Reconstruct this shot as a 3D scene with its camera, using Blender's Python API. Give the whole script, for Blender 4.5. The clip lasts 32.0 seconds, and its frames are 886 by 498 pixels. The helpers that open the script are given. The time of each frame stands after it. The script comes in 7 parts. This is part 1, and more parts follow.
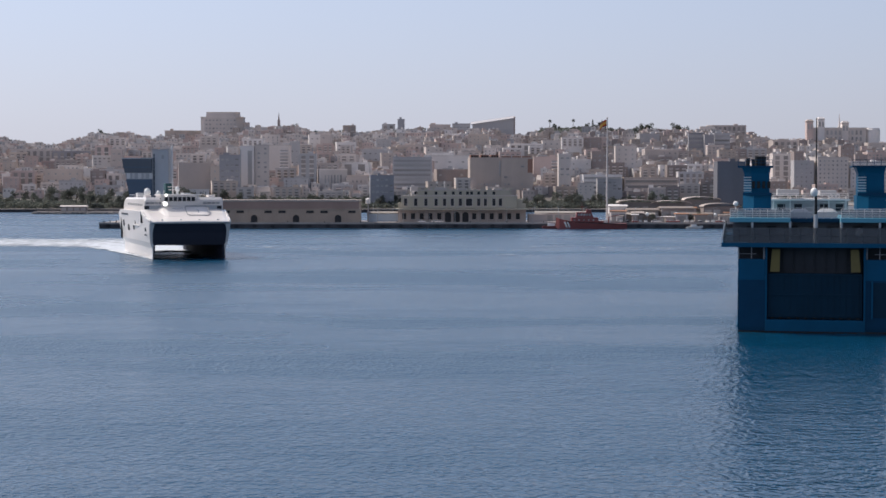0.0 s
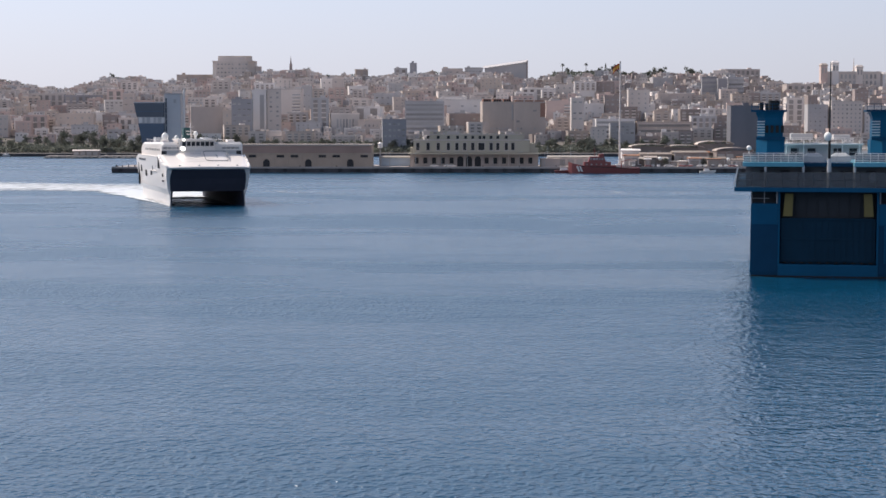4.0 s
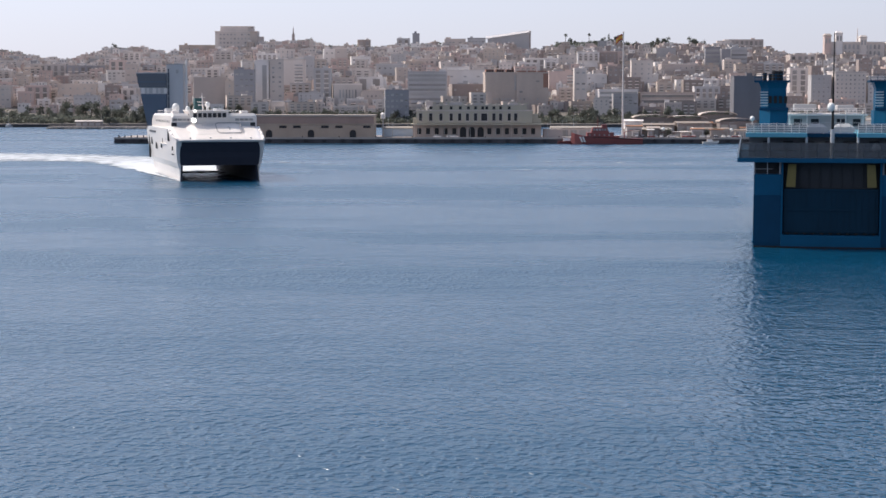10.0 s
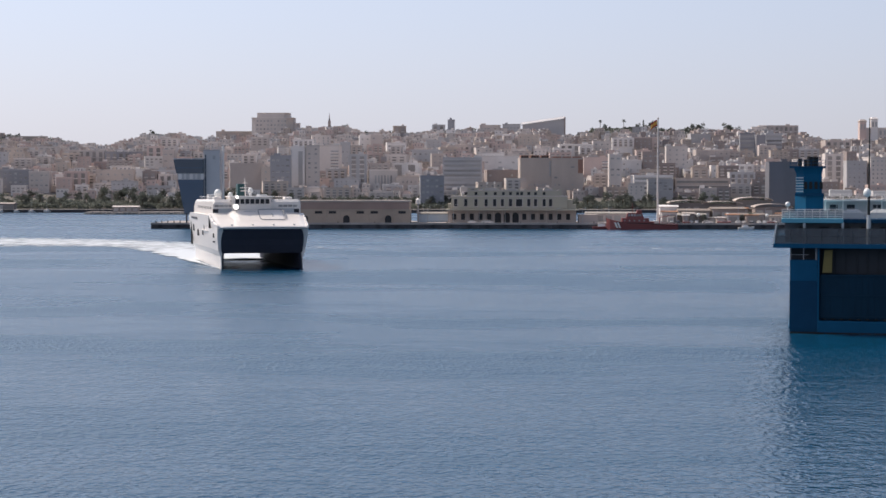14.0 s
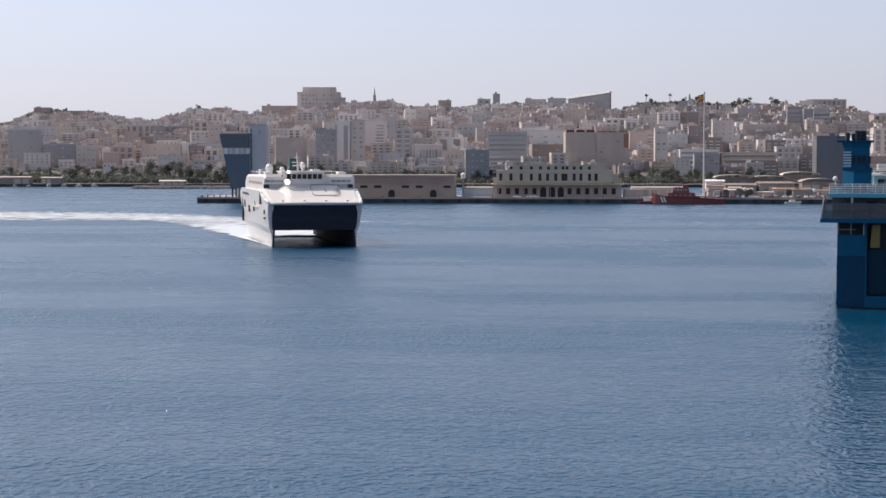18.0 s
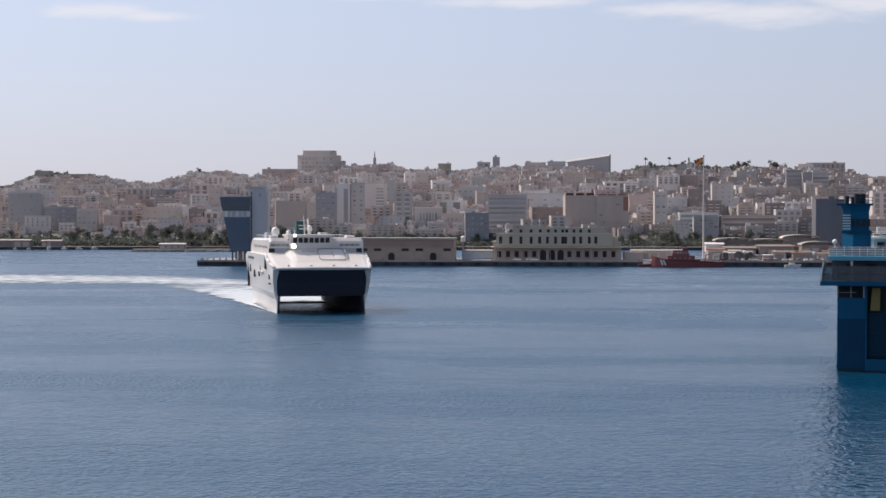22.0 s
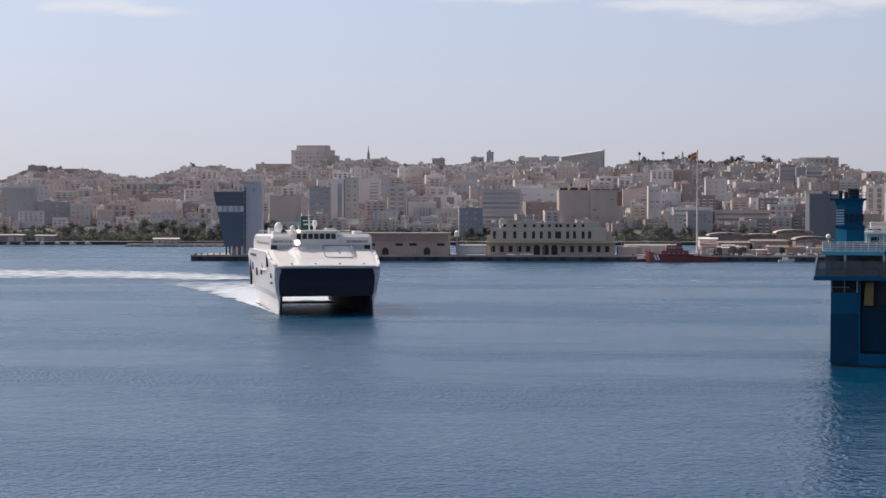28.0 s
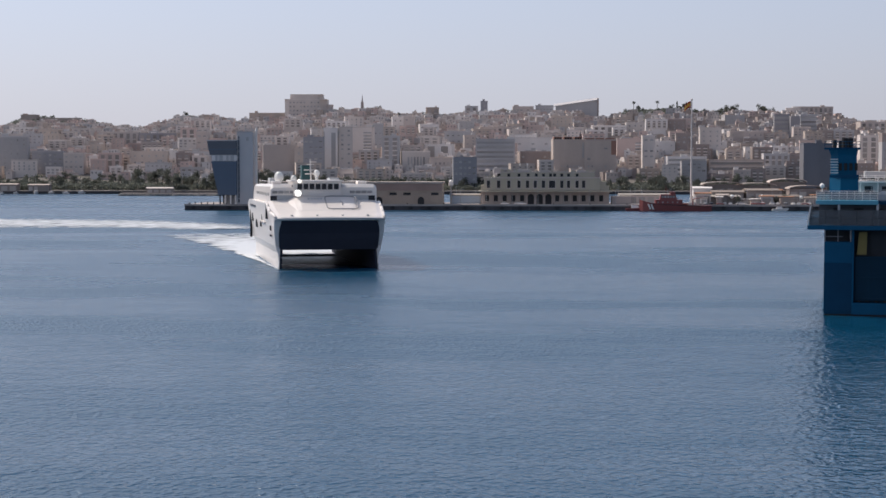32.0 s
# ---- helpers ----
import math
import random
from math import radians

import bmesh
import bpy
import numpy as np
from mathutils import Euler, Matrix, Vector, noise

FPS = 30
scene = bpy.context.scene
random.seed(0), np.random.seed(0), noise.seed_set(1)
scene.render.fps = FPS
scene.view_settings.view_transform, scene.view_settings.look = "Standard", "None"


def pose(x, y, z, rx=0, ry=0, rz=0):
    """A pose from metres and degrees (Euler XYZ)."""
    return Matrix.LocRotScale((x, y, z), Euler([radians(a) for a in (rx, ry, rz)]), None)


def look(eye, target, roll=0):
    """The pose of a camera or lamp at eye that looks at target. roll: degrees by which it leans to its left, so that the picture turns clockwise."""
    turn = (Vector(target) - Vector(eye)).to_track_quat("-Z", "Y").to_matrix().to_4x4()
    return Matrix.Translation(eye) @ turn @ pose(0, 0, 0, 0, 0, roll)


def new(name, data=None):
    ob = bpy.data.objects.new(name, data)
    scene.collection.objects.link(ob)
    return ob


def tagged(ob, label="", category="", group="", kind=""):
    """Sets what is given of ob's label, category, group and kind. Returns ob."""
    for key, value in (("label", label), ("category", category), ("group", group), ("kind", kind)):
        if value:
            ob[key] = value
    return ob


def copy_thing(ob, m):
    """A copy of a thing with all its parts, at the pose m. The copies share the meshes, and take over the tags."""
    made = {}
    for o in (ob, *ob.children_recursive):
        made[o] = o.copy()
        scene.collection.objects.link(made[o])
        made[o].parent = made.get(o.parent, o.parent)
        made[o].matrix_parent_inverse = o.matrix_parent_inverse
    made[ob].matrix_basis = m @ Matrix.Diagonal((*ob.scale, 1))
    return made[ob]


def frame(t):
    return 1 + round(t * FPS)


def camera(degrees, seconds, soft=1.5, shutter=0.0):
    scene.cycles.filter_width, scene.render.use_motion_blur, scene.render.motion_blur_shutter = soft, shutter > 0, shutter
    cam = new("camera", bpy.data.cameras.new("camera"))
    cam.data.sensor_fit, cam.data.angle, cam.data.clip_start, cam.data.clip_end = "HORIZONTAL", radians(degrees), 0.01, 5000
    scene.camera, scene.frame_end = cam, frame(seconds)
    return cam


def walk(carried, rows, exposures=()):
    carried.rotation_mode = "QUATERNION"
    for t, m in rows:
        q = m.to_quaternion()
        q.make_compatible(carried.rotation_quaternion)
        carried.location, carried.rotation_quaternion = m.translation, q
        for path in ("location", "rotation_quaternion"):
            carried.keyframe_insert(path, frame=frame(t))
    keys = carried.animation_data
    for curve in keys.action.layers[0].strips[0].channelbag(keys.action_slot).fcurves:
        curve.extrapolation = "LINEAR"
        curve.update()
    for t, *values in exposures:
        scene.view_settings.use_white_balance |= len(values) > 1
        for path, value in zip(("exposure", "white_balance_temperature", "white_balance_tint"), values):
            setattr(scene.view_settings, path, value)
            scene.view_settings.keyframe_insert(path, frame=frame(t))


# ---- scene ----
cam = camera(30.0, 32.0, soft=1.55)
PATH = [
    (0, pose(0, 0, 24.5, 87.736, 0.000, -0.000)),
    (0.5, pose(0, 0, 24.5, 88.185, 0.000, 0.065)),
    (1, pose(0, 0, 24.5, 88.393, 0.000, 0.373)),
    (1.5, pose(0, 0, 24.5, 88.127, 0.000, 0.461)),
    (2, pose(0, 0, 24.5, 87.639, 0.000, 0.458)),
    (2.5, pose(0, 0, 24.5, 87.227, 0.000, 0.453)),
    (3, pose(0, 0, 24.5, 86.654, 0.000, 0.440)),
    (3.5, pose(0, 0, 24.5, 86.399, 0.000, 0.433)),
    (4, pose(0, 0, 24.5, 85.810, 0.000, 0.427)),
    (4.5, pose(0, 0, 24.5, 85.238, 0.000, 0.394)),
    (6.5, pose(0, 0, 24.5, 85.689, 0.000, 0.406)),
    (7, pose(0, 0, 24.5, 85.982, 0.000, 0.418)),
    (7.5, pose(0, 0, 24.5, 86.215, 0.000, 0.454)),
    (8, pose(0, 0, 24.5, 86.642, 0.000, 0.482)),
    (8.5, pose(0, 0, 24.5, 86.082, 0.000, 0.503)),
    (9, pose(0, 0, 24.5, 85.308, 0.000, 0.505)),
    (9.5, pose(0, 0, 24.5, 85.451, 0.000, 0.506)),
    (10, pose(0, 0, 24.5, 84.796, 0.000, 0.522)),
    (10.5, pose(0, 0, 24.5, 83.254, 0.000, 0.527)),
    (11, pose(0, 0, 24.5, 81.893, 0.000, 0.549)),
    (11.5, pose(0, 0, 24.5, 82.128, 0.000, 0.520)),
    (12, pose(0, 0, 24.5, 83.421, 0.000, 0.509)),
    (12.5, pose(0, 0, 24.5, 84.285, 0.000, 0.555)),
    (13, pose(0, 0, 24.5, 86.415, 0.000, 1.580)),
    (13.5, pose(0, 0, 24.5, 87.794, 0.000, 1.699)),
    (14, pose(0, 0, 24.5, 87.753, 0.000, 1.734)),
    (14.5, pose(0, 0, 24.5, 86.524, 0.000, 2.661)),
    (16.5, pose(0, 0, 24.5, 86.479, 0.000, 3.361)),
    (17, pose(0, 0, 24.5, 86.783, 0.000, 3.339)),
    (17.5, pose(0, 0, 24.5, 86.742, 0.000, 3.320)),
    (18, pose(0, 0, 24.5, 86.868, 0.000, 3.296)),
    (18.5, pose(0, 0, 24.5, 87.283, 0.000, 3.300)),
    (19, pose(0, 0, 24.5, 87.376, 0.000, 3.295)),
    (19.5, pose(0, 0, 24.5, 87.555, 0.000, 3.295)),
    (20, pose(0, 0, 24.5, 88.085, 0.000, 3.293)),
    (20.5, pose(0, 0, 24.5, 88.476, 0.000, 3.282)),
    (21, pose(0, 0, 24.5, 88.720, 0.000, 3.287)),
    (21.5, pose(0, 0, 24.5, 88.840, 0.000, 3.273)),
    (22, pose(0, 0, 24.5, 89.049, 0.000, 3.292)),
    (22.5, pose(0, 0, 24.5, 89.139, 0.000, 3.263)),
    (23, pose(0, 0, 24.5, 89.259, 0.000, 3.263)),
    (23.5, pose(0, 0, 24.5, 89.318, 0.000, 3.261)),
    (24, pose(0, 0, 24.5, 89.326, 0.000, 3.257)),
    (24.5, pose(0, 0, 24.5, 89.408, 0.000, 3.258)),
    (25, pose(0, 0, 24.5, 89.498, 0.000, 3.253)),
    (25.5, pose(0, 0, 24.5, 89.574, 0.000, 3.232)),
    (27.5, pose(0, 0, 24.5, 89.132, 0.000, 3.202)),
    (28, pose(0, 0, 24.5, 88.871, 0.000, 3.079)),
    (28.5, pose(0, 0, 24.5, 89.624, 0.000, 3.049)),
    (29, pose(0, 0, 24.5, 89.057, 0.000, 3.059)),
    (29.5, pose(0, 0, 24.5, 88.455, 0.000, 3.048)),
    (30, pose(0, 0, 24.5, 88.661, 0.000, 3.034)),
    (30.5, pose(0, 0, 24.5, 88.720, 0.000, 3.028)),
    (31, pose(0, 0, 24.5, 88.451, 0.000, 3.026)),
    (31.5, pose(0, 0, 24.5, 88.152, 0.000, 3.024)),
    (32, pose(0, 0, 24.5, 87.113, 0.000, 2.870)),
]
EXPOSURES = (
    (0, 0.0, 6050, 10), (2, 0.01, 6080, 10), (3, 0.0, 6120, 10), (4, 0.23, 6220, 10), (5.5, 0.36, 6200, 10), (7, 0.44, 6200, 10),
    (8, 0.36, 6200, 10), (9, 0.28, 6190, 10), (10, 0.34, 6190, 10), (11, 0.36, 6330, 10), (12, 0.37, 6440, 10), (13, 0.29, 6440, 10),
    (14, 0.17, 6310, 10), (17, 0.16, 6270, 10), (20, 0.13, 6240, 10), (22, 0.01, 6220, 10), (25, -0.04, 6220, 10), (28, -0.04, 6220, 10),
    (32, -0.03, 6220, 10))
walk(cam, PATH, EXPOSURES)

# ---- sky and sun ----
SUN_EL, SUN_AZ = 50.0, -62.0          # degrees; azimuth from ahead (+y) towards +x


def make_world():
    w = bpy.data.worlds.new("sky")
    scene.world = w
    w.use_nodes = True
    n, l = w.node_tree.nodes, w.node_tree.links
    n.clear()
    out, bg, sky = n.new("ShaderNodeOutputWorld"), n.new("ShaderNodeBackground"), n.new("ShaderNodeTexSky")
    sky.sky_type, sky.sun_disc = "NISHITA", False
    sky.sun_elevation, sky.sun_rotation = radians(SUN_EL), radians(SUN_AZ)
    sky.air_density, sky.dust_density, sky.ozone_density = 1.0, 3.0, 1.6
    # thin bright haze low over the land, and a few fair-weather clouds higher up
    co = n.new("ShaderNodeTexCoord")
    sep = n.new("ShaderNodeSeparateXYZ")
    l.new(co.outputs["Generated"], sep.inputs[0])

    def math_node(op, a, b=None, c=None):
        m = n.new("ShaderNodeMath")
        m.operation = op
        for i, v in enumerate((a, b, c)):
            if v is None:
                continue
            if isinstance(v, (int, float)):
                m.inputs[i].default_value = v
            else:
                l.new(v, m.inputs[i])
        return m.outputs[0]

    az = math_node("ARCTAN2", sep.outputs[0], sep.outputs[1])
    el = math_node("ARCSINE", sep.outputs[2])
    comb = n.new("ShaderNodeCombineXYZ")
    l.new(math_node("MULTIPLY", az, 9.0), comb.inputs[0])
    l.new(math_node("MULTIPLY", el, 34.0), comb.inputs[1])
    nz = n.new("ShaderNodeTexNoise")
    nz.inputs["Scale"].default_value, nz.inputs["Detail"].default_value, nz.inputs["Roughness"].default_value = 2.4, 8, 0.6
    l.new(comb.outputs[0], nz.inputs["Vector"])
    cover = None
    for a0, e0, wa, we in ((-0.268, 0.1240, 0.040, 0.0055), (-0.226, 0.1212, 0.036, 0.0042), (0.088, 0.1262, 0.060, 0.0072), (0.138, 0.1220, 0.070, 0.0095), (0.195, 0.1280, 0.048, 0.0105), (-0.01, 0.1325, 0.07, 0.0065), (-0.10, 0.1345, 0.08, 0.0030), (-0.62, 0.15, 0.12, 0.012), (0.55, 0.15, 0.16, 0.016)):
        da = math_node("DIVIDE", math_node("SUBTRACT", az, a0), wa)
        de = math_node("DIVIDE", math_node("SUBTRACT", el, e0), we)
        r = math_node("SQRT", math_node("ADD", math_node("MULTIPLY", da, da), math_node("MULTIPLY", de, de)))
        m = math_node("SUBTRACT", 1.0, r)
        cover = m if cover is None else math_node("MAXIMUM", cover, m)
    dens = math_node("ADD", cover, math_node("MULTIPLY", math_node("SUBTRACT", nz.outputs[0], 0.47), 1.7))
    ramp = n.new("ShaderNodeMapRange")
    ramp.interpolation_type = "SMOOTHSTEP"
    ramp.inputs["From Min"].default_value, ramp.inputs["From Max"].default_value = 0.0, 0.95
    ramp.inputs["To Max"].default_value = 0.62
    l.new(dens, ramp.inputs["Value"])
    haze = n.new("ShaderNodeMapRange")
    haze.interpolation_type = "SMOOTHSTEP"
    haze.inputs["From Min"].default_value, haze.inputs["From Max"].default_value = 0.0, 1.45
    haze.inputs["To Min"].default_value, haze.inputs["To Max"].default_value = HAZE, 0.0
    l.new(el, haze.inputs["Value"])
    mix1, mix2 = n.new("ShaderNodeMix"), n.new("ShaderNodeMix")
    mix1.data_type = mix2.data_type = "RGBA"
    # the haze is brighter towards the sun
    glow = math_node("ADD", 1.0, math_node("MULTIPLY", math_node("COSINE", math_node("SUBTRACT", az, radians(SUN_AZ))), GLOW))
    tint = n.new("ShaderNodeVectorMath")
    tint.operation = "SCALE"
    warm = n.new("ShaderNodeMapRange")
    warm.data_type, warm.interpolation_type = "FLOAT_VECTOR", "SMOOTHSTEP"
    rise = n.new("ShaderNodeCombineXYZ")
    for i in range(3):
        l.new(el, rise.inputs[i])
    l.new(rise.outputs[0], warm.inputs["Vector"])
    warm.inputs[7].default_value, warm.inputs[8].default_value = (-0.02,) * 3, (0.13,) * 3
    warm.inputs[9].default_value, warm.inputs[10].default_value = DUST_COLOUR, HAZE_COLOUR[:3]
    l.new(warm.outputs["Vector"], tint.inputs[0])
    l.new(glow, tint.inputs["Scale"])
    l.new(haze.outputs[0], mix1.inputs["Factor"])
    l.new(sky.outputs[0], mix1.inputs[6])
    l.new(tint.outputs[0], mix1.inputs[7])
    l.new(ramp.outputs[0], mix2.inputs["Factor"])
    l.new(mix1.outputs[2], mix2.inputs[6])
    mix2.inputs[7].default_value = CLOUD_COLOUR
    l.new(mix2.outputs[2], bg.inputs[0])
    bg.inputs[1].default_value = SKY_STRENGTH
    l.new(bg.outputs[0], out.inputs[0])


SKY_STRENGTH, HAZE, GLOW = 0.10, 0.68, 0.44
DUST_COLOUR = (6.45, 6.25, 6.75)
HAZE_COLOUR, CLOUD_COLOUR = (5.7, 6.15, 7.55, 1), (8.9, 8.4, 8.35, 1)
make_world()
sun = new("sun", bpy.data.lights.new("sun", "SUN"))
sun.data.energy, sun.data.angle, sun.data.color = 3.6, radians(1.0), (1.0, 0.88, 0.75)
s_el, s_az = radians(SUN_EL), radians(SUN_AZ)
s_dir = Vector((math.sin(s_az) * math.cos(s_el), math.cos(s_az) * math.cos(s_el), math.sin(s_el)))
sun.matrix_world = look(s_dir * 100, (0, 0, 0))


# ---- materials ----
def surface(name, colour, rough=0.7, metal=0.0, vary=0.12, grain=1.5, stain=0.12, bump=0.0, each=0.0, streak=0.0, spec=0.4, coat=0.0):
    """Paint, plaster, stone: grain and stains at two sizes, a little relief, and a shift from piece to piece."""
    m = bpy.data.materials.new(name)
    m.use_nodes = True
    n, l = m.node_tree.nodes, m.node_tree.links
    b = n["Principled BSDF"]
    b.inputs["Metallic"].default_value, b.inputs["Specular IOR Level"].default_value = metal, spec
    b.inputs["Coat Weight"].default_value = coat
    co = n.new("ShaderNodeTexCoord")
    geo = n.new("ShaderNodeNewGeometry")
    fine, broad = n.new("ShaderNodeTexNoise"), n.new("ShaderNodeTexNoise")
    fine.inputs["Scale"].default_value, fine.inputs["Detail"].default_value = grain, 6
    broad.inputs["Scale"].default_value, broad.inputs["Detail"].default_value = grain * 0.13, 4
    l.new(geo.outputs["Position"], fine.inputs["Vector"])
    mp = n.new("ShaderNodeMapping")
    mp.inputs["Scale"].default_value = (1, 1, 0.25 if streak else 1)
    l.new(geo.outputs["Position"], mp.inputs["Vector"])
    l.new(mp.outputs[0], broad.inputs["Vector"])

    def mn(op, a, c):
        k = n.new("ShaderNodeMath")
        k.operation = op
        for i, v in enumerate((a, c)):
            if isinstance(v, (int, float)):
                k.inputs[i].default_value = v
            else:
                l.new(v, k.inputs[i])
        return k.outputs[0]

    v = mn("ADD", mn("MULTIPLY", mn("SUBTRACT", fine.outputs[0], 0.5), 2 * vary), mn("MULTIPLY", mn("SUBTRACT", broad.outputs[0], 0.5), 2 * stain + 2 * streak))
    if each:
        info = n.new("ShaderNodeObjectInfo")
        v = mn("ADD", v, mn("MULTIPLY", mn("SUBTRACT", info.outputs["Random"], 0.5), 2 * each))
    v = mn("ADD", v, 1.0)
    hsv = n.new("ShaderNodeHueSaturation")
    hsv.inputs["Color"].default_value = (*colour, 1)
    l.new(v, hsv.inputs["Value"])
    l.new(hsv.outputs[0], b.inputs["Base Color"])
    l.new(mn("ADD", mn("MULTIPLY", mn("SUBTRACT", broad.outputs[0], 0.5), 0.3), rough), b.inputs["Roughness"])
    if bump:
        bp = n.new("ShaderNodeBump")
        bp.inputs["Strength"].default_value, bp.inputs["Distance"].default_value = bump, 0.05
        l.new(fine.outputs[0], bp.inputs["Height"])
        l.new(bp.outputs[0], b.inputs["Normal"])
    return m


def glass_dark(name, colour, rough=0.12):
    m = surface(name, colour, rough, 0.0, 0.1, 0.4, 0.2, each=0.3, spec=0.35)
    return m


def water_material():
    m = bpy.data.materials.new("sea_water")
    m.use_nodes = True
    n, l = m.node_tree.nodes, m.node_tree.links
    b = n["Principled BSDF"]
    b.inputs["IOR"].default_value = 1.34
    b.inputs["Specular IOR Level"].default_value = 1.0
    geo = n.new("ShaderNodeNewGeometry")

    def noise_at(sx, sy, scale, detail, rough=0.5, turn=0.0):
        mp = n.new("ShaderNodeMapping")
        mp.inputs["Scale"].default_value, mp.inputs["Rotation"].default_value = (sx, sy, 1), (0, 0, turn)
        l.new(geo.outputs["Position"], mp.inputs["Vector"])
        t = n.new("ShaderNodeTexNoise")
        t.inputs["Scale"].default_value, t.inputs["Detail"].default_value, t.inputs["Roughness"].default_value = scale, detail, rough
        l.new(mp.outputs[0], t.inputs["Vector"])
        return t.outputs[0]

    def mn(op, a, c):
        k = n.new("ShaderNodeMath")
        k.operation = op
        for i, v in enumerate((a, c)):
            if isinstance(v, (int, float)):
                k.inputs[i].default_value = v
            else:
                l.new(v, k.inputs[i])
        return k.outputs[0]

    ripple = noise_at(1.0, 1.0, 1.7, 2, 0.55, 0.3)
    chop = noise_at(0.75, 1.0, 0.32, 3, 0.55, 0.15)
    swell = noise_at(0.6, 1.0, 0.07, 2, 0.5, 0.2)
    slick = noise_at(0.35, 1.0, 0.016, 4, 0.6, 0.06)
    gust = n.new("ShaderNodeMapRange")
    gust.interpolation_type = "SMOOTHSTEP"
    gust.inputs["From Min"].default_value, gust.inputs["From Max"].default_value = 0.38, 0.62
    gust.inputs["To Min"].default_value, gust.inputs["To Max"].default_value = 0.66, 1.0
    l.new(slick, gust.inputs["Value"])
    crest = n.new("ShaderNodeMapRange")
    crest.interpolation_type = "SMOOTHSTEP"
    crest.inputs["From Min"].default_value, crest.inputs["From Max"].default_value = 0.42, 0.66
    crest.inputs["To Max"].default_value = 0.12
    l.new(noise_at(1.3, 1.0, 0.92, 1, 0.45, 0.12), crest.inputs["Value"])
    # sheltered water astern of the moored ship, along its axis
    pos = n.new("ShaderNodeSeparateXYZ")
    l.new(geo.outputs["Position"], pos.inputs[0])
    off = mn("ABSOLUTE", mn("SUBTRACT", mn("MULTIPLY", mn("SUBTRACT", pos.outputs[0], 61.1), 0.983), mn("MULTIPLY", mn("SUBTRACT", pos.outputs[1], 271.1), 0.182)), 0)
    lee = n.new("ShaderNodeMapRange")
    lee.interpolation_type = "SMOOTHSTEP"
    lee.inputs["From Min"].default_value, lee.inputs["From Max"].default_value = 9.0, 20.0
    lee.inputs["To Min"].default_value, lee.inputs["To Max"].default_value = LEE, 1.0
    l.new(mn("ADD", off, mn("MULTIPLY", mn("SUBTRACT", slick, 0.5), 6.0)), lee.inputs["Value"])
    h = mn("ADD", crest.outputs[0], mn("ADD", mn("ADD", mn("MULTIPLY", ripple, 0.10), mn("MULTIPLY", chop, 0.43)), mn("MULTIPLY", swell, 0.5)))
    bp = n.new("ShaderNodeBump")
    bp.inputs["Distance"].default_value = 1.0
    l.new(mn("MULTIPLY", mn("MULTIPLY", gust.outputs[0], WAVE), mn("POWER", lee.outputs[0], 0.5)), bp.inputs["Strength"])
    l.new(h, bp.inputs["Height"])
    # in the open the small waves lean with the breeze towards the south
    open_water = n.new("ShaderNodeMapRange")
    open_water.inputs["From Min"].default_value, open_water.inputs["From Max"].default_value = LEE, 1.0
    open_water.inputs["To Max"].default_value = -LEAN
    l.new(lee.outputs[0], open_water.inputs["Value"])
    tilt, lean, unit = n.new("ShaderNodeCombineXYZ"), n.new("ShaderNodeVectorMath"), n.new("ShaderNodeVectorMath")
    l.new(mn("MULTIPLY", open_water.outputs[0], gust.outputs[0]), tilt.inputs[1])
    unit.operation = "NORMALIZE"
    l.new(bp.outputs[0], lean.inputs[0])
    l.new(tilt.outputs[0], lean.inputs[1])
    l.new(lean.outputs[0], unit.inputs[0])
    l.new(unit.outputs[0], b.inputs["Normal"])
    mixc = n.new("ShaderNodeMix")
    mixc.data_type = "RGBA"
    l.new(slick, mixc.inputs["Factor"])
    mixc.inputs[6].default_value, mixc.inputs[7].default_value = WATER_A, WATER_B
    l.new(mixc.outputs[2], b.inputs["Base Color"])
    # fine wavelets too small to model: rougher in the open, less so in the lee
    fine = n.new("ShaderNodeMapRange")
    fine.inputs["From Min"].default_value, fine.inputs["From Max"].default_value = LEE, 1.0
    fine.inputs["To Min"].default_value, fine.inputs["To Max"].default_value = 0.19, 0.31
    l.new(lee.outputs[0], fine.inputs["Value"])
    l.new(mn("MULTIPLY", fine.outputs[0], gust.outputs[0]), b.inputs["Roughness"])
    return m


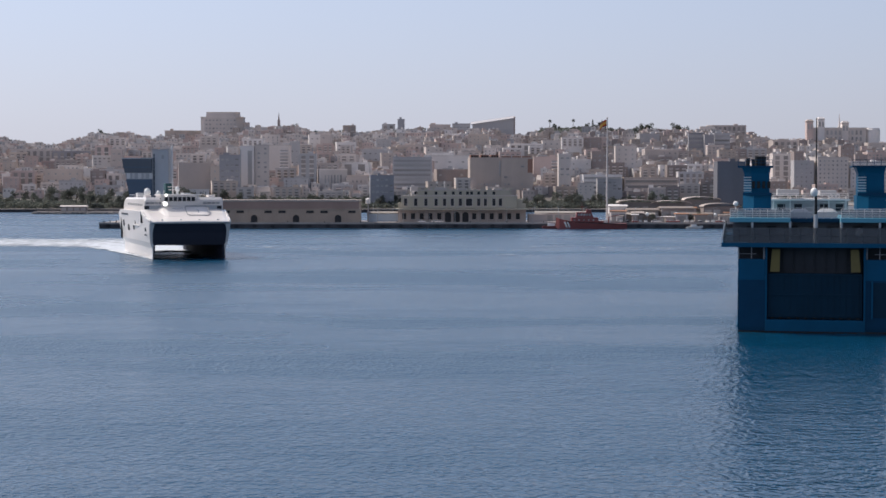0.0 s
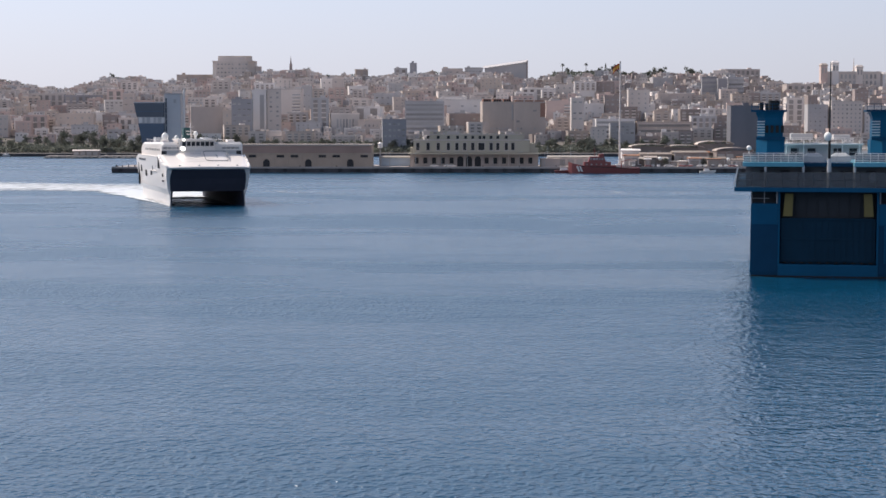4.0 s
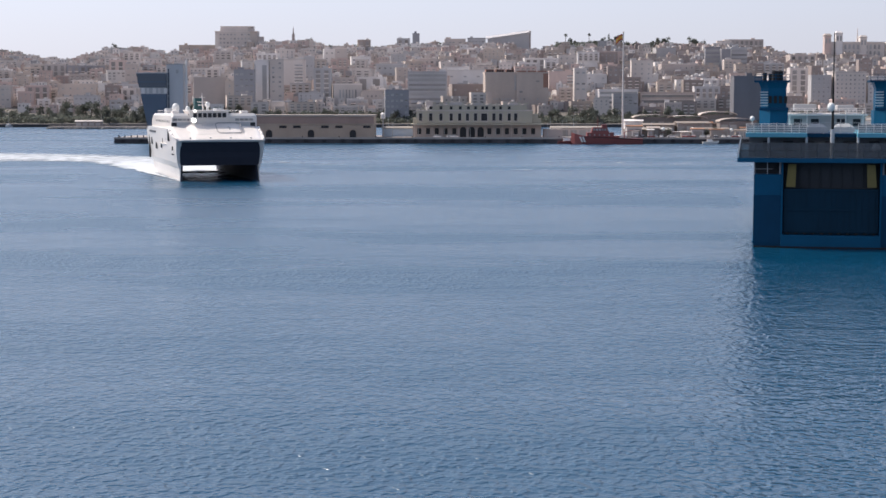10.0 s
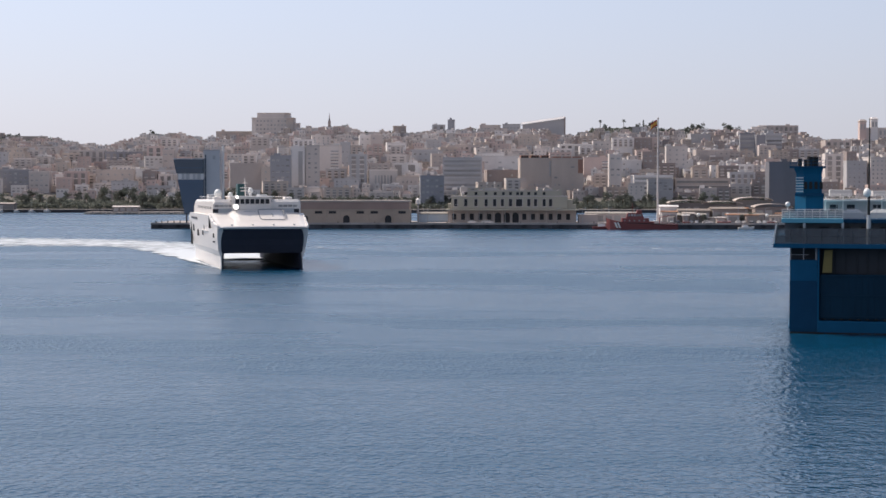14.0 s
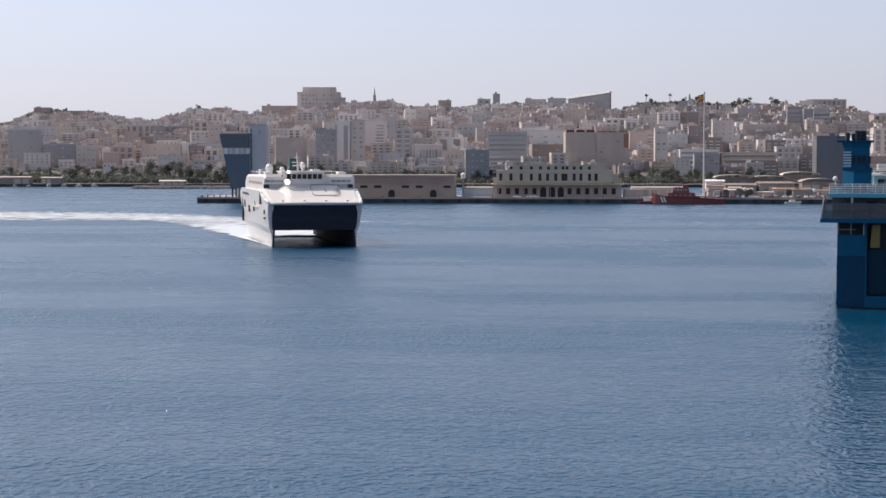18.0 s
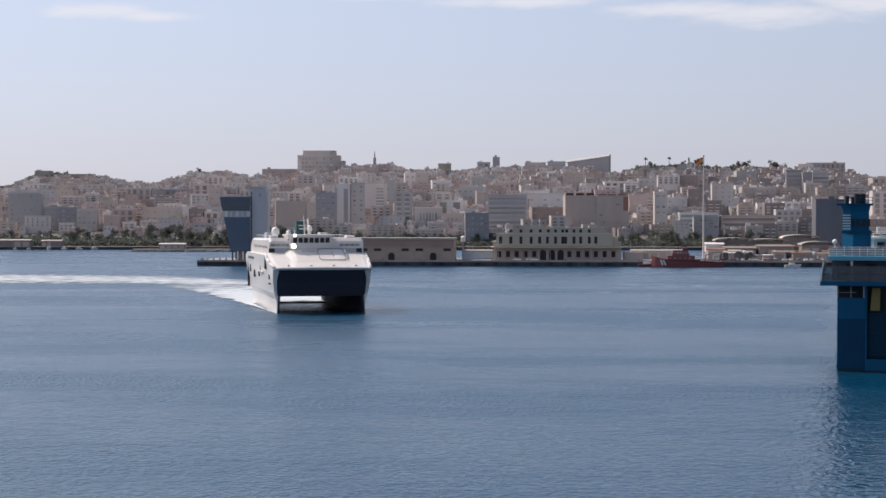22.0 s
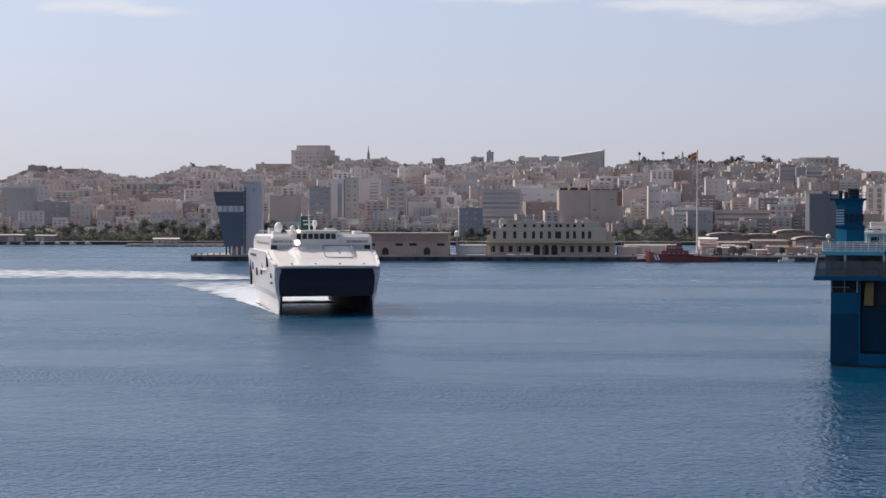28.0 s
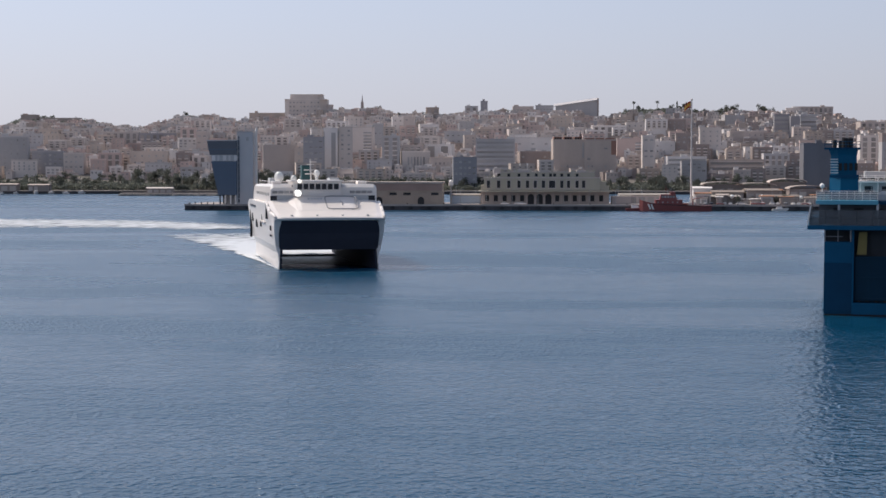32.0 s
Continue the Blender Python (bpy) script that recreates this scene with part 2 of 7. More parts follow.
def foam_material(name, cut):
    """White froth with ragged holes through which the water shows."""
    m = bpy.data.materials.new(name)
    m.use_nodes = True
    n, l = m.node_tree.nodes, m.node_tree.links
    b, out = n["Principled BSDF"], n["Material Output"]
    b.inputs["Base Color"].default_value, b.inputs["Roughness"].default_value = (0.60, 0.63, 0.66, 1), 0.75
    geo, clear, mix = n.new("ShaderNodeNewGeometry"), n.new("ShaderNodeBsdfTransparent"), n.new("ShaderNodeMixShader")
    co = n.new("ShaderNodeTexCoord")
    t = n.new("ShaderNodeTexNoise")
    mp = n.new("ShaderNodeMapping")
    mp.inputs["Scale"].default_value = (1.0, 0.8, 1)
    l.new(co.outputs["Object"], mp.inputs["Vector"])
    t.inputs["Scale"].default_value, t.inputs["Detail"].default_value, t.inputs["Roughness"].default_value = 0.16, 5, 0.58
    l.new(mp.outputs[0], t.inputs["Vector"])
    att = n.new("ShaderNodeAttribute")
    att.attribute_name = "froth"
    add = n.new("ShaderNodeMath")
    add.operation = "ADD"
    l.new(t.outputs[0], add.inputs[0])
    l.new(att.outputs["Fac"], add.inputs[1])
    mr = n.new("ShaderNodeMapRange")
    mr.inputs["From Min"].default_value, mr.inputs["From Max"].default_value = cut, cut + 0.42
    l.new(add.outputs[0], mr.inputs["Value"])
    l.new(mr.outputs[0], mix.inputs[0])
    l.new(clear.outputs[0], mix.inputs[1])
    l.new(b.outputs[0], mix.inputs[2])
    l.new(mix.outputs[0], out.inputs["Surface"])
    bp = n.new("ShaderNodeBump")
    bp.inputs["Strength"].default_value, bp.inputs["Distance"].default_value = 0.8, 0.4
    l.new(t.outputs[0], bp.inputs["Height"])
    l.new(bp.outputs[0], b.inputs["Normal"])
    return m


LEAN, LEE = 0.035, 0.62
WAVE, WATER_A, WATER_B = 1.0, (0.002, 0.047, 0.099, 1), (0.005, 0.059, 0.122, 1)
M = {
    "water": water_material(),
    "foam": foam_material("wake_foam", 0.66),
    "earth": surface("dry_hillside", (0.15, 0.135, 0.12), 0.95, 0, 0.35, 0.08, 0.5),
    "quay": surface("quay_concrete", (0.36, 0.315, 0.29), 0.9, 0, 0.15, 0.6, 0.3, streak=0.2),
    "quaywall": surface("quay_wall_stone", (0.075, 0.068, 0.072), 0.9, 0, 0.2, 0.5, 0.3, streak=0.3, each=0.15),
    "rubber": surface("black_rubber", (0.02, 0.02, 0.022), 0.85, 0, 0.1, 2),
    "rock": surface("breakwater_rock", (0.20, 0.19, 0.18), 0.95, 0, 0.3, 0.4, 0.3, each=0.2),
    "white": surface("white_plaster", (0.70, 0.655, 0.63), 0.85, 0, 0.05, 0.3, 0.12, each=0.10, streak=0.12),
    "cream": surface("cream_plaster", (0.62, 0.555, 0.515), 0.85, 0, 0.05, 0.3, 0.12, each=0.12, streak=0.12),
    "beige": surface("beige_plaster", (0.53, 0.46, 0.425), 0.85, 0, 0.05, 0.3, 0.12, each=0.14, streak=0.12),
    "pink": surface("pink_plaster", (0.56, 0.445, 0.405), 0.85, 0, 0.05, 0.3, 0.12, each=0.12, streak=0.12),
    "ochre": surface("ochre_plaster", (0.56, 0.475, 0.415), 0.85, 0, 0.05, 0.3, 0.12, each=0.1, streak=0.12),
    "tan": surface("tan_stone", (0.45, 0.38, 0.335), 0.88, 0, 0.06, 0.4, 0.15, each=0.1, streak=0.15),
    "grey": surface("grey_plaster", (0.48, 0.46, 0.46), 0.85, 0, 0.05, 0.3, 0.12, each=0.14, streak=0.12),
    "slate": surface("slate_grey_cladding", (0.33, 0.32, 0.335), 0.6, 0, 0.05, 0.3, 0.15, each=0.12, streak=0.1),
    "brown": surface("brown_brick", (0.34, 0.285, 0.265), 0.85, 0, 0.08, 0.6, 0.12, each=0.12, streak=0.1),
    "roof": surface("roof_gravel", (0.30, 0.27, 0.24), 0.95, 0, 0.15, 1.0, 0.25, each=0.2),
    "tile": surface("clay_roof_tiles", (0.30, 0.16, 0.10), 0.9, 0, 0.2, 1.0, 0.2, each=0.15),
    "pane": glass_dark("window_glass", (0.35, 0.335, 0.33), 0.4),
    # darker plaster tone that paints shade into loggias and bays
    "recess": surface("recess_shade_plaster", (0.30, 0.272, 0.256), 0.85, 0, 0.1, 0.5, 0.3, each=0.3),
    "shutter": surface("window_shutter", (0.36, 0.335, 0.315), 0.8, 0, 0.1, 1, each=0.4),
    "leaf": surface("tree_leaves", (0.15, 0.16, 0.135), 0.8, 0, 0.35, 1.2, 0.25, each=0.25),
    "palmleaf": surface("palm_fronds", (0.085, 0.095, 0.07), 0.7, 0, 0.3, 1.2, 0.2),
    "bark": surface("tree_bark", (0.11, 0.085, 0.065), 0.95, 0, 0.3, 2, 0.2),
    "ship_white": surface("white_ship_paint", (0.79, 0.735, 0.69), 0.35, 0, 0.03, 0.5, 0.06, coat=0.2, streak=0.05),
    "ship_grey": surface("grey_ship_paint", (0.45, 0.46, 0.47), 0.5, 0, 0.05, 0.5, 0.1),
    "navy": surface("navy_ship_paint", (0.040, 0.044, 0.062), 0.75, 0, 0.1, 0.5, 0.15, spec=0.1),
    "blue": surface("blue_ship_paint", (0.004, 0.078, 0.16), 0.55, 0, 0.12, 0.6, 0.2, streak=0.2, spec=0.15),
    "blue_dark": surface("dark_blue_ship_paint", (0.004, 0.047, 0.103), 0.6, 0, 0.14, 0.6, 0.25, streak=0.25, spec=0.15),
    "ramp_blue": surface("dull_blue_ramp_steel", (0.005, 0.031, 0.059), 0.6, 0, 0.16, 0.6, 0.3, streak=0.3, spec=0.15),
    "teal": surface("light_blue_ship_paint", (0.10, 0.32, 0.42), 0.5, 0, 0.06, 0.6, 0.12, streak=0.1),
    # near-black that puts shade into openings, recesses and doorways; also dark steel
    "blackhole": surface("shade_dark_steel", (0.03, 0.033, 0.04), 0.8, 0, 0.15, 0.5, 0.2),
    "yellow": surface("yellow_steel_paint", (0.155, 0.12, 0.035), 0.6, 0, 0.15, 1, 0.25),
    "steel": surface("galvanised_steel", (0.42, 0.43, 0.44), 0.45, 0.6, 0.08, 2, 0.1),
    "black": surface("sooty_black_paint", (0.012, 0.012, 0.013), 0.7, 0, 0.2, 1, 0.2),
    "orange": surface("orange_red_ship_paint", (0.23, 0.068, 0.062), 0.5, 0, 0.06, 0.6, 0.15, streak=0.1),
    "tower": surface("blue_tower_cladding", (0.088, 0.122, 0.175), 0.45, 0, 0.05, 0.3, 0.1, spec=0.5),
    "tower_dark": surface("dark_tower_cladding", (0.10, 0.112, 0.135), 0.45, 0, 0.05, 0.3, 0.1, spec=0.5),
    "lamp_white": surface("white_globe", (0.85, 0.84, 0.80), 0.3, 0, 0.02, 1, 0.02),
    "flag_red": surface("red_flag_cloth", (0.42, 0.09, 0.07), 0.9, 0, 0.1, 2, 0.1),
    "flag_yellow": surface("yellow_flag_cloth", (0.62, 0.43, 0.14), 0.9, 0, 0.1, 2, 0.1),
    "pane_dark": surface("dark_window_glass", (0.030, 0.030, 0.035), 0.35, 0, 0.1, 0.4, 0.2, each=0.2, spec=0.25),
    "sandstone": surface("sandstone_wall", (0.40, 0.325, 0.265), 0.88, 0, 0.08, 0.5, 0.15, streak=0.15),
    "sandbrown": surface("brown_stone_fascia", (0.33, 0.235, 0.20), 0.88, 0, 0.08, 0.5, 0.15, streak=0.15),
    "paleblue": surface("pale_blue_sheeting", (0.46, 0.54, 0.62), 0.6, 0, 0.08, 0.6, 0.15),
    "dullwall": surface("dull_grey_brown_wall", (0.24, 0.21, 0.195), 0.88, 0, 0.1, 0.5, 0.25, each=0.15, streak=0.15),
    "dullroof": surface("dull_tan_roof", (0.27, 0.225, 0.195), 0.9, 0, 0.12, 0.8, 0.2, each=0.15),
    # white deck paint greyed to hold the shade on the forward house
    "forehouse": surface("shaded_grey_deck_paint", (0.48, 0.46, 0.45), 0.6, 0, 0.06, 0.6, 0.15, streak=0.12),
    "green": surface("dark_green_paint", (0.02, 0.07, 0.075), 0.5, 0, 0.08, 1, 0.1),
}

lamp_skin = surface("lit_lamp_glass", (0.85, 0.82, 0.75), 0.2, 0, 0.02, 1, 0.02)
lamp_skin.node_tree.nodes["Principled BSDF"].inputs["Emission Color"].default_value = (1.0, 0.93, 0.84, 1)
lamp_skin.node_tree.nodes["Principled BSDF"].inputs["Emission Strength"].default_value = 2.2
M["lamp_on"] = lamp_skin

M["basalt"] = surface("dark_grey_cladding", (0.19, 0.185, 0.2), 0.6, 0, 0.06, 0.3, 0.18, streak=0.15)
M["brick_red"] = surface("red_brick", (0.30, 0.17, 0.13), 0.88, 0, 0.1, 0.6, 0.15, each=0.1, streak=0.1)
# thin leaves and flag cloth let light through
for key in ("leaf", "palmleaf", "flag_red", "flag_yellow"):
    nodes, links = M[key].node_tree.nodes, M[key].node_tree.links
    thin, blend = nodes.new("ShaderNodeBsdfTranslucent"), nodes.new("ShaderNodeMixShader")
    skin = nodes["Principled BSDF"]
    links.new(skin.inputs["Base Color"].links[0].from_socket, thin.inputs["Color"])
    blend.inputs[0].default_value = 0.55
    links.new(skin.outputs[0], blend.inputs[1])
    links.new(thin.outputs[0], blend.inputs[2])
    links.new(blend.outputs[0], nodes["Material Output"].inputs["Surface"])


# ---- mesh helpers ----
def box(bm, x0, x1, y0, y1, z0, z1, mi=0):
    v = [bm.verts.new(p) for p in ((x0, y0, z0), (x1, y0, z0), (x1, y1, z0), (x0, y1, z0), (x0, y0, z1), (x1, y0, z1), (x1, y1, z1), (x0, y1, z1))]
    for f in ((3, 2, 1, 0), (4, 5, 6, 7), (0, 1, 5, 4), (1, 2, 6, 5), (2, 3, 7, 6), (3, 0, 4, 7)):
        bm.faces.new([v[i] for i in f]).material_index = mi
    return v


def loft(bm, rings, cap=True, closed=True):
    """Skin over rings of equally many points."""
    rr = [[bm.verts.new(p) for p in r] for r in rings]
    n = len(rr[0])
    for a, b in zip(rr, rr[1:]):
        for i in range(n if closed else n - 1):
            j = (i + 1) % n
            bm.faces.new((a[i], a[j], b[j], b[i]))
    if cap:
        bm.faces.new(rr[0][::-1])
        bm.faces.new(rr[-1])
    return rr


def rod(bm, a, b, r0, r1=None, n=8):
    a, b = Vector(a), Vector(b)
    r1 = r0 if r1 is None else r1
    q = (b - a).to_track_quat("Z", "Y").to_matrix()
    ring = [Vector((math.cos(2 * math.pi * i / n), math.sin(2 * math.pi * i / n), 0)) for i in range(n)]
    loft(bm, [[a + q @ (p * r0) for p in ring], [b + q @ (p * r1) for p in ring]])


def ball(bm, c, r, seg=12, rings=8, squash=1.0):
    bmesh.ops.create_uvsphere(bm, u_segments=seg, v_segments=rings, radius=r, matrix=Matrix.Translation(c) @ Matrix.Diagonal((1, 1, squash, 1)))


def mesh_of(name, bm, material, smooth=False):
    me = bpy.data.meshes.new(name)
    bmesh.ops.recalc_face_normals(bm, faces=bm.faces)
    bm.to_mesh(me)
    bm.free()
    for k in (material if isinstance(material, (list, tuple)) else [material]):
        me.materials.append(M[k])
    if smooth:
        for p in me.polygons:
            p.use_smooth = True
    return me


def part(name, bm, material, parent=None, label="", smooth=False, at=None):
    ob = new(name, mesh_of(name, bm, material, smooth))
    if parent is not None:
        ob.parent = parent
    if at is not None:
        ob.matrix_basis = at
    if label:
        tagged(ob, label)
    return ob


def piece(name, me, parent, m):
    """One more object on a shared mesh."""
    ob = new(name, me)
    ob.parent = parent
    ob.matrix_basis = m
    return ob


def bevelled(bm, width, seg=2):
    bmesh.ops.bevel(bm, geom=list(bm.edges), offset=width, segments=seg, affect="EDGES", profile=0.6)


# ---- sea and land ----
def make_water():
    bm = bmesh.new()
    xs = [-6000, -1500, 0, 1500, 6000]
    ys = [-6000, -500, 600, 1500, 9000]
    grid = [[bm.verts.new((x, y, 0)) for x in xs] for y in ys]
    for j in range(4):
        for i in range(4):
            bm.faces.new((grid[j][i], grid[j][i + 1], grid[j + 1][i + 1], grid[j + 1][i]))
    ob = part("water", bm, "water")
    tagged(ob, "rippled deep blue harbour water with calm slicks", "water", kind="structure")


def skyline(u):
    """Height of the land's crest, in metres, by bearing (x over y)."""
    pts = ((-0.40, 55), (-0.33, 66), (-0.302, 83), (-0.27, 79), (-0.25, 70), (-0.237, 66), (-0.222, 75), (-0.207, 84), (-0.19, 82), (-0.175, 76), (-0.165, 78), (-0.14, 84),
           (-0.117, 90), (-0.09, 92), (-0.08, 85), (-0.06, 85), (-0.046, 83), (-0.033, 88), (-0.01, 88), (0.03, 88), (0.043, 79), (0.05, 80), (0.062, 90), (0.075, 91), (0.09, 92), (0.11, 88), (0.14, 86),
           (0.165, 87), (0.18, 84), (0.2, 74), (0.24, 76), (0.27, 68), (0.33, 58), (0.45, 50))
    for (a, p), (b, q) in zip(pts, pts[1:]):
        if u <= b:
            k = min(1, max(0, (u - a) / (b - a)))
            k = k * k * (3 - 2 * k)
            return 2.6 + p + (q - p) * k
    return pts[-1][1]


SHORE, CREST = 1425.0, 2100.0


def ground(x, y):
    top = skyline(x / max(y, 1))
    s = (y - SHORE - 6) / (CREST - SHORE)
    if s < 0:
        return 2.2
    if s > 1:
        return 2.2 + (top - 2.2) * max(0.35, 1 - (s - 1) * 0.5)
    return 2.2 + (top - 2.2) * (0.80 * s + 0.20 * s * s * (3 - 2 * s))


def make_land():
    bm = bmesh.new()
    ys = [SHORE, SHORE + 4] + [SHORE + 10 + 26 * i for i in range(40)] + [3000, 4200]
    us = [-0.75 + 1.5 * i / 150 for i in range(151)]
    rows = []
    for j, y in enumerate(ys):
        row = []
        for u in us:
            x = u * y
            z = -2.0 if j == 0 else ground(x, y)
            if j > 6:
                z += 1.5 * noise.noise(Vector((x * 0.012, y * 0.012, 0)))
            row.append(bm.verts.new((x, y, z)))
        rows.append(row)
    for a, b in zip(rows, rows[1:]):
        for i in range(len(us) - 1):
            bm.faces.new((a[i], a[i + 1], b[i + 1], b[i]))
    ob = part("ground", bm, "earth", smooth=True)
    tagged(ob, "dry brown hillside rising from the harbour shore", "hillside", kind="structure")


# ---- buildings ----
WIN = {}


def window_mesh(w, h, kind="pane"):
    """A window: glass in a reveal with a sill."""
    key = (round(w, 2), round(h, 2), kind)
    if key not in WIN:
        bm = bmesh.new()
        box(bm, -w / 2, w / 2, -0.06, 0.12, 0, h)
        box(bm, -w / 2 - 0.1, w / 2 + 0.1, -0.2, 0.12, -0.12, -0.02)
        me = mesh_of("window", bm, ["pane" if kind == "pane" else kind, "white"])
        for p in me.polygons[6:]:
            p.material_index = 1
        WIN[key] = me
    return WIN[key]


def balcony_mesh(w):
    key = (round(w, 1), "balcony")
    if key not in WIN:
        bm = bmesh.new()
        box(bm, -w / 2, w / 2, -1.0, 0.0, 0, 0.15)
        box(bm, -w / 2, w / 2, -1.0, -0.9, 0.15, 1.1)
        WIN[key] = mesh_of("balcony", bm, "cream")
    return WIN[key]


BUILT = []
rng = random.Random(7)


def block(x, y, w, d, z0, z1, colour, turn=0.0, floors=0, cols=0, wins=(1.3, 1.5), style="grid", top=1, label="", name="apartment_block", group="hillside buildings", roof="roof", span=1.0, rows_from=0):
    """A flat-roofed building; its front faces the harbour. floors and cols: the rows and columns of windows."""
    h = z1 - z0
    bm = bmesh.new()
    box(bm, -w / 2, w / 2, -d / 2, d / 2, -3.0, h - 0.5)
    ob = part(name, bm, colour)
    ob.matrix_basis = pose(x, y, z0, 0, 0, turn)
    words = {"white": "whitewashed", "cream": "cream", "beige": "beige", "pink": "pink", "ochre": "ochre", "tan": "tan stone", "grey": "grey", "slate": "dark slate-grey", "brown": "brown brick"}
    tagged(ob, label or "%s plastered flat-roofed building with %s on the hillside" % (words.get(colour, colour), "rows of windows" if floors else "plain walls"), "building", group)
    bm = bmesh.new()
    box(bm, -w / 2 - 0.15, w / 2 + 0.15, -d / 2 - 0.15, d / 2 + 0.15, h - 0.5, h - 0.15)
    for a in ((-w / 2 - 0.15, w / 2 + 0.15, -d / 2 - 0.15, -d / 2 + 0.1), (-w / 2 - 0.15, w / 2 + 0.15, d / 2 - 0.1, d / 2 + 0.15), (-w / 2 - 0.15, -w / 2 + 0.1, -d / 2 + 0.1, d / 2 - 0.1), (w / 2 - 0.1, w / 2 + 0.15, -d / 2 + 0.1, d / 2 - 0.1)):
        box(bm, *a, h - 0.15, h + 0.75)
    part("roof", bm, [colour] if roof == "roof" else roof, ob)
    if top:
        for k in range(top):
            a = rng.uniform(2.5, min(6.5, w * 0.4))
            c = rng.uniform(-w / 2 + a / 2, w / 2 - a / 2)
            t = rng.uniform(1.8, 3.2)
            bm = bmesh.new()
            yb = rng.uniform(-d * 0.25, d * 0.2)
            box(bm, c - a / 2, c + a / 2, yb, yb + 3.0, h - 0.3, h + t)
            box(bm, c - a / 2 - 0.2, c + a / 2 + 0.2, yb - 0.2, yb + 3.2, h + t, h + t + 0.2)
            part("stair_house", bm, rng.choice([colour, colour, "white", "grey"]), ob)
        if rng.random() < 0.35:
            bm = bmesh.new()
            c = rng.uniform(-w / 2 + 1, w / 2 - 1)
            rod(bm, (c, 0, h - 0.3), (c, 0, h + rng.uniform(3, 5.5)), 0.07, 0.05, 5)
            box(bm, c - 0.8, c + 0.8, -0.05, 0.05, h + 2.6, h + 2.7)
            part("aerial", bm, "steel", ob)
    if wins == (1.3, 1.5) and style == "grid":
        pick = random.Random(int(x * 10) + int(z1 * 10))
        wins = pick.choice(((1.5, 1.6), (2.2, 1.6), (2.8, 1.5), (1.2, 2.0)))
        if cols > 2 and not label and pick.random() < 0.45:
            style = "loggia"
    if style == "loggia" and floors and cols:
        fh = (h - 1.2) / floors
        n = max(2, cols - 1)
        pitch = (w - 1.0) / n
        sw = round(pitch * 0.52, 1)
        # a flat dark sheet on the front stands in for the loggia's inner shade
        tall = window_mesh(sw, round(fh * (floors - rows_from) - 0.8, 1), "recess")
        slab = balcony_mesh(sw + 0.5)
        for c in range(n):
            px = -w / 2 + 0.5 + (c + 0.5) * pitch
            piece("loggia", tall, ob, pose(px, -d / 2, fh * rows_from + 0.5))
            for r in range(rows_from, floors):
                piece("balcony", slab, ob, pose(px, -d / 2, fh * r + 0.3))
    elif floors and cols:
        fh = (h - 1.2) / floors
        ww, wh = wins
        wh = min(wh, fh * 0.62)
        pitch = (w * span - 1.0) / cols
        me = window_mesh(ww, wh)
        sh = window_mesh(ww, wh, "shutter")
        for r in range(rows_from, floors):
            for c in range(cols):
                if style == "grid" and rng.random() < 0.14:
                    continue
                px = -w * span / 2 + 0.5 + (c + 0.5) * pitch
                pz = fh * r + (fh - wh) * 0.55
                piece("window", sh if rng.random() < 0.25 else me, ob, pose(px, -d / 2, pz))
    if style == "bands" and floors:
        fh = (h - 1.0) / floors
        for r in range(floors):
            bm = bmesh.new()
            box(bm, -w * 0.47, w * 0.47, -d / 2 - 0.05, -d / 2 + 0.1, fh * r + fh * 0.34, fh * r + fh * 0.80)
            part("window_band", bm, "pane", ob)
            bm = bmesh.new()
            box(bm, -w * 0.49, w * 0.49, -d / 2 - 0.7, -d / 2, fh * r + fh * 0.84, fh * r + fh * 1.0)
            part("balcony", bm, "cream" if colour in ("tan", "beige") else colour, ob)
    BUILT.append((x, y, w, d))
    return ob


def strip(ob, x0, x1, y, z0, z1, mat="pane", name="window_strip", proud=0.12):
    """A tall or long glazed strip on a front at y, in the building's space."""
    bm = bmesh.new()
    box(bm, x0, x1, y - proud, y + 0.1, z0, z1)
    return part(name, bm, mat, ob)


def balconies(ob, x0, x1, y, z0, step, n, mat="white"):
    for i in range(n):
        bm = bmesh.new()
        z = z0 + i * step
        box(bm, x0, x1, y - 1.3, y, z, z + 0.18)
        box(bm, x0, x1, y - 1.3, y - 1.18, z + 0.18, z + 1.05)
        box(bm, x0, x0 + 0.12, y - 1.18, y, z + 0.18, z + 1.05)
        box(bm, x1 - 0.12, x1, y - 1.18, y, z + 0.18, z + 1.05)
        part("balcony", bm, mat, ob)
        bm = bmesh.new()
        box(bm, x0 + 0.4, x1 - 0.4, y - 0.08, y + 0.1, z + 0.2, z + 2.2)
        part("balcony_door", bm, "pane", ob)


make_water()
make_land()


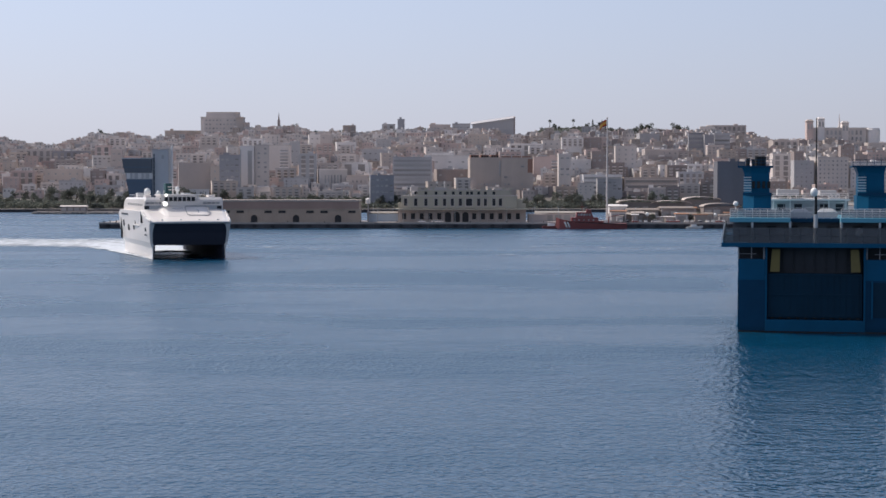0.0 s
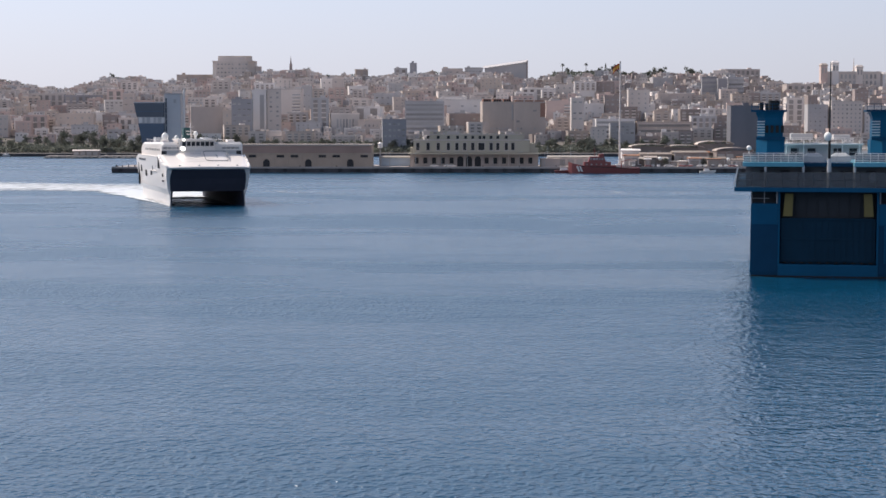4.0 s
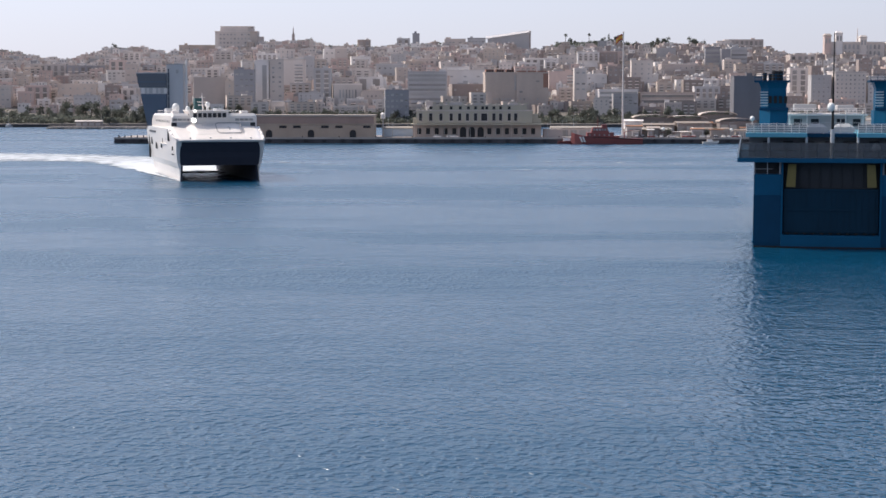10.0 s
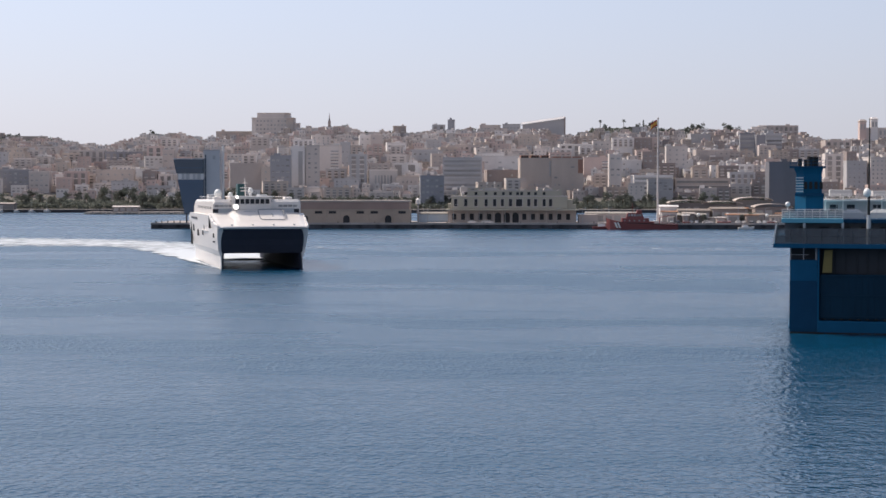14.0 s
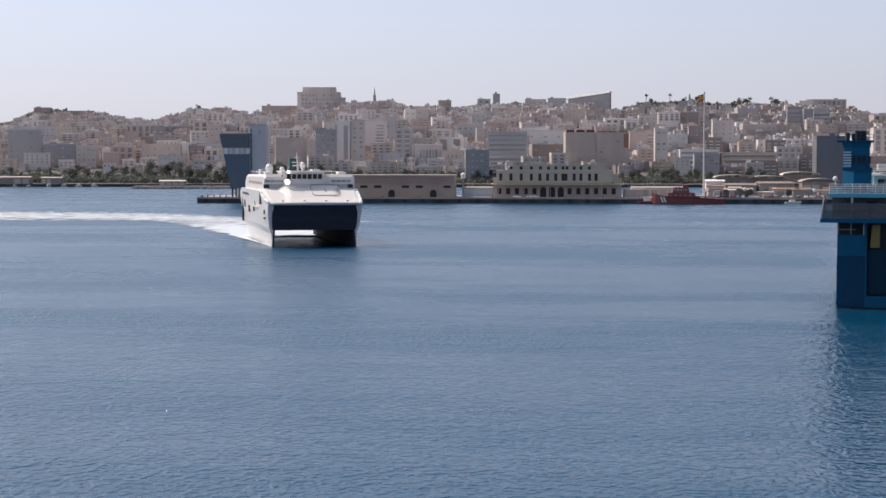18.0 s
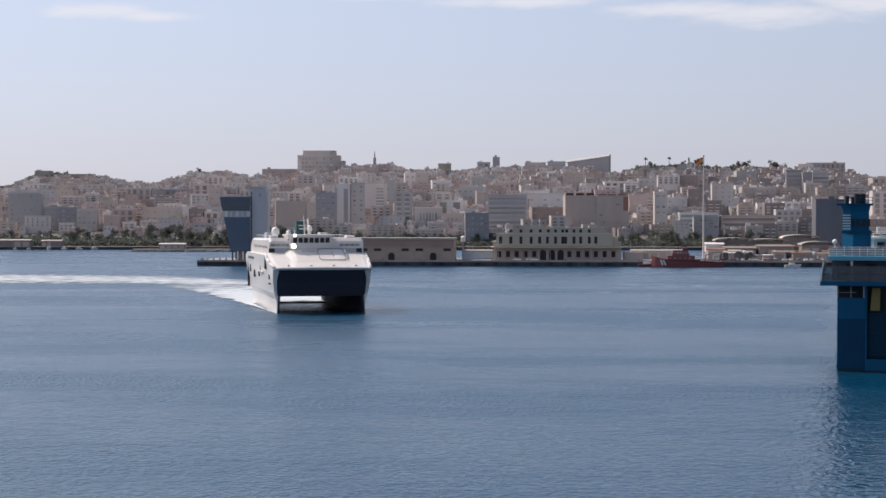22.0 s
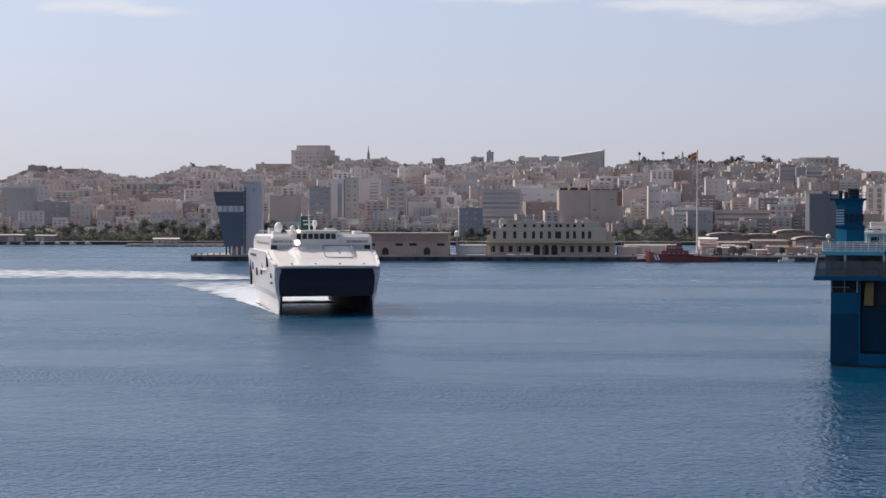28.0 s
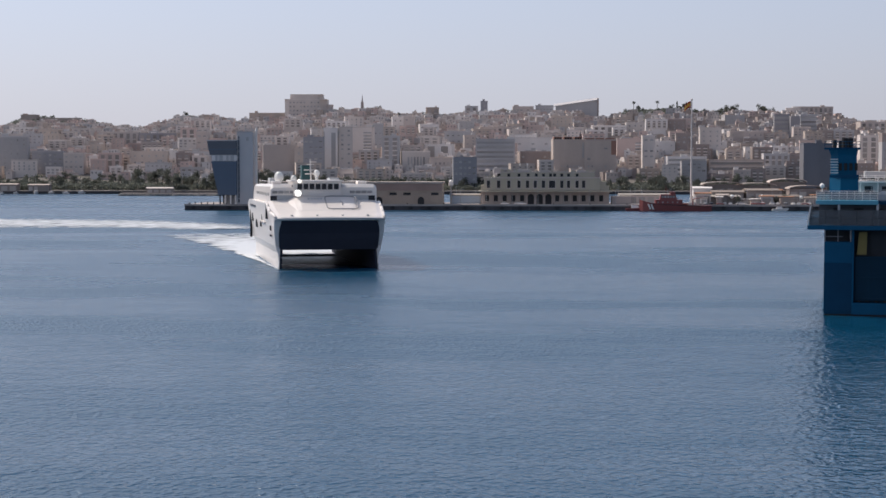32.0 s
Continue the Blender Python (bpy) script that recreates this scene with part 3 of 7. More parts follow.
# ---- the fast ferry ----
def make_ferry():
    """Wave-piercing catamaran; bow towards -y, its keel line at the waterline."""
    f = new("catamaran_ferry")
    tagged(f, "white twin-hulled fast car ferry with a navy bow, under way", "ferry")
    L = 74.0
    # demi-hulls: white outer plating over a navy inner body
    for s in (-1, 1):
        outer, inner = bmesh.new(), bmesh.new()
        ro, ri = [], []
        for y, xi, xo in ((0.0, 11.5, 12.15), (3, 11.0, 12.1), (9, 10.3, 11.9), (22, 9.7, 11.7), (50, 9.5, 11.7), (L - 4, 9.5, 11.7)):
            hollow = 0.9 * math.exp(-((y - 9) / 12) ** 2)
            ro.append([(s * (xo - 0.35), y, -1.5), (s * xo, y, -1.5), (s * (xo - hollow * 0.6), y, 1.6), (s * (xo - hollow * 0.3), y, 3.6), (s * 12.6, y - 0.2, 5.4), (s * 11.5, y, 5.4)])
            ri.append([(s * xi, y + 0.15, -1.5), (s * (xo - 0.36), y + 0.15, -1.5), (s * 11.25, y + 0.15, 5.0), (s * min(xi, 10.9), y + 0.15, 5.0)])
        loft(outer, ro)
        loft(inner, ri)
        h = part("hull", outer, "ship_white", f, "white-painted hull", smooth=False)
        part("inner_plating", inner, "navy", h, "navy hull inside")
    # bridging deck: underside and bow panel
    bm = bmesh.new()
    box(bm, -11.2, 11.2, 0.6, L - 8, 4.85, 5.1)
    part("wet_deck", bm, "navy", f, "navy underside of the bridging deck")
    bm = bmesh.new()
    # the panel rakes forward as it rises and rounds in at its upper corners
    loft(bm, [[(-w, y, z), (w, y, z), (w, 0.9, z), (-w, 0.9, z)] for w, y, z in ((11.7, 0.1, 4.6), (11.9, -0.75, 7.0), (11.95, -1.2, 8.6), (11.8, -1.9, 10.0), (11.45, -2.35, 11.0), (10.9, -2.6, 11.7), (10.3, -2.8, 12.2))])
    part("bow_panel", bm, "navy", f, "dark navy bow panel in shade")
    # upper sides
    for s in (-1, 1):
        bm = bmesh.new()
        rings = []
        for y, top in ((0.2, 12.2), (10.5, 15.4), (L - 8, 15.4), (L - 3, 14.0)):
            k = 1.0 if y < 1 else 0.0            # the stem rakes forward as it rises
            wide = 13.15 if y < 1 else 13.75
            rings.append([(s * 11.5, y, 5.1), (s * 12.6, y, 5.4), (s * 13.1, y - 1.1 * k, 9.0), (s * wide, y - 2.6 * k, top), (s * 11.5, y - 2.6 * k, top)])
        loft(bm, rings)
        side = part("side_plating", bm, "ship_white", f)
        # side openings are solid blocks with their inner shade painted near-black
        for y, z, w, h in ((5.5, 9.0, 1.2, 1.2), (20, 12.0, 1.5, 1.5), (29, 10.8, 1.6, 1.8), (33, 9.0, 1.8, 1.6), (46, 8.4, 2.6, 2.0), (58, 9.6, 3.2, 2.2)):
            b2 = bmesh.new()
            box(b2, min(s * 13.0, s * 13.42), max(s * 13.0, s * 13.42), y, y + w, z, z + h)
            bevelled(b2, 0.06)
            part("side_opening", b2, "blackhole", side, "side opening, its shade painted as a dark block")
        b2 = bmesh.new()
        box(b2, min(s * 13.05, s * 13.65), max(s * 13.05, s * 13.65), 20, 36, 10.4, 10.65)
        part("fender_rail", b2, "ship_white", side)
        # marks of the name on the side, as plain bars
        for k in range(4):
            b2 = bmesh.new()
            box(b2, min(s * 13.05, s * 13.32), max(s * 13.05, s * 13.32), 4.6 + k * 0.9, 5.2 + k * 0.9, 7.6, 8.0)
            part("name_bar", b2, "navy", side)
        b2 = bmesh.new()
        box(b2, min(s * 12.95, s * 13.72), max(s * 12.95, s * 13.72), 46, 63, 13.6, 14.2)
        part("window_band", b2, "pane_dark", side)
    # car deck body, closing the inside
    bm = bmesh.new()
    box(bm, -11.6, 11.6, 0.95, L - 7, 5.1, 11.9)
    part("car_deck", bm, "blackhole", f)
    # rolled edges of the foredeck, and dark blocks painted as shaded recesses behind them
    for q in (-1, 1):
        bm = bmesh.new()
        edge = [(q * 12.8, -3.5, 12.25), (q * 13.45, 3, 13.35), (q * 13.7, 7, 14.45), (q * 13.75, 11.4, 15.6)]
        for p0, p1 in zip(edge, edge[1:]):
            rod(bm, p0, p1, 0.36, n=10)
        part("deck_edge", bm, "ship_white", f, "bright rolled deck edge", smooth=True)
        bm = bmesh.new()
        box(bm, min(q * 11.2, q * 12.75), max(q * 11.2, q * 12.75), 11.25, 12.0, 15.9, 17.2)
        part("deck_recess", bm, "blackhole", f, "recess beside the deck house, its shade painted as a dark block")
        # grey sheet over the white front: its shade is put into the colour
        bm = bmesh.new()
        box(bm, min(q * 6.9, q * 11.2), max(q * 6.9, q * 11.2), 11.3, 12.0, 15.9, 17.3)
        part("front_wall", bm, "ship_grey", f, "front wall with its shade painted grey")
        # boarding gap: a near-black block painted as the shade inside
        bm = bmesh.new()
        box(bm, min(q * 13.0, q * 13.85), max(q * 13.0, q * 13.85), 11.8, 13.6, 11.6, 15.2)
        part("side_opening", bm, "blackhole", f, "boarding gap in the side, its shade painted as a dark block")
        bm = bmesh.new()
        box(bm, min(q * 12.9, q * 13.5), max(q * 12.9, q * 13.5), 66.0, 67.0, 5.0, 12.5)
        bevelled(bm, 0.1)
        part("rubbing_post", bm, "rubber", f, "black rubber rubbing post")
    # foredeck
    bm = bmesh.new()
    rings = []
    for y, z, w, e in ((-3.8, 12.2, 12.7, 0.25), (-3.5, 12.45, 12.95, 0.5), (0.5, 13.2, 13.35, 0.8), (3, 13.75, 13.6, 0.95), (7, 14.9, 13.85, 1.1), (11.6, 16.2, 13.9, 1.2)):
        rings.append([(-w, y, z - e), (-w + 0.35, y, z - e * 0.35), (-w + 1.6, y, z), (0, y, z + 0.12), (w - 1.6, y, z), (w - 0.35, y, z - e * 0.35), (w, y, z - e), (w, y + 0.6, z - e - 0.3), (-w, y + 0.6, z - e - 0.3)])
    loft(bm, rings)
    part("foredeck", bm, "ship_white", f, smooth=False)
    bm = bmesh.new()
    rings = []
    for y, z, w in ((1.6, 13.0, 7.0), (3.0, 13.95, 7.0), (7, 15.55, 7.2), (10.6, 17.0, 7.2), (10.7, 15.6, 7.2)):
        rings.append([(-w - 1.6, y, z - 0.9), (-w, y, z - 0.15), (-w + 1.2, y, z), (w - 1.2, y, z), (w, y, z - 0.15), (w + 1.6, y, z - 0.9)])
    loft(bm, rings)
    part("coachroof", bm, "ship_white", f)
    # rounded dark outline and mark on the coachroof slope
    slope = Vector((0, 4.0, 1.62)).normalized()

    def on_roof(x, v):
        return Vector((x, 3.1, 14.0)) + slope * v + Vector((0, -0.03, 0.06))

    bm = bmesh.new()
    loop = []
    for cx, cv, a0 in ((6.6, 6.9, 0), (1.4, 6.9, 90), (1.4, 1.6, 180), (6.6, 1.6, 270)):
        for k in range(5):
            a = radians(a0 + k * 22.5)
            loop.append((cx + 1.2 * math.cos(a), cv + 1.2 * math.sin(a)))
    for p, q in zip(loop, loop[1:] + loop[:1]):
        rod(bm, on_roof(*p), on_roof(*q), 0.13, n=5)
    part("painted_outline", bm, "slate", f, "thin grey rounded outline")
    bm = bmesh.new()
    rod(bm, on_roof(4.0, 2.9), on_roof(4.3, 4.2), 0.14, n=5)
    rod(bm, on_roof(4.3, 4.2), on_roof(3.8, 5.0), 0.12, n=5)
    part("painted_mark", bm, "slate", f)
    for k in range(5):
        bm = bmesh.new()
        rod(bm, on_roof(-4.0 + k * 0.75, 6.4), on_roof(-3.55 + k * 0.75, 6.4), 0.12, n=5)
        part("name_bar", bm, "ship_grey", f)
    # superstructure
    bm = bmesh.new()
    rings = []
    for y, z0, z1 in ((11.4, 15.3, 19.2), (12.2, 15.3, 20.0), (L - 14, 15.3, 19.6), (L - 10, 15.3, 18.0)):
        rings.append([(-12.7, y, z0), (13.2, y, z0), (13.2, y, z1 - 0.6), (12.6, y, z1), (-12.1, y, z1), (-12.7, y, z1 - 0.6)])
    loft(bm, rings)
    sup = part("superstructure", bm, "ship_white", f)
    for x0, x1 in [(q * 1.42 + o, q * 1.42 + o + 1.25) for o in (-12.3, 6.6) for q in range(4)]:
        bm = bmesh.new()
        box(bm, x0, x1, 11.3, 11.8, 17.75, 18.4)
        part("front_window", bm, "pane", sup)
    for s in (-1, 1):
        for k in range(9):
            bm = bmesh.new()
            box(bm, min(s * 12.4, s * 12.95 + 0.22), max(s * 12.4, s * 12.95 + 0.28), 17 + k * 4.2, 18.9 + k * 4.2, 17.1, 17.8)
            part("side_window", bm, "pane_dark", sup)
        bm = bmesh.new()
        rod(bm, (s * 11.6, 17, 20.6), (s * 11.6, 58, 20.6), 0.05, n=5)
        for k in range(11):
            rod(bm, (s * 11.6, 17 + k * 3.9, 19.7), (s * 11.6, 17 + k * 3.9, 20.65), 0.04, n=4)
        part("roof_rail", bm, "ship_white", sup)
        bm = bmesh.new()
        box(bm, s * 10.6 - 1.1, s * 10.6 + 1.1, 18, 22, 19.8, 20.7)
        bevelled(bm, 0.3)
        part("life_raft_box", bm, "ship_white", sup)
    # wheelhouse
    bm = bmesh.new()
    loft(bm, [[(-7.2, 10.8, 16.6), (4.2, 10.8, 16.6), (4.4, 22, 16.6), (-7.4, 22, 16.6)], [(-7.4, 10.3, 20.6), (4.4, 10.3, 20.6), (4.5, 22, 20.6), (-7.5, 22, 20.6)]])
    wh = part("wheelhouse", bm, "ship_white", f)
    for k in range(7):
        bm = bmesh.new()
        x = -6.3 + k * 1.48
        box(bm, x, x + 1.12, 10.25, 10.9, 18.75, 20.1)
        part("window", bm, "pane_dark", wh)
    for s in (-1, 1):
        bm = bmesh.new()
        box(bm, min(s * 5.95 - 1.5 - 0.12, s * 5.95 - 1.5 + 0.12), max(s * 5.95 - 1.5 - 0.12, s * 5.95 - 1.5 + 0.12), 11.5, 20, 18.5, 19.8)
        part("side_window", bm, "pane_dark", wh)
    bm = bmesh.new()
    box(bm, -7.9, 4.9, 9.8, 22.6, 20.6, 20.95)
    bevelled(bm, 0.12)
    part("wheelhouse_roof", bm, "ship_white", wh)
    bm = bmesh.new()
    ball(bm, (-6.4, 9.6, 17.9), 0.9)
    part("searchlight", bm, "lamp_white", f, "white round searchlight housing", smooth=True)
    bm = bmesh.new()
    rod(bm, (-6.3, 8.95, 17.85), (-6.25, 8.6, 17.8), 0.75, 0.7, 14)
    part("searchlight_lens", bm, "lamp_on", f, "lit searchlight lens")
    bm = bmesh.new()
    rod(bm, (-5.9, 9.75, 20.75), (-5.85, 9.5, 20.7), 0.42, 0.4, 12)
    part("deck_light", bm, "lamp_on", f, "lit deck light on the wheelhouse roof")
    # masts and domes
    bm = bmesh.new()
    rod(bm, (-1.7, 22, 20.9), (-1.9, 22.5, 26.2), 0.22, 0.1)
    rod(bm, (-3.4, 22.2, 23.4), (-0.2, 22.2, 23.4), 0.1)
    rod(bm, (-2.8, 22.2, 24.8), (-0.9, 22.2, 24.8), 0.07)
    box(bm, -3.2, -0.6, 21.7, 22.0, 22.3, 22.6)
    part("mast", bm, "ship_white", f)
    for x, y, z, r in ((-0.4, 21, 21.0, 0.75), (-8.6, 34, 19.6, 1.15), (-4.8, 34, 19.6, 0.75)):
        bm = bmesh.new()
        rod(bm, (x, y, z - 0.2), (x, y, z + 1.0), r * 0.5, r * 0.55, 10)
        ball(bm, (x, y, z + 0.8 + r), r, squash=1.25)
        part("radar_dome", bm, "lamp_white", f, "white radar dome", smooth=True)
    bm = bmesh.new()
    box(bm, -3.3, -1.0, 28, 32, 19.4, 24.6)
    bevelled(bm, 0.15)
    part("funnel", bm, "green", f, "dark green funnel casing")
    bm = bmesh.new()
    rod(bm, (-3.9, 29.6, 19.2), (-3.5, 29.6, 22.2), 0.18, 0.12)
    part("funnel_post", bm, "ship_white", f)
    for x in (-8, 8):
        bm = bmesh.new()
        box(bm, x - 1.3, x + 1.3, 52, 58, 19.0, 21.2)
        bevelled(bm, 0.2)
        part("exhaust_housing", bm, "ship_grey", f)
    # forward fittings on the lip
    for x in (-9, -3, 3, 9):
        bm = bmesh.new()
        box(bm, x - 0.25, x + 0.25, -2.6, -1.8, 12.5, 12.98)
        part("bollard", bm, "ship_grey", f)
    return f


def froth_sheet(name, centre, half, length, n, lift, edge, seedv, thick, fade):
    """A long foam sheet along a centre line, frothier in the middle, uneven at its rims."""
    cols = 18
    bm = bmesh.new()
    lay = bm.verts.layers.float.new("froth")
    rows = []
    for i in range(n + 1):
        t = i / n
        c, w = centre(t), half(t)
        d = (centre(min(1, t + 0.01)) - centre(max(0, t - 0.01))).normalized()
        side = Vector((d.y, -d.x, 0))
        row = []
        for j in range(cols + 1):
            q = 2 * j / cols - 1
            p = c + side * (q * w * (1 + 0.25 * noise.noise(Vector((t * 14 + seedv, q * 2, 3)))))
            wave = 0.25 + 0.25 * noise.noise(Vector((p.x * 0.2, p.y * 0.2, seedv)))
            rim = max(0, 1 - abs(q) ** edge)
            v = bm.verts.new((p.x, p.y, lift + wave * rim * 0.9))
            v[lay] = thick * rim ** 0.7 * (1 - fade * t)
            row.append(v)
        rows.append(row)
    for a, b in zip(rows, rows[1:]):
        for j in range(cols):
            bm.faces.new((a[j], a[j + 1], b[j + 1], b[j]))
    return part(name, bm, "foam", smooth=True)


def make_wakes():
    bends = ((-112, 628, 13), (-138, 664, 34), (-185, 690, 55), (-270, 695, 70), (-400, 702, 80), (-640, 720, 95))

    def along(t, k):
        q = min(t * (len(bends) - 1), len(bends) - 1.001)
        i = int(q)
        a = q - i
        return bends[i][k] * (1 - a) + bends[i + 1][k] * a

    def smooth_at(t, k):
        return sum(along(min(1, max(0, t + o)), k) for o in (-0.08, -0.04, 0, 0.04, 0.08)) / 5

    a = froth_sheet("wake_trail", lambda t: Vector((smooth_at(t, 0), smooth_at(t, 1), 0)), lambda t: smooth_at(t, 2), 0, 120, 0.05, 2.2, 4.0, 0.50, 0.05)
    tagged(a, "broad fading white foam trail on the harbour water", "wake", kind="stuff")
    b = froth_sheet("wake_wash", lambda t: Vector((-5 * t, 56 + 150 * t, 0)), lambda t: 13.5 + 18 * t, 0, 90, 0.10, 5.0, 9.0, 0.95, 0.70)
    tagged(b, "churned white foam wash astern of the ferry", "wake", kind="stuff")
    sides = []
    for q in (-1, 1):
        c = froth_sheet("bow_wave", lambda t: Vector((q * (12.2 + 2.6 * t), 1 + 74 * t, 0)), lambda t: 0.35 + 2.7 * t * t, 0, 60, 0.1, 2.5, 13.0 + q, 0.34 if q < 0 else 0.03, -1.3 if q < 0 else -0.4)
        tagged(c, "white bow wave running along the ferry's side", "wake", kind="stuff")
        sides.append(c)
    for k, (xa, ya, xb, yb, wide) in enumerate(((-70, 640, -8, 570, 9), (-58, 770, 16, 752, 11), (10, 572, 46, 556, 6), (30, 640, 95, 618, 8))):
        d = froth_sheet("wake_ripple", lambda t: Vector((xa + (xb - xa) * t, ya + (yb - ya) * t, 0)), lambda t: wide * (1 - 0.45 * t), 0, 60, 0.05, 1.5, 21.0 + 9 * k, 0.19, 0.3)
        tagged(d, "faint streak of broken wavelets on the harbour water", "wake", kind="stuff")
    return [b] + sides


# ---- the moored ferry ----
def railing(parent, a, b, height, posts, mat="ship_white", bars=3):
    a, b = Vector(a), Vector(b)
    up = Vector((0, 0, 1))
    bm = bmesh.new()
    rod(bm, (0, 0, 0), (0, 0, height), 0.05, n=5)
    me = mesh_of("rail_post", bm, mat)
    for i in range(posts + 1):
        piece("rail_post", me, parent, Matrix.Translation(a + (b - a) * (i / posts)))
    for k in range(bars):
        bm = bmesh.new()
        z = height * (k + 1) / bars
        rod(bm, a + up * z, b + up * z, 0.04, n=5)
        part("rail", bm, mat, parent)


def make_moored():
    """Ro-ro ferry seen from astern; stern at y = 0, bow towards +y."""
    s = new("moored_ferry")
    tagged(s, "blue roll-on roll-off ferry moored with its stern ramp raised", "ferry")
    B, L = 12.5, 118.0
    # hull with bow taper; the stern opening is left between two quarters
    bm = bmesh.new()
    rings = []
    for y, k in ((3.0, 1.0), (80, 1.0), (100, 0.78), (112, 0.4), (118, 0.06)):
        rings.append([(-B * k, y, -2), (B * k, y, -2), (B * k, y, 14.0), (-B * k, y, 14.0)])
    loft(bm, rings)
    part("hull", bm, "blue_dark", s)
    for q in (-1, 1):
        bm = bmesh.new()
        a, b = sorted((q * 12.5, q * 8.05))
        loft(bm, [[(a + (0.5 if q < 0 else 0), 0.25, -2), (b - (0.5 if q > 0 else 0), 0.25, -2), (b, 3.05, -2), (a, 3.05, -2)], [(a, 0, 0.9), (b, 0, 0.9), (b, 3.05, 0.9), (a, 3.05, 0.9)], [(a, 0, 8.6), (b, 0, 8.6), (b, 3.05, 8.6), (a, 3.05, 8.6)]])
        part("stern_quarter", bm, "blue_dark", s, "dark blue lower stern quarter")
        bm = bmesh.new()
        box(bm, a + 0.02, b - 0.02, -0.05, 3.0, 8.6, 12.05)
        bevelled(bm, 0.04)
        part("stern_panel", bm, "blue", s, "brighter blue panel")
        bm = bmesh.new()
        box(bm, a, b, 2.2, 3.04, 12.05, 14.0)
        part("mooring_opening", bm, "blackhole", s, "dark mooring deck opening")
        for k in range(3):
            bm = bmesh.new()
            x = q * (8.25 + k * 2.05)
            rod(bm, (x, 0.3, 12.05), (x, 0.3, 14.05), 0.14 if k == 0 else 0.07, n=8)
            part("stanchion", bm, "slate", s)
        bm = bmesh.new()
        rod(bm, (q * 9.5, 0.6, 12.9), (q * 12.3, 0.6, 12.9), 0.06)
        part("rail", bm, "slate", s)
        # edge strake of the quarter
        bm = bmesh.new()
        box(bm, min(q * 8.05, q * 7.75), max(q * 8.05, q * 7.75), -0.18, 3.0, 0.4, 13.9)
        part("ramp_cheek", bm, "blue", s)
        # rubbing strake
        bm = bmesh.new()
        rod(bm, (q * 12.5, 0.2, 0.9), (q * 12.5, 80, 0.9), 0.16, n=6)
        part("rubbing_strake", bm, "blue", s)
    bm = bmesh.new()
    box(bm, 9.1, 12.3, -0.12, 0.3, 2.6, 8.3)
    door = part("stern_door", bm, "ramp_blue", s, "closed dark blue stern door")
    for x in (9.1, 12.3):
        bm = bmesh.new()
        box(bm, x - 0.15, x + 0.15, -0.3, 0.2, 2.4, 8.5)
        part("door_frame", bm, "blue", door)
    bm = bmesh.new()
    box(bm, -8.05, 8.05, -0.25, 3.0, -2, 2.1)
    bevelled(bm, 0.12)
    part("stern_sill", bm, "blue", s, "blue sill under the ramp")
    bm = bmesh.new()
    box(bm, -7.75, 7.75, 2.0, 3.0, 2.1, 14.0)
    part("ramp_recess", bm, "blackhole", s)
    # ramp: lower leaf with ribs, upper leaf near-black, its shade put into the colour
    bm = bmesh.new()
    box(bm, -7.6, 7.6, 0.5, 1.2, 2.3, 9.7)
    bevelled(bm, 0.05)
    ramp = part("stern_ramp", bm, "ramp_blue", s, "raised dark blue stern ramp")
    for k in range(15):
        bm = bmesh.new()
        x = -7.0 + k
        box(bm, x - 0.07, x + 0.07, 0.36, 0.55, 2.5, 9.5)
        part("rib", bm, "ramp_blue", ramp)
    for z in (2.75, 6.2, 9.5):
        bm = bmesh.new()
        box(bm, -7.5, 7.5, 0.3, 0.55, z - 0.12, z + 0.12)
        part("crossbeam", bm, "ramp_blue", ramp)
    bm = bmesh.new()
    box(bm, -7.4, 7.4, 1.6, 2.0, 9.7, 14.0)
    part("upper_leaf", bm, "blackhole", ramp, "upper leaf with its shade painted near-black")
    for k in range(9):
        bm = bmesh.new()
        x = -6.8 + k * 1.7
        box(bm, x - 0.06, x + 0.06, 1.4, 1.6, 9.9, 13.9)
        part("rib", bm, "blackhole", ramp)
    for k in range(11):
        bm = bmesh.new()
        x = -6.9 + k * 1.38
        rod(bm, (x, 0.4, 2.2), (x, 0.4, 2.45), 0.3, n=8)
        part("ramp_hinge", bm, "black", ramp)
    for q in (-1, 1):
        bm = bmesh.new()
        loft(bm, [[(q * 6.5 - 0.75, 0.0, 10.0), (q * 6.5 + 0.75, 0.0, 10.0), (q * 6.5 + 0.75, 0.5, 10.0), (q * 6.5 - 0.75, 0.5, 10.0)], [(q * 6.3 - 0.65, 0.3, 13.7), (q * 6.3 + 0.65, 0.3, 13.7), (q * 6.3 + 0.65, 1.0, 13.7), (q * 6.3 - 0.65, 1.0, 13.7)]])
        part("ramp_bracket", bm, "yellow", s, "yellow steel ramp bracket")
    # overhanging deck with bulwark
    bm = bmesh.new()
    loft(bm, [[(-15.2, -1.2, 14.05), (15.2, -1.2, 14.05), (15.2, 60, 14.05), (-15.2, 60, 14.05)], [(-15.2, -1.2, 14.75), (15.2, -1.2, 14.75), (15.2, 60, 14.75), (-15.2, 60, 14.75)]])
    part("overhanging_deck", bm, "blue", s, "blue overhanging deck edge")
    bm = bmesh.new()
    box(bm, -14.9, 14.9, -0.9, -0.84, 14.75, 17.2)
    part("bulwark_net", bm, "net_cloth", s, "grey safety netting on the deck rail")
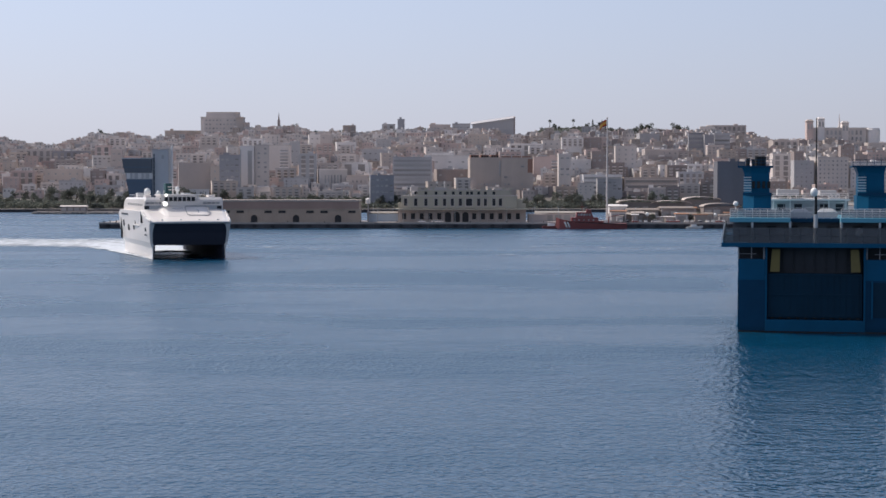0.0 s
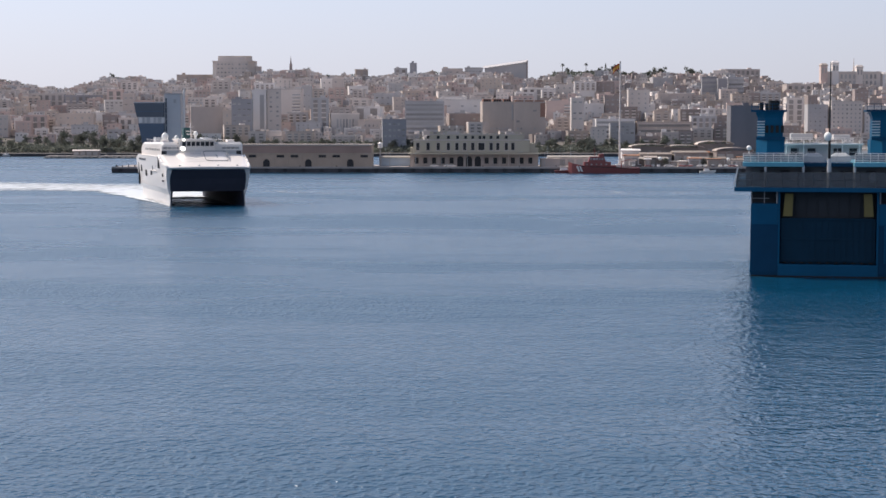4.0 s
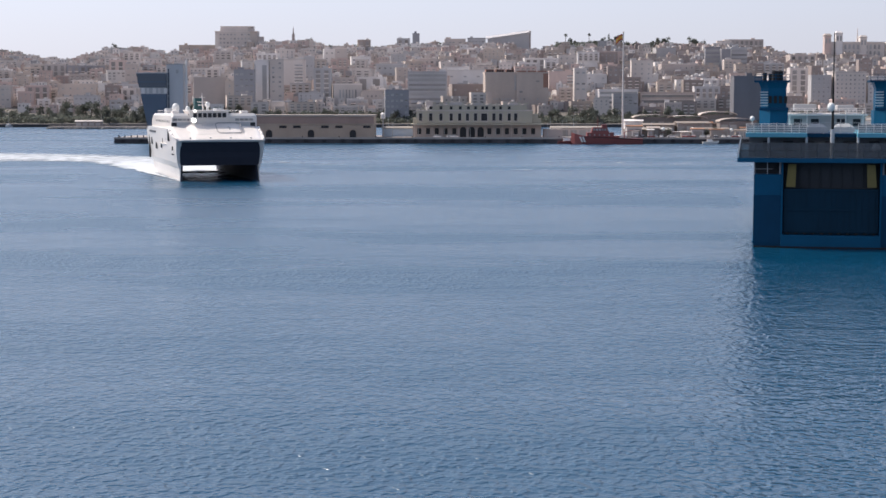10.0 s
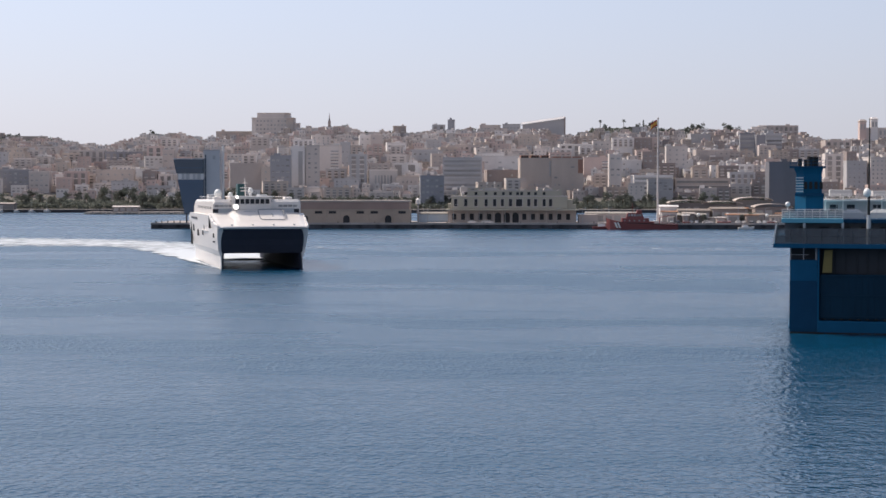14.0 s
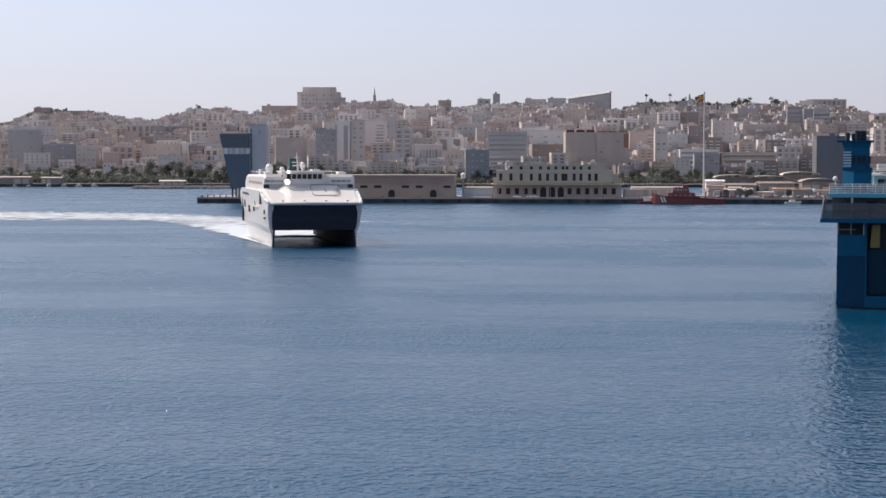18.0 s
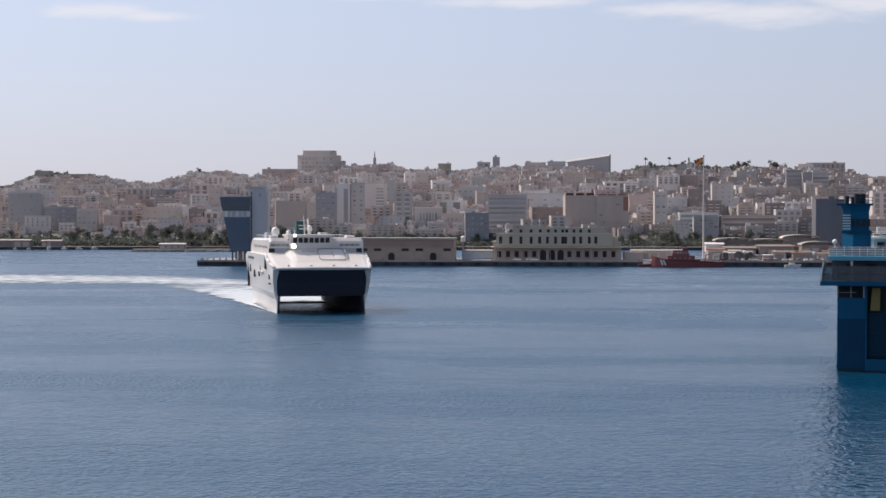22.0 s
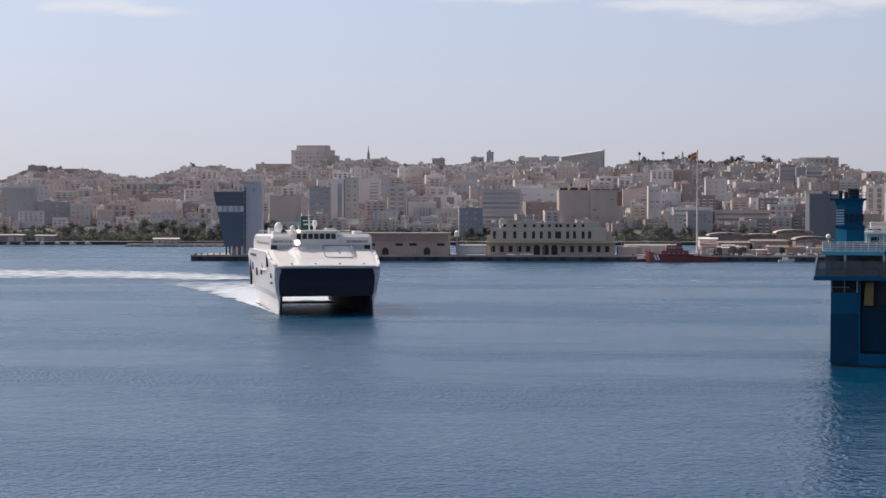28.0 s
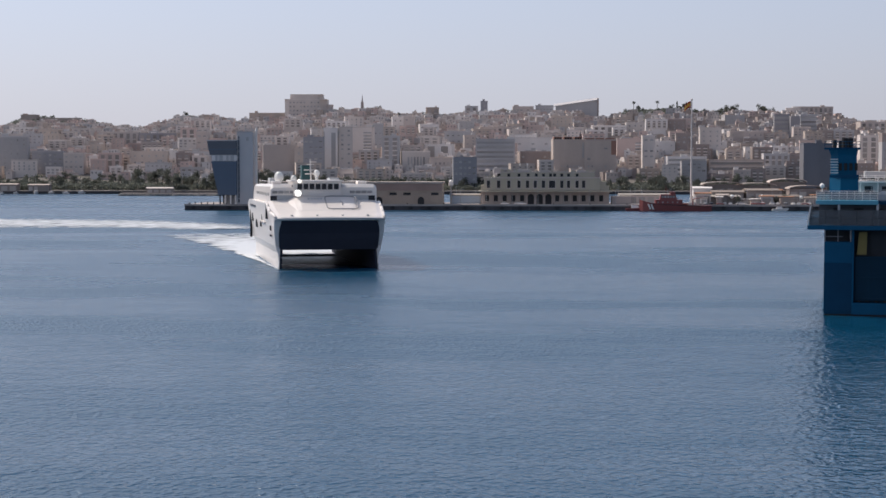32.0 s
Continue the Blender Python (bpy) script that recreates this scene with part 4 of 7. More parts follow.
    for q in (-1, 1):
        bm = bmesh.new()
        box(bm, q * 14.9 - 0.03, q * 14.9 + 0.03, -0.84, 40, 14.75, 17.2)
        part("bulwark_net", bm, "net_cloth", s)
        bm = bmesh.new()
        loft(bm, [[(q * 15.2 - 0.12, -1.15, 14.75), (q * 15.2 + 0.12, -1.15, 14.75), (q * 15.2 + 0.12, -0.75, 14.75), (q * 15.2 - 0.12, -0.75, 14.75)], [(q * 14.7 - 0.12, -1.15, 17.9), (q * 14.7 + 0.12, -1.15, 17.9), (q * 14.7 + 0.12, -0.75, 17.9), (q * 14.7 - 0.12, -0.75, 17.9)]])
        part("corner_post", bm, "ship_white", s, "white slanting corner post")
    railing(s, (-14.8, -0.95, 14.75), (14.8, -0.95, 14.75), 2.5, 12, "netting", 2)
    # house front under the upper deck, its shade put into the grey
    bm = bmesh.new()
    box(bm, -13.4, 13.4, 5.5, 62, 14.75, 18.1)
    house = part("deck_house", bm, "dusk", s, "deck house front with its shade painted dark grey")
    for x, w in ((-10.6, 1.0), (-7.0, 1.6), (-3.6, 1.8), (-0.4, 1.2), (3.0, 2.0), (7.0, 1.6), (10.6, 1.0)):
        bm = bmesh.new()
        box(bm, x - w / 2, x + w / 2, 5.4, 5.6, 15.6, 17.4)
        bevelled(bm, 0.03)
        part("doorway", bm, "blackhole", house)
    bm = bmesh.new()
    ball(bm, (7.3, 4.6, 16.3), 0.75, squash=1.2)
    part("life_raft", bm, "ship_white", house, smooth=True)
    for x in (-10.2, -4.1, 4.1, 10.2):
        bm = bmesh.new()
        rod(bm, (x, -0.4, 14.7), (x, -0.4, 18.3), 0.2, n=8)
        part("deck_post", bm, "ship_grey", s)
    # upper deck slabs: two light blue wings and a set-back middle
    for q in (-1, 1):
        a, b = sorted((q * 13.9, q * 4.0))
        bm = bmesh.new()
        box(bm, a, b, -0.7, 60, 18.15, 18.85)
        bevelled(bm, 0.06)
        part("upper_deck", bm, "teal", s, "light blue upper deck edge")
        railing(s, (a + 0.1, -0.6, 18.85), (b - 0.1, -0.6, 18.85), 1.5, 8, "ship_white", 4)
        bm = bmesh.new()
        box(bm, a + 0.1, b - 0.1, -0.52, -0.48, 18.9, 20.2)
        part("rail_screen", bm, "ship_grey_clear", s)
        # funnel
        cx = q * 9.4
        bm = bmesh.new()
        foot = [(cx - 2.4, 8.0), (cx - 0.6, 6.0), (cx + 2.3, 6.0), (cx + 2.3, 16), (cx - 2.4, 16)]
        loft(bm, [[(x, y, 18.85) for x, y in foot], [(x, y, 22.5) for x, y in foot]])
        fun = part("funnel", bm, "blue", s, "blue funnel with black exhaust pipes")
        bm = bmesh.new()
        loft(bm, [[(cx - 2.2, 7.8, 22.5), (cx - 1.0, 6.2, 22.5), (cx + 2.0, 6.2, 22.5), (cx + 2.2, 14, 22.5), (cx - 2.2, 14, 22.5)], [(cx - 2.2, 7.2, 26.2), (cx - 1.0, 6.0, 26.2), (cx + 1.9, 6.0, 26.2), (cx + 2.1, 13.5, 26.2), (cx - 2.2, 13.5, 26.2)], [(cx - 2.6, 6.6, 27.2), (cx - 1.2, 5.6, 27.2), (cx + 2.1, 5.6, 27.2), (cx + 2.3, 13.5, 27.2), (cx - 2.6, 13.5, 27.2)]])
        part("funnel_casing", bm, "blue", fun)
        bm = bmesh.new()
        box(bm, cx - 3.3, cx + 2.6, 5.2, 13.8, 27.2, 27.5)
        part("funnel_platform", bm, "blue_dark", fun)
        bm = bmesh.new()
        box(bm, cx - 2.4, cx + 2.4, 5.6, 6.0, 22.5, 23.0)
        part("funnel_belt", bm, "blue_dark", fun)
        for k in range(4 if q < 0 else 0):
            bm = bmesh.new()
            x = cx - 0.9 + k * 0.85
            box(bm, x, x + 0.5, 5.85, 6.3, 23.7, 24.9)
            part("louvre", bm, "black", fun)
        for x, y, r, h in ((cx - 1.6, 9, 0.35, 1.3), (cx + 0.1, 8.2, 0.55, 1.6), (cx + 0.9, 10, 0.55, 1.6), (cx - 0.6, 11, 0.4, 1.2))[:4 if q < 0 else 0]:
            bm = bmesh.new()
            rod(bm, (x, y, 27.4), (x, y, 27.5 + h), r, n=12)
            part("exhaust_pipe", bm, "black", fun, smooth=False)
        railing(fun, (cx - 3.2, 5.3, 27.5), (cx + 2.5, 5.3, 27.5), 1.0, 5, "blue_dark", 2)
        bm = bmesh.new()
        for k in range(6):
            box(bm, cx - 2.3, cx - 1.0, 5.95, 6.1, 23.2 + k * 0.45, 23.4 + k * 0.45)
        part("ladder_grille", bm, "ship_grey", fun)
        bm = bmesh.new()
        rod(bm, (q * 12.9, -0.4, 18.8), (q * 12.9, -0.4, 20.9), 0.07)
        ball(bm, (q * 12.9, -0.4, 21.2), 0.42)
        part("deck_lamp", bm, "lamp_white", s, smooth=True)
    bm = bmesh.new()
    box(bm, -4.0, 4.0, 3.0, 60, 18.1, 18.7)
    part("middle_deck", bm, "blue_dark", s)
    railing(s, (-4.0, 3.1, 18.7), (4.0, 3.1, 18.7), 1.1, 6, "ship_grey", 3)
    railing(s, (-6.6, 8.5, 18.7), (6.6, 8.5, 18.7), 2.6, 8, "ship_grey", 3)
    bm = bmesh.new()
    box(bm, -12.4, 12.4, -0.32, 3.0, -0.6, 0.22)
    part("boot_topping", bm, "black", s, "black waterline band")
    # white houses further forward, coloured grey to hold their shade
    bm = bmesh.new()
    box(bm, -6.9, 6.9, 30, 58, 18.7, 21.6)
    box(bm, -5.5, -1.5, 40, 56, 22.3, 23.4)
    box(bm, 2.5, 5.5, 44, 56, 22.3, 23.2)
    fore = part("forward_house", bm, "forehouse", s, "white forward deck house with its shade painted pale grey")
    railing(s, (-6.9, 30.1, 21.6), (6.9, 30.1, 21.6), 1.1, 9, "ship_white", 3)
    for x in (-6.4, -3.4, 3.4, 6.4):
        bm = bmesh.new()
        rod(bm, (x, 29.0, 18.6), (x, 29.0, 22.2), 0.12, n=6)
        part("deck_post", bm, "ship_white", fore)
    bm = bmesh.new()
    box(bm, -7.2, 7.2, 28.6, 30.2, 21.4, 21.7)
    part("deck_overhang", bm, "ship_white", fore)
    for x in (-5, -2, 2.6, 5.4):
        bm = bmesh.new()
        box(bm, x - 0.7, x + 0.7, 29.9, 30.2, 19.6, 20.8)
        part("doorway", bm, "blackhole", fore)
    for x, y in ((-2.2, 10), (2.4, 12)):
        bm = bmesh.new()
        loft(bm, [[(x - 1.9, y, 18.7), (x + 1.9, y, 18.7), (x + 1.9, y + 4, 18.7), (x - 1.9, y + 4, 18.7)], [(x - 1.7, y + 0.3, 19.6), (x + 1.7, y + 0.3, 19.6), (x + 1.7, y + 3.7, 19.6), (x - 1.7, y + 3.7, 19.6)], [(x - 0.9, y + 1, 20.2), (x + 0.9, y + 1, 20.2), (x + 0.9, y + 3, 20.2), (x - 0.9, y + 3, 20.2)]])
        part("rescue_boat", bm, "ship_grey", s, "covered grey rescue boat")
    # mast
    bm = bmesh.new()
    rod(bm, (0, -0.5, 14.7), (0, -0.5, 22.5), 0.28, 0.2)
    rod(bm, (0, -0.5, 22.5), (0, -0.5, 35.2), 0.16, 0.07)
    mast = part("stern_mast", bm, "black", s, "tall dark stern mast")
    bm = bmesh.new()
    rod(bm, (0, -0.55, 14.7), (0, -0.55, 19.5), 0.36, 0.32)
    part("mast_foot", bm, "ship_grey", mast)
    bm = bmesh.new()
    ball(bm, (-0.3, -0.7, 23.1), 0.62, squash=1.2)
    part("signal_dome", bm, "lamp_white", mast, smooth=True)
    # hanging tyre fenders and mooring ropes at the far side
    for k in range(4):
        bm = bmesh.new()
        rod(bm, (12.3, 3 + 22 * k, 12.6), (30, 2 + 24 * k, 3.0), 0.06, n=5)
        part("mooring_rope", bm, "ship_grey", s)
    return s


M["netting"] = surface("grey_netting", (0.10, 0.105, 0.115), 0.9, 0, 0.2, 3.0, 0.2)
def let_through(m, share):
    """Open weave: part of the light passes between the cords."""
    n, l = m.node_tree.nodes, m.node_tree.links
    clear, mix = n.new("ShaderNodeBsdfTransparent"), n.new("ShaderNodeMixShader")
    mix.inputs[0].default_value = share
    l.new(n["Principled BSDF"].outputs[0], mix.inputs[1])
    l.new(clear.outputs[0], mix.inputs[2])
    l.new(mix.outputs[0], n["Material Output"].inputs["Surface"])


M["net_cloth"] = surface("fine_grey_netting", (0.13, 0.135, 0.145), 0.9, 0, 0.2, 3.0, 0.2)
let_through(M["net_cloth"], 0.45)
# dark grey that carries the shade under the upper deck
M["dusk"] = surface("shade_grey_house_paint", (0.16, 0.165, 0.18), 0.7, 0, 0.1, 0.6, 0.2)
M["ship_grey_clear"] = surface("pale_rail_screen", (0.36, 0.38, 0.40), 0.7, 0, 0.1, 0.8, 0.15)
let_through(M["ship_grey_clear"], 0.4)
FERRY = make_ferry()
FERRY.matrix_basis = pose(-82.4, 536.5, 0, 0, 0, 16.0)
WAKES = make_wakes()
MOORED = make_moored()
MOORED.matrix_basis = pose(61.11, 271.10, 0, 0, 0, -10.5)


# ---- the quay and what stands on it ----
def make_quay():
    bm = bmesh.new()
    box(bm, -188, 520, 905, 962, -4, 3.1)
    q = part("quay", bm, "quay")
    tagged(q, "long grey concrete quay crossing the harbour", "quay", kind="structure")
    bm = bmesh.new()
    box(bm, 0.04, 9.96, 0, 1.6, -4, 2.35)
    bevelled(bm, 0.05, 1)
    me = mesh_of("wall_block", bm, "quaywall")
    bm = bmesh.new()
    box(bm, 0, 10, -0.2, 1.2, 2.35, 3.35)
    cope = mesh_of("coping", bm, "quay")
    bm = bmesh.new()
    for k in range(10):
        a, b = radians(36 * k), radians(36 * (k + 1))
        rod(bm, (0.75 * math.cos(a), 0, 0.75 * math.sin(a)), (0.75 * math.cos(b), 0, 0.75 * math.sin(b)), 0.25, n=6)
    tyre = mesh_of("tyre_fender", bm, "rubber")
    bm = bmesh.new()
    rod(bm, (0, 0, 0), (0, 0, 0.6), 0.25, 0.22, 8)
    rod(bm, (0, 0, 0.6), (0, 0, 0.8), 0.38, 0.34, 8)
    boll = mesh_of("mooring_bollard", bm, "black")
    for k in range(70):
        x = -188 + 10 * k
        piece("wall_block", me, q, pose(x, 903.4, 0))
        piece("coping", cope, q, pose(x, 903.4, 0))
        piece("tyre_fender", tyre, q, pose(x + 5, 903.1, 1.5))
        if k % 2 == 0:
            piece("mooring_bollard", boll, q, pose(x + 3, 904.6, 3.1))


def arch_mesh(w, h, mat, proud=0.1):
    bm = bmesh.new()
    n = 8
    pts = [(-w / 2, 0), (w / 2, 0)] + [(w / 2 * math.cos(math.pi * i / n), h - w / 2 + w / 2 * math.sin(math.pi * i / n)) for i in range(n + 1)]
    loft(bm, [[(x, -proud, z) for x, z in pts], [(x, 0.2, z) for x, z in pts]])
    return mesh_of("arched_door", bm, mat)


def make_control_tower():
    """Leaning blue control tower with its lift shaft and column at the quay's head."""
    t = new("control_tower")
    t.matrix_basis = pose(-172.6, 912, 3.1) @ Matrix.Diagonal((1, 1, 0.968, 1))
    tagged(t, "blue-clad port control tower leaning outwards on stilts", "tower", "harbour buildings")
    # the wall leans out to the west as it rises: half-widths by height

    def west(z):
        return 1.7 - 6.1 * (z - 5.2) / 31.0

    def slab(z0, z1, mat, name, grow=0.0, label=""):
        bm = bmesh.new()
        loft(bm, [[(west(z) - grow, -grow, z), (12.0 + grow, -grow, z), (12.0 + grow, 13 + grow, z), (west(z) - grow, 13 + grow, z)] for z in (z0, z1)])
        return part(name, bm, mat, t, label)

    body = slab(5.2, 24.6, "tower", "tower_body", 0, "blue metal cladding")
    band = slab(24.6, 28.3, "pane", "window_band", -0.25, "control room glazing")
    slab(28.3, 36.2, "tower_dark", "tower_head", 0.0, "dark blue head")
    slab(36.2, 36.8, "ship_grey", "tower_roof", 0.35)
    slab(31.2, 31.7, "tower", "cornice", 0.2)
    for k in range(5):
        bm = bmesh.new()
        x = west(26.5) + 0.8 + k * 3.1
        box(bm, x, x + (1.9 if k % 2 == 0 else 1.2), 0.05, 0.5, 24.9, 28.0)
        part("white_blind", bm, "white", band, "pale window blinds")
    for k in range(6):
        bm = bmesh.new()
        z = 8.2 + 2.8 * k
        box(bm, west(z) - 0.05, 12.03, -0.05, 0.3, z - 0.04, z + 0.04)
        part("cladding_joint", bm, "tower_dark", body)
    for x, y in ((2.6, 1), (5.6, 1), (8.6, 1), (11.4, 1), (2.6, 12), (7, 12), (11.4, 12)):
        bm = bmesh.new()
        rod(bm, (x, y, 0), (x, y, 5.3), 0.45, n=10)
        part("stilt", bm, "ship_white" if x > 5 else "blackhole", t)
    bm = bmesh.new()
    box(bm, 4.5, 10.5, 3, 10, 0, 5.2)
    part("entrance", bm, "pane", t)
    # lift shaft
    bm = bmesh.new()
    box(bm, 12.0, 21.0, 2.0, 12, 0, 41.2)
    sh = part("lift_shaft", bm, "grey", t, "grey concrete lift shaft")
    bm = bmesh.new()
    box(bm, 12.7, 13.5, 1.85, 2.2, 1.0, 39.0)
    part("glazed_slit", bm, "tower_dark", sh)
    for k in range(11):
        bm = bmesh.new()
        box(bm, 12.65, 13.55, 1.8, 2.1, 3 + 3.4 * k, 3.3 + 3.4 * k)
        part("slit_transom", bm, "grey", sh)
    bm = bmesh.new()
    box(bm, 17.2, 18.6, 1.9, 2.2, 36.3, 38.4)
    part("window", bm, "pane", sh)
    bm = bmesh.new()
    box(bm, 11.8, 21.2, 1.8, 12.2, 41.2, 41.7)
    part("shaft_cap", bm, "grey", sh)
    bm = bmesh.new()
    rod(bm, (22.6, 4, 0), (22.6, 4, 44.0), 0.7, 0.62, 12)
    part("column", bm, "ship_white", t, "slim pale steel column")
    bm = bmesh.new()
    rod(bm, (16, 7, 41.5), (16, 7, 49), 0.12, 0.05, 6)
    part("aerial", bm, "steel", t)
    for k in range(5):
        bm = bmesh.new()
        rod(bm, (0, 0, 0), (0, 0, 1.3), 0.3, 0.3, 8)
        b = part("mooring_post", bm, "rubber")
        b.matrix_basis = pose(-186 + 3.4 * k, 906.5, 3.1)
        tagged(b, "short black mooring post on the quay head", "post", "mooring posts")


def make_warehouse():
    x0, x1, y, z0, z1 = -139.0, -46.4, 913.0, 3.1, 15.0
    bm = bmesh.new()
    box(bm, x0, x1, y, y + 26, z0, z1 - 0.4)
    w = part("warehouse", bm, "sandstone")
    tagged(w, "long low tan stone quayside warehouse with arched doors", "warehouse", "harbour buildings")
    bm = bmesh.new()
    box(bm, x0 - 0.5, x1 + 0.5, y - 0.5, y + 26.5, z1 - 0.4, z1 + 0.5)
    part("parapet", bm, "tan", w)
    bm = bmesh.new()
    box(bm, x0, x1, y - 0.06, y, z0 + 7.6, z1 - 0.6)
    part("fascia", bm, "sandbrown", w, "reddish brown upper wall")
    bm = bmesh.new()
    box(bm, x0 - 0.2, x1 + 0.2, y - 0.45, y + 0.05, z0 + 7.2, z0 + 7.6)
    part("cornice", bm, "sandstone", w)
    me = arch_mesh(3.6, 4.2, "pane_dark")
    ring = bmesh.new()
    for k in range(8):
        a, b = math.pi * k / 8, math.pi * (k + 1) / 8
        rod(ring, (2.0 * math.cos(a), -0.1, 2.4 + 2.0 * math.sin(a)), (2.0 * math.cos(b), -0.1, 2.4 + 2.0 * math.sin(b)), 0.2, n=5)
    surround = mesh_of("arch_surround", ring, "sandstone")
    bm = bmesh.new()
    box(bm, -0.55, 0.55, -0.35, 0.05, 0, 7.2)
    pil = mesh_of("pilaster", bm, "sandstone")
    bm = bmesh.new()
    box(bm, -2.0, 2.0, -0.08, 0.1, 0, 1.1)
    box(bm, -2.2, 2.2, -0.25, 0.1, -0.25, -0.02)
    high = mesh_of("high_window", bm, "pane_dark")
    bm = bmesh.new()
    box(bm, -2.3, 2.3, -0.1, 0.1, 0, 4.0)
    panel = mesh_of("bay_panel", bm, "sandstone")
    n = 12
    step = (x1 - x0) / n
    for k in range(n + 1):
        piece("pilaster", pil, w, pose(x0 + k * step, y, z0))
    for k in range(n):
        c = x0 + (k + 0.5) * step
        if k % 3 == 1:
            piece("arched_door", me, w, pose(c, y, z0))
            piece("arch_surround", surround, w, pose(c, y - 0.05, z0))
        else:
            piece("high_window", high, w, pose(c, y, z0 + 5.4))
            piece("bay_panel", panel, w, pose(c, y, z0 + 0.4))


def make_terminal():
    """Two-storey pale yellow maritime station with a wide ground floor and stepped attic."""
    t = new("maritime_station")
    t.matrix_basis = pose(0, 915, 3.1)
    tagged(t, "pale yellow two-storey maritime station with dark windows", "station", "harbour buildings")
    bm = bmesh.new()
    box(bm, -25.0, 46.0, 2.4, 22, 0, 7.2)
    low = part("ground_floor", bm, "tan", t, "shaded arcade wall")
    bm = bmesh.new()
    box(bm, -26.2, 47.3, -3.6, 22.5, 6.9, 7.5)
    part("canopy", bm, "yellowish", t)
    bm = bmesh.new()
    box(bm, -23.2, 41.2, 3, 21, 7.75, 14.4)
    up = part("upper_floor", bm, "yellowish", t)
    bm = bmesh.new()
    box(bm, -23.5, 41.5, 2.7, 21.3, 14.4, 14.9)
    part("cornice", bm, "beige", t)
    bm = bmesh.new()
    box(bm, -14.0, 38.0, 3.2, 20, 14.9, 17.6)
    att = part("attic", bm, "yellowish", t)
    bm = bmesh.new()
    box(bm, -14.3, 38.3, 2.9, 20.3, 17.6, 18.0)
    part("attic_cornice", bm, "beige", att)
    for a, b, h in ((-4.5, 2.0, 19.3), (8, 13, 19.0), (28, 33, 18.8)):
        bm = bmesh.new()
        box(bm, a, b, 3.0, 12, 17.9, h)
        part("parapet_block", bm, "beige", att)
    for x in (-3.4, 0.8):
        bm = bmesh.new()
        rod(bm, (x, 8, 19), (x, 8, 23), 0.1, 0.05, 6)
        box(bm, x - 0.4, x + 0.4, 7.9, 8.1, 21.5, 22.6)
        part("flagstaff", bm, "ship_white", att)
    main = window_mesh(1.7, 4.0, "pane_dark")
    small = window_mesh(1.5, 1.7, "pane_dark")
    bm = bmesh.new()
    box(bm, -1.15, 1.15, -0.12, 0.02, -0.25, 4.5)
    sur = mesh_of("window_surround", bm, "beige")
    for u in (150, 200, 250, 300, 342, 380, 420, 455, 470, 510, 543, 585, 617):
        x = (u - 415) * 0.1127 + 14.5 - 5.4
        piece("window_surround", sur, up, pose(x, 3, 8.9))
        piece("window", main, up, pose(x, 2.9, 9.1))
    for u in (200, 250, 300, 345, 385, 420, 455, 475, 510, 543, 585):
        piece("window", small, att, pose((u - 415) * 0.1127 + 9.1, 3.2, 15.3))
    piece("window", small, up, pose(-20.5, 3, 10.2))
    door = arch_mesh(3.4, 5.6, "pane_dark")
    gw = window_mesh(2.2, 3.4, "pane_dark")
    for k, x in enumerate([-21.5 + 4.85 * i for i in range(14)]):
        if k in (5, 6, 7):
            piece("arched_door", door, low, pose(x, 2.4, 0.1))
        else:
            piece("window", gw, low, pose(x, 2.4, 1.6))
        bm = bmesh.new()
        box(bm, x - 2.6, x - 2.25, -0.25, 0.05, 0, 7.1)
        part("pilaster", bm, "beige", low)
    # stepped wings, roof lumps and a balustrade that breaks the long roof line
    for a, b, z in ((41.3, 44.2, 12.4), (44.2, 46.0, 9.8), (-25.0, -23.3, 10.2)):
        bm = bmesh.new()
        box(bm, a, b, 4, 20, 7.4, z)
        box(bm, a - 0.2, b + 0.2, 3.8, 20.2, z, z + 0.4)
        part("stepped_wing", bm, "yellowish", t)
    rr = random.Random(5)
    for k in range(14):
        x = -13.2 + 3.9 * k
        bm = bmesh.new()
        box(bm, x - rr.uniform(0.5, 1.1), x + rr.uniform(0.5, 1.1), 3.1, 4.6, 17.9, 18.5 + rr.uniform(0.1, 1.0))
        part("parapet_pier", bm, "yellowish", att)
    for k in range(5):
        bm = bmesh.new()
        box(bm, -22.8 + 2.0 * k, -21.9 + 2.0 * k, 3.0, 4.2, 14.8, 15.7)
        part("parapet_pier", bm, "yellowish", up)
    # low wings at the east end
    bm = bmesh.new()
    box(bm, 47.5, 58, 4, 16, 0, 4.2)
    box(bm, 47.2, 58.4, 3.6, 16.4, 4.2, 4.5)
    part("side_wing", bm, "beige", t)


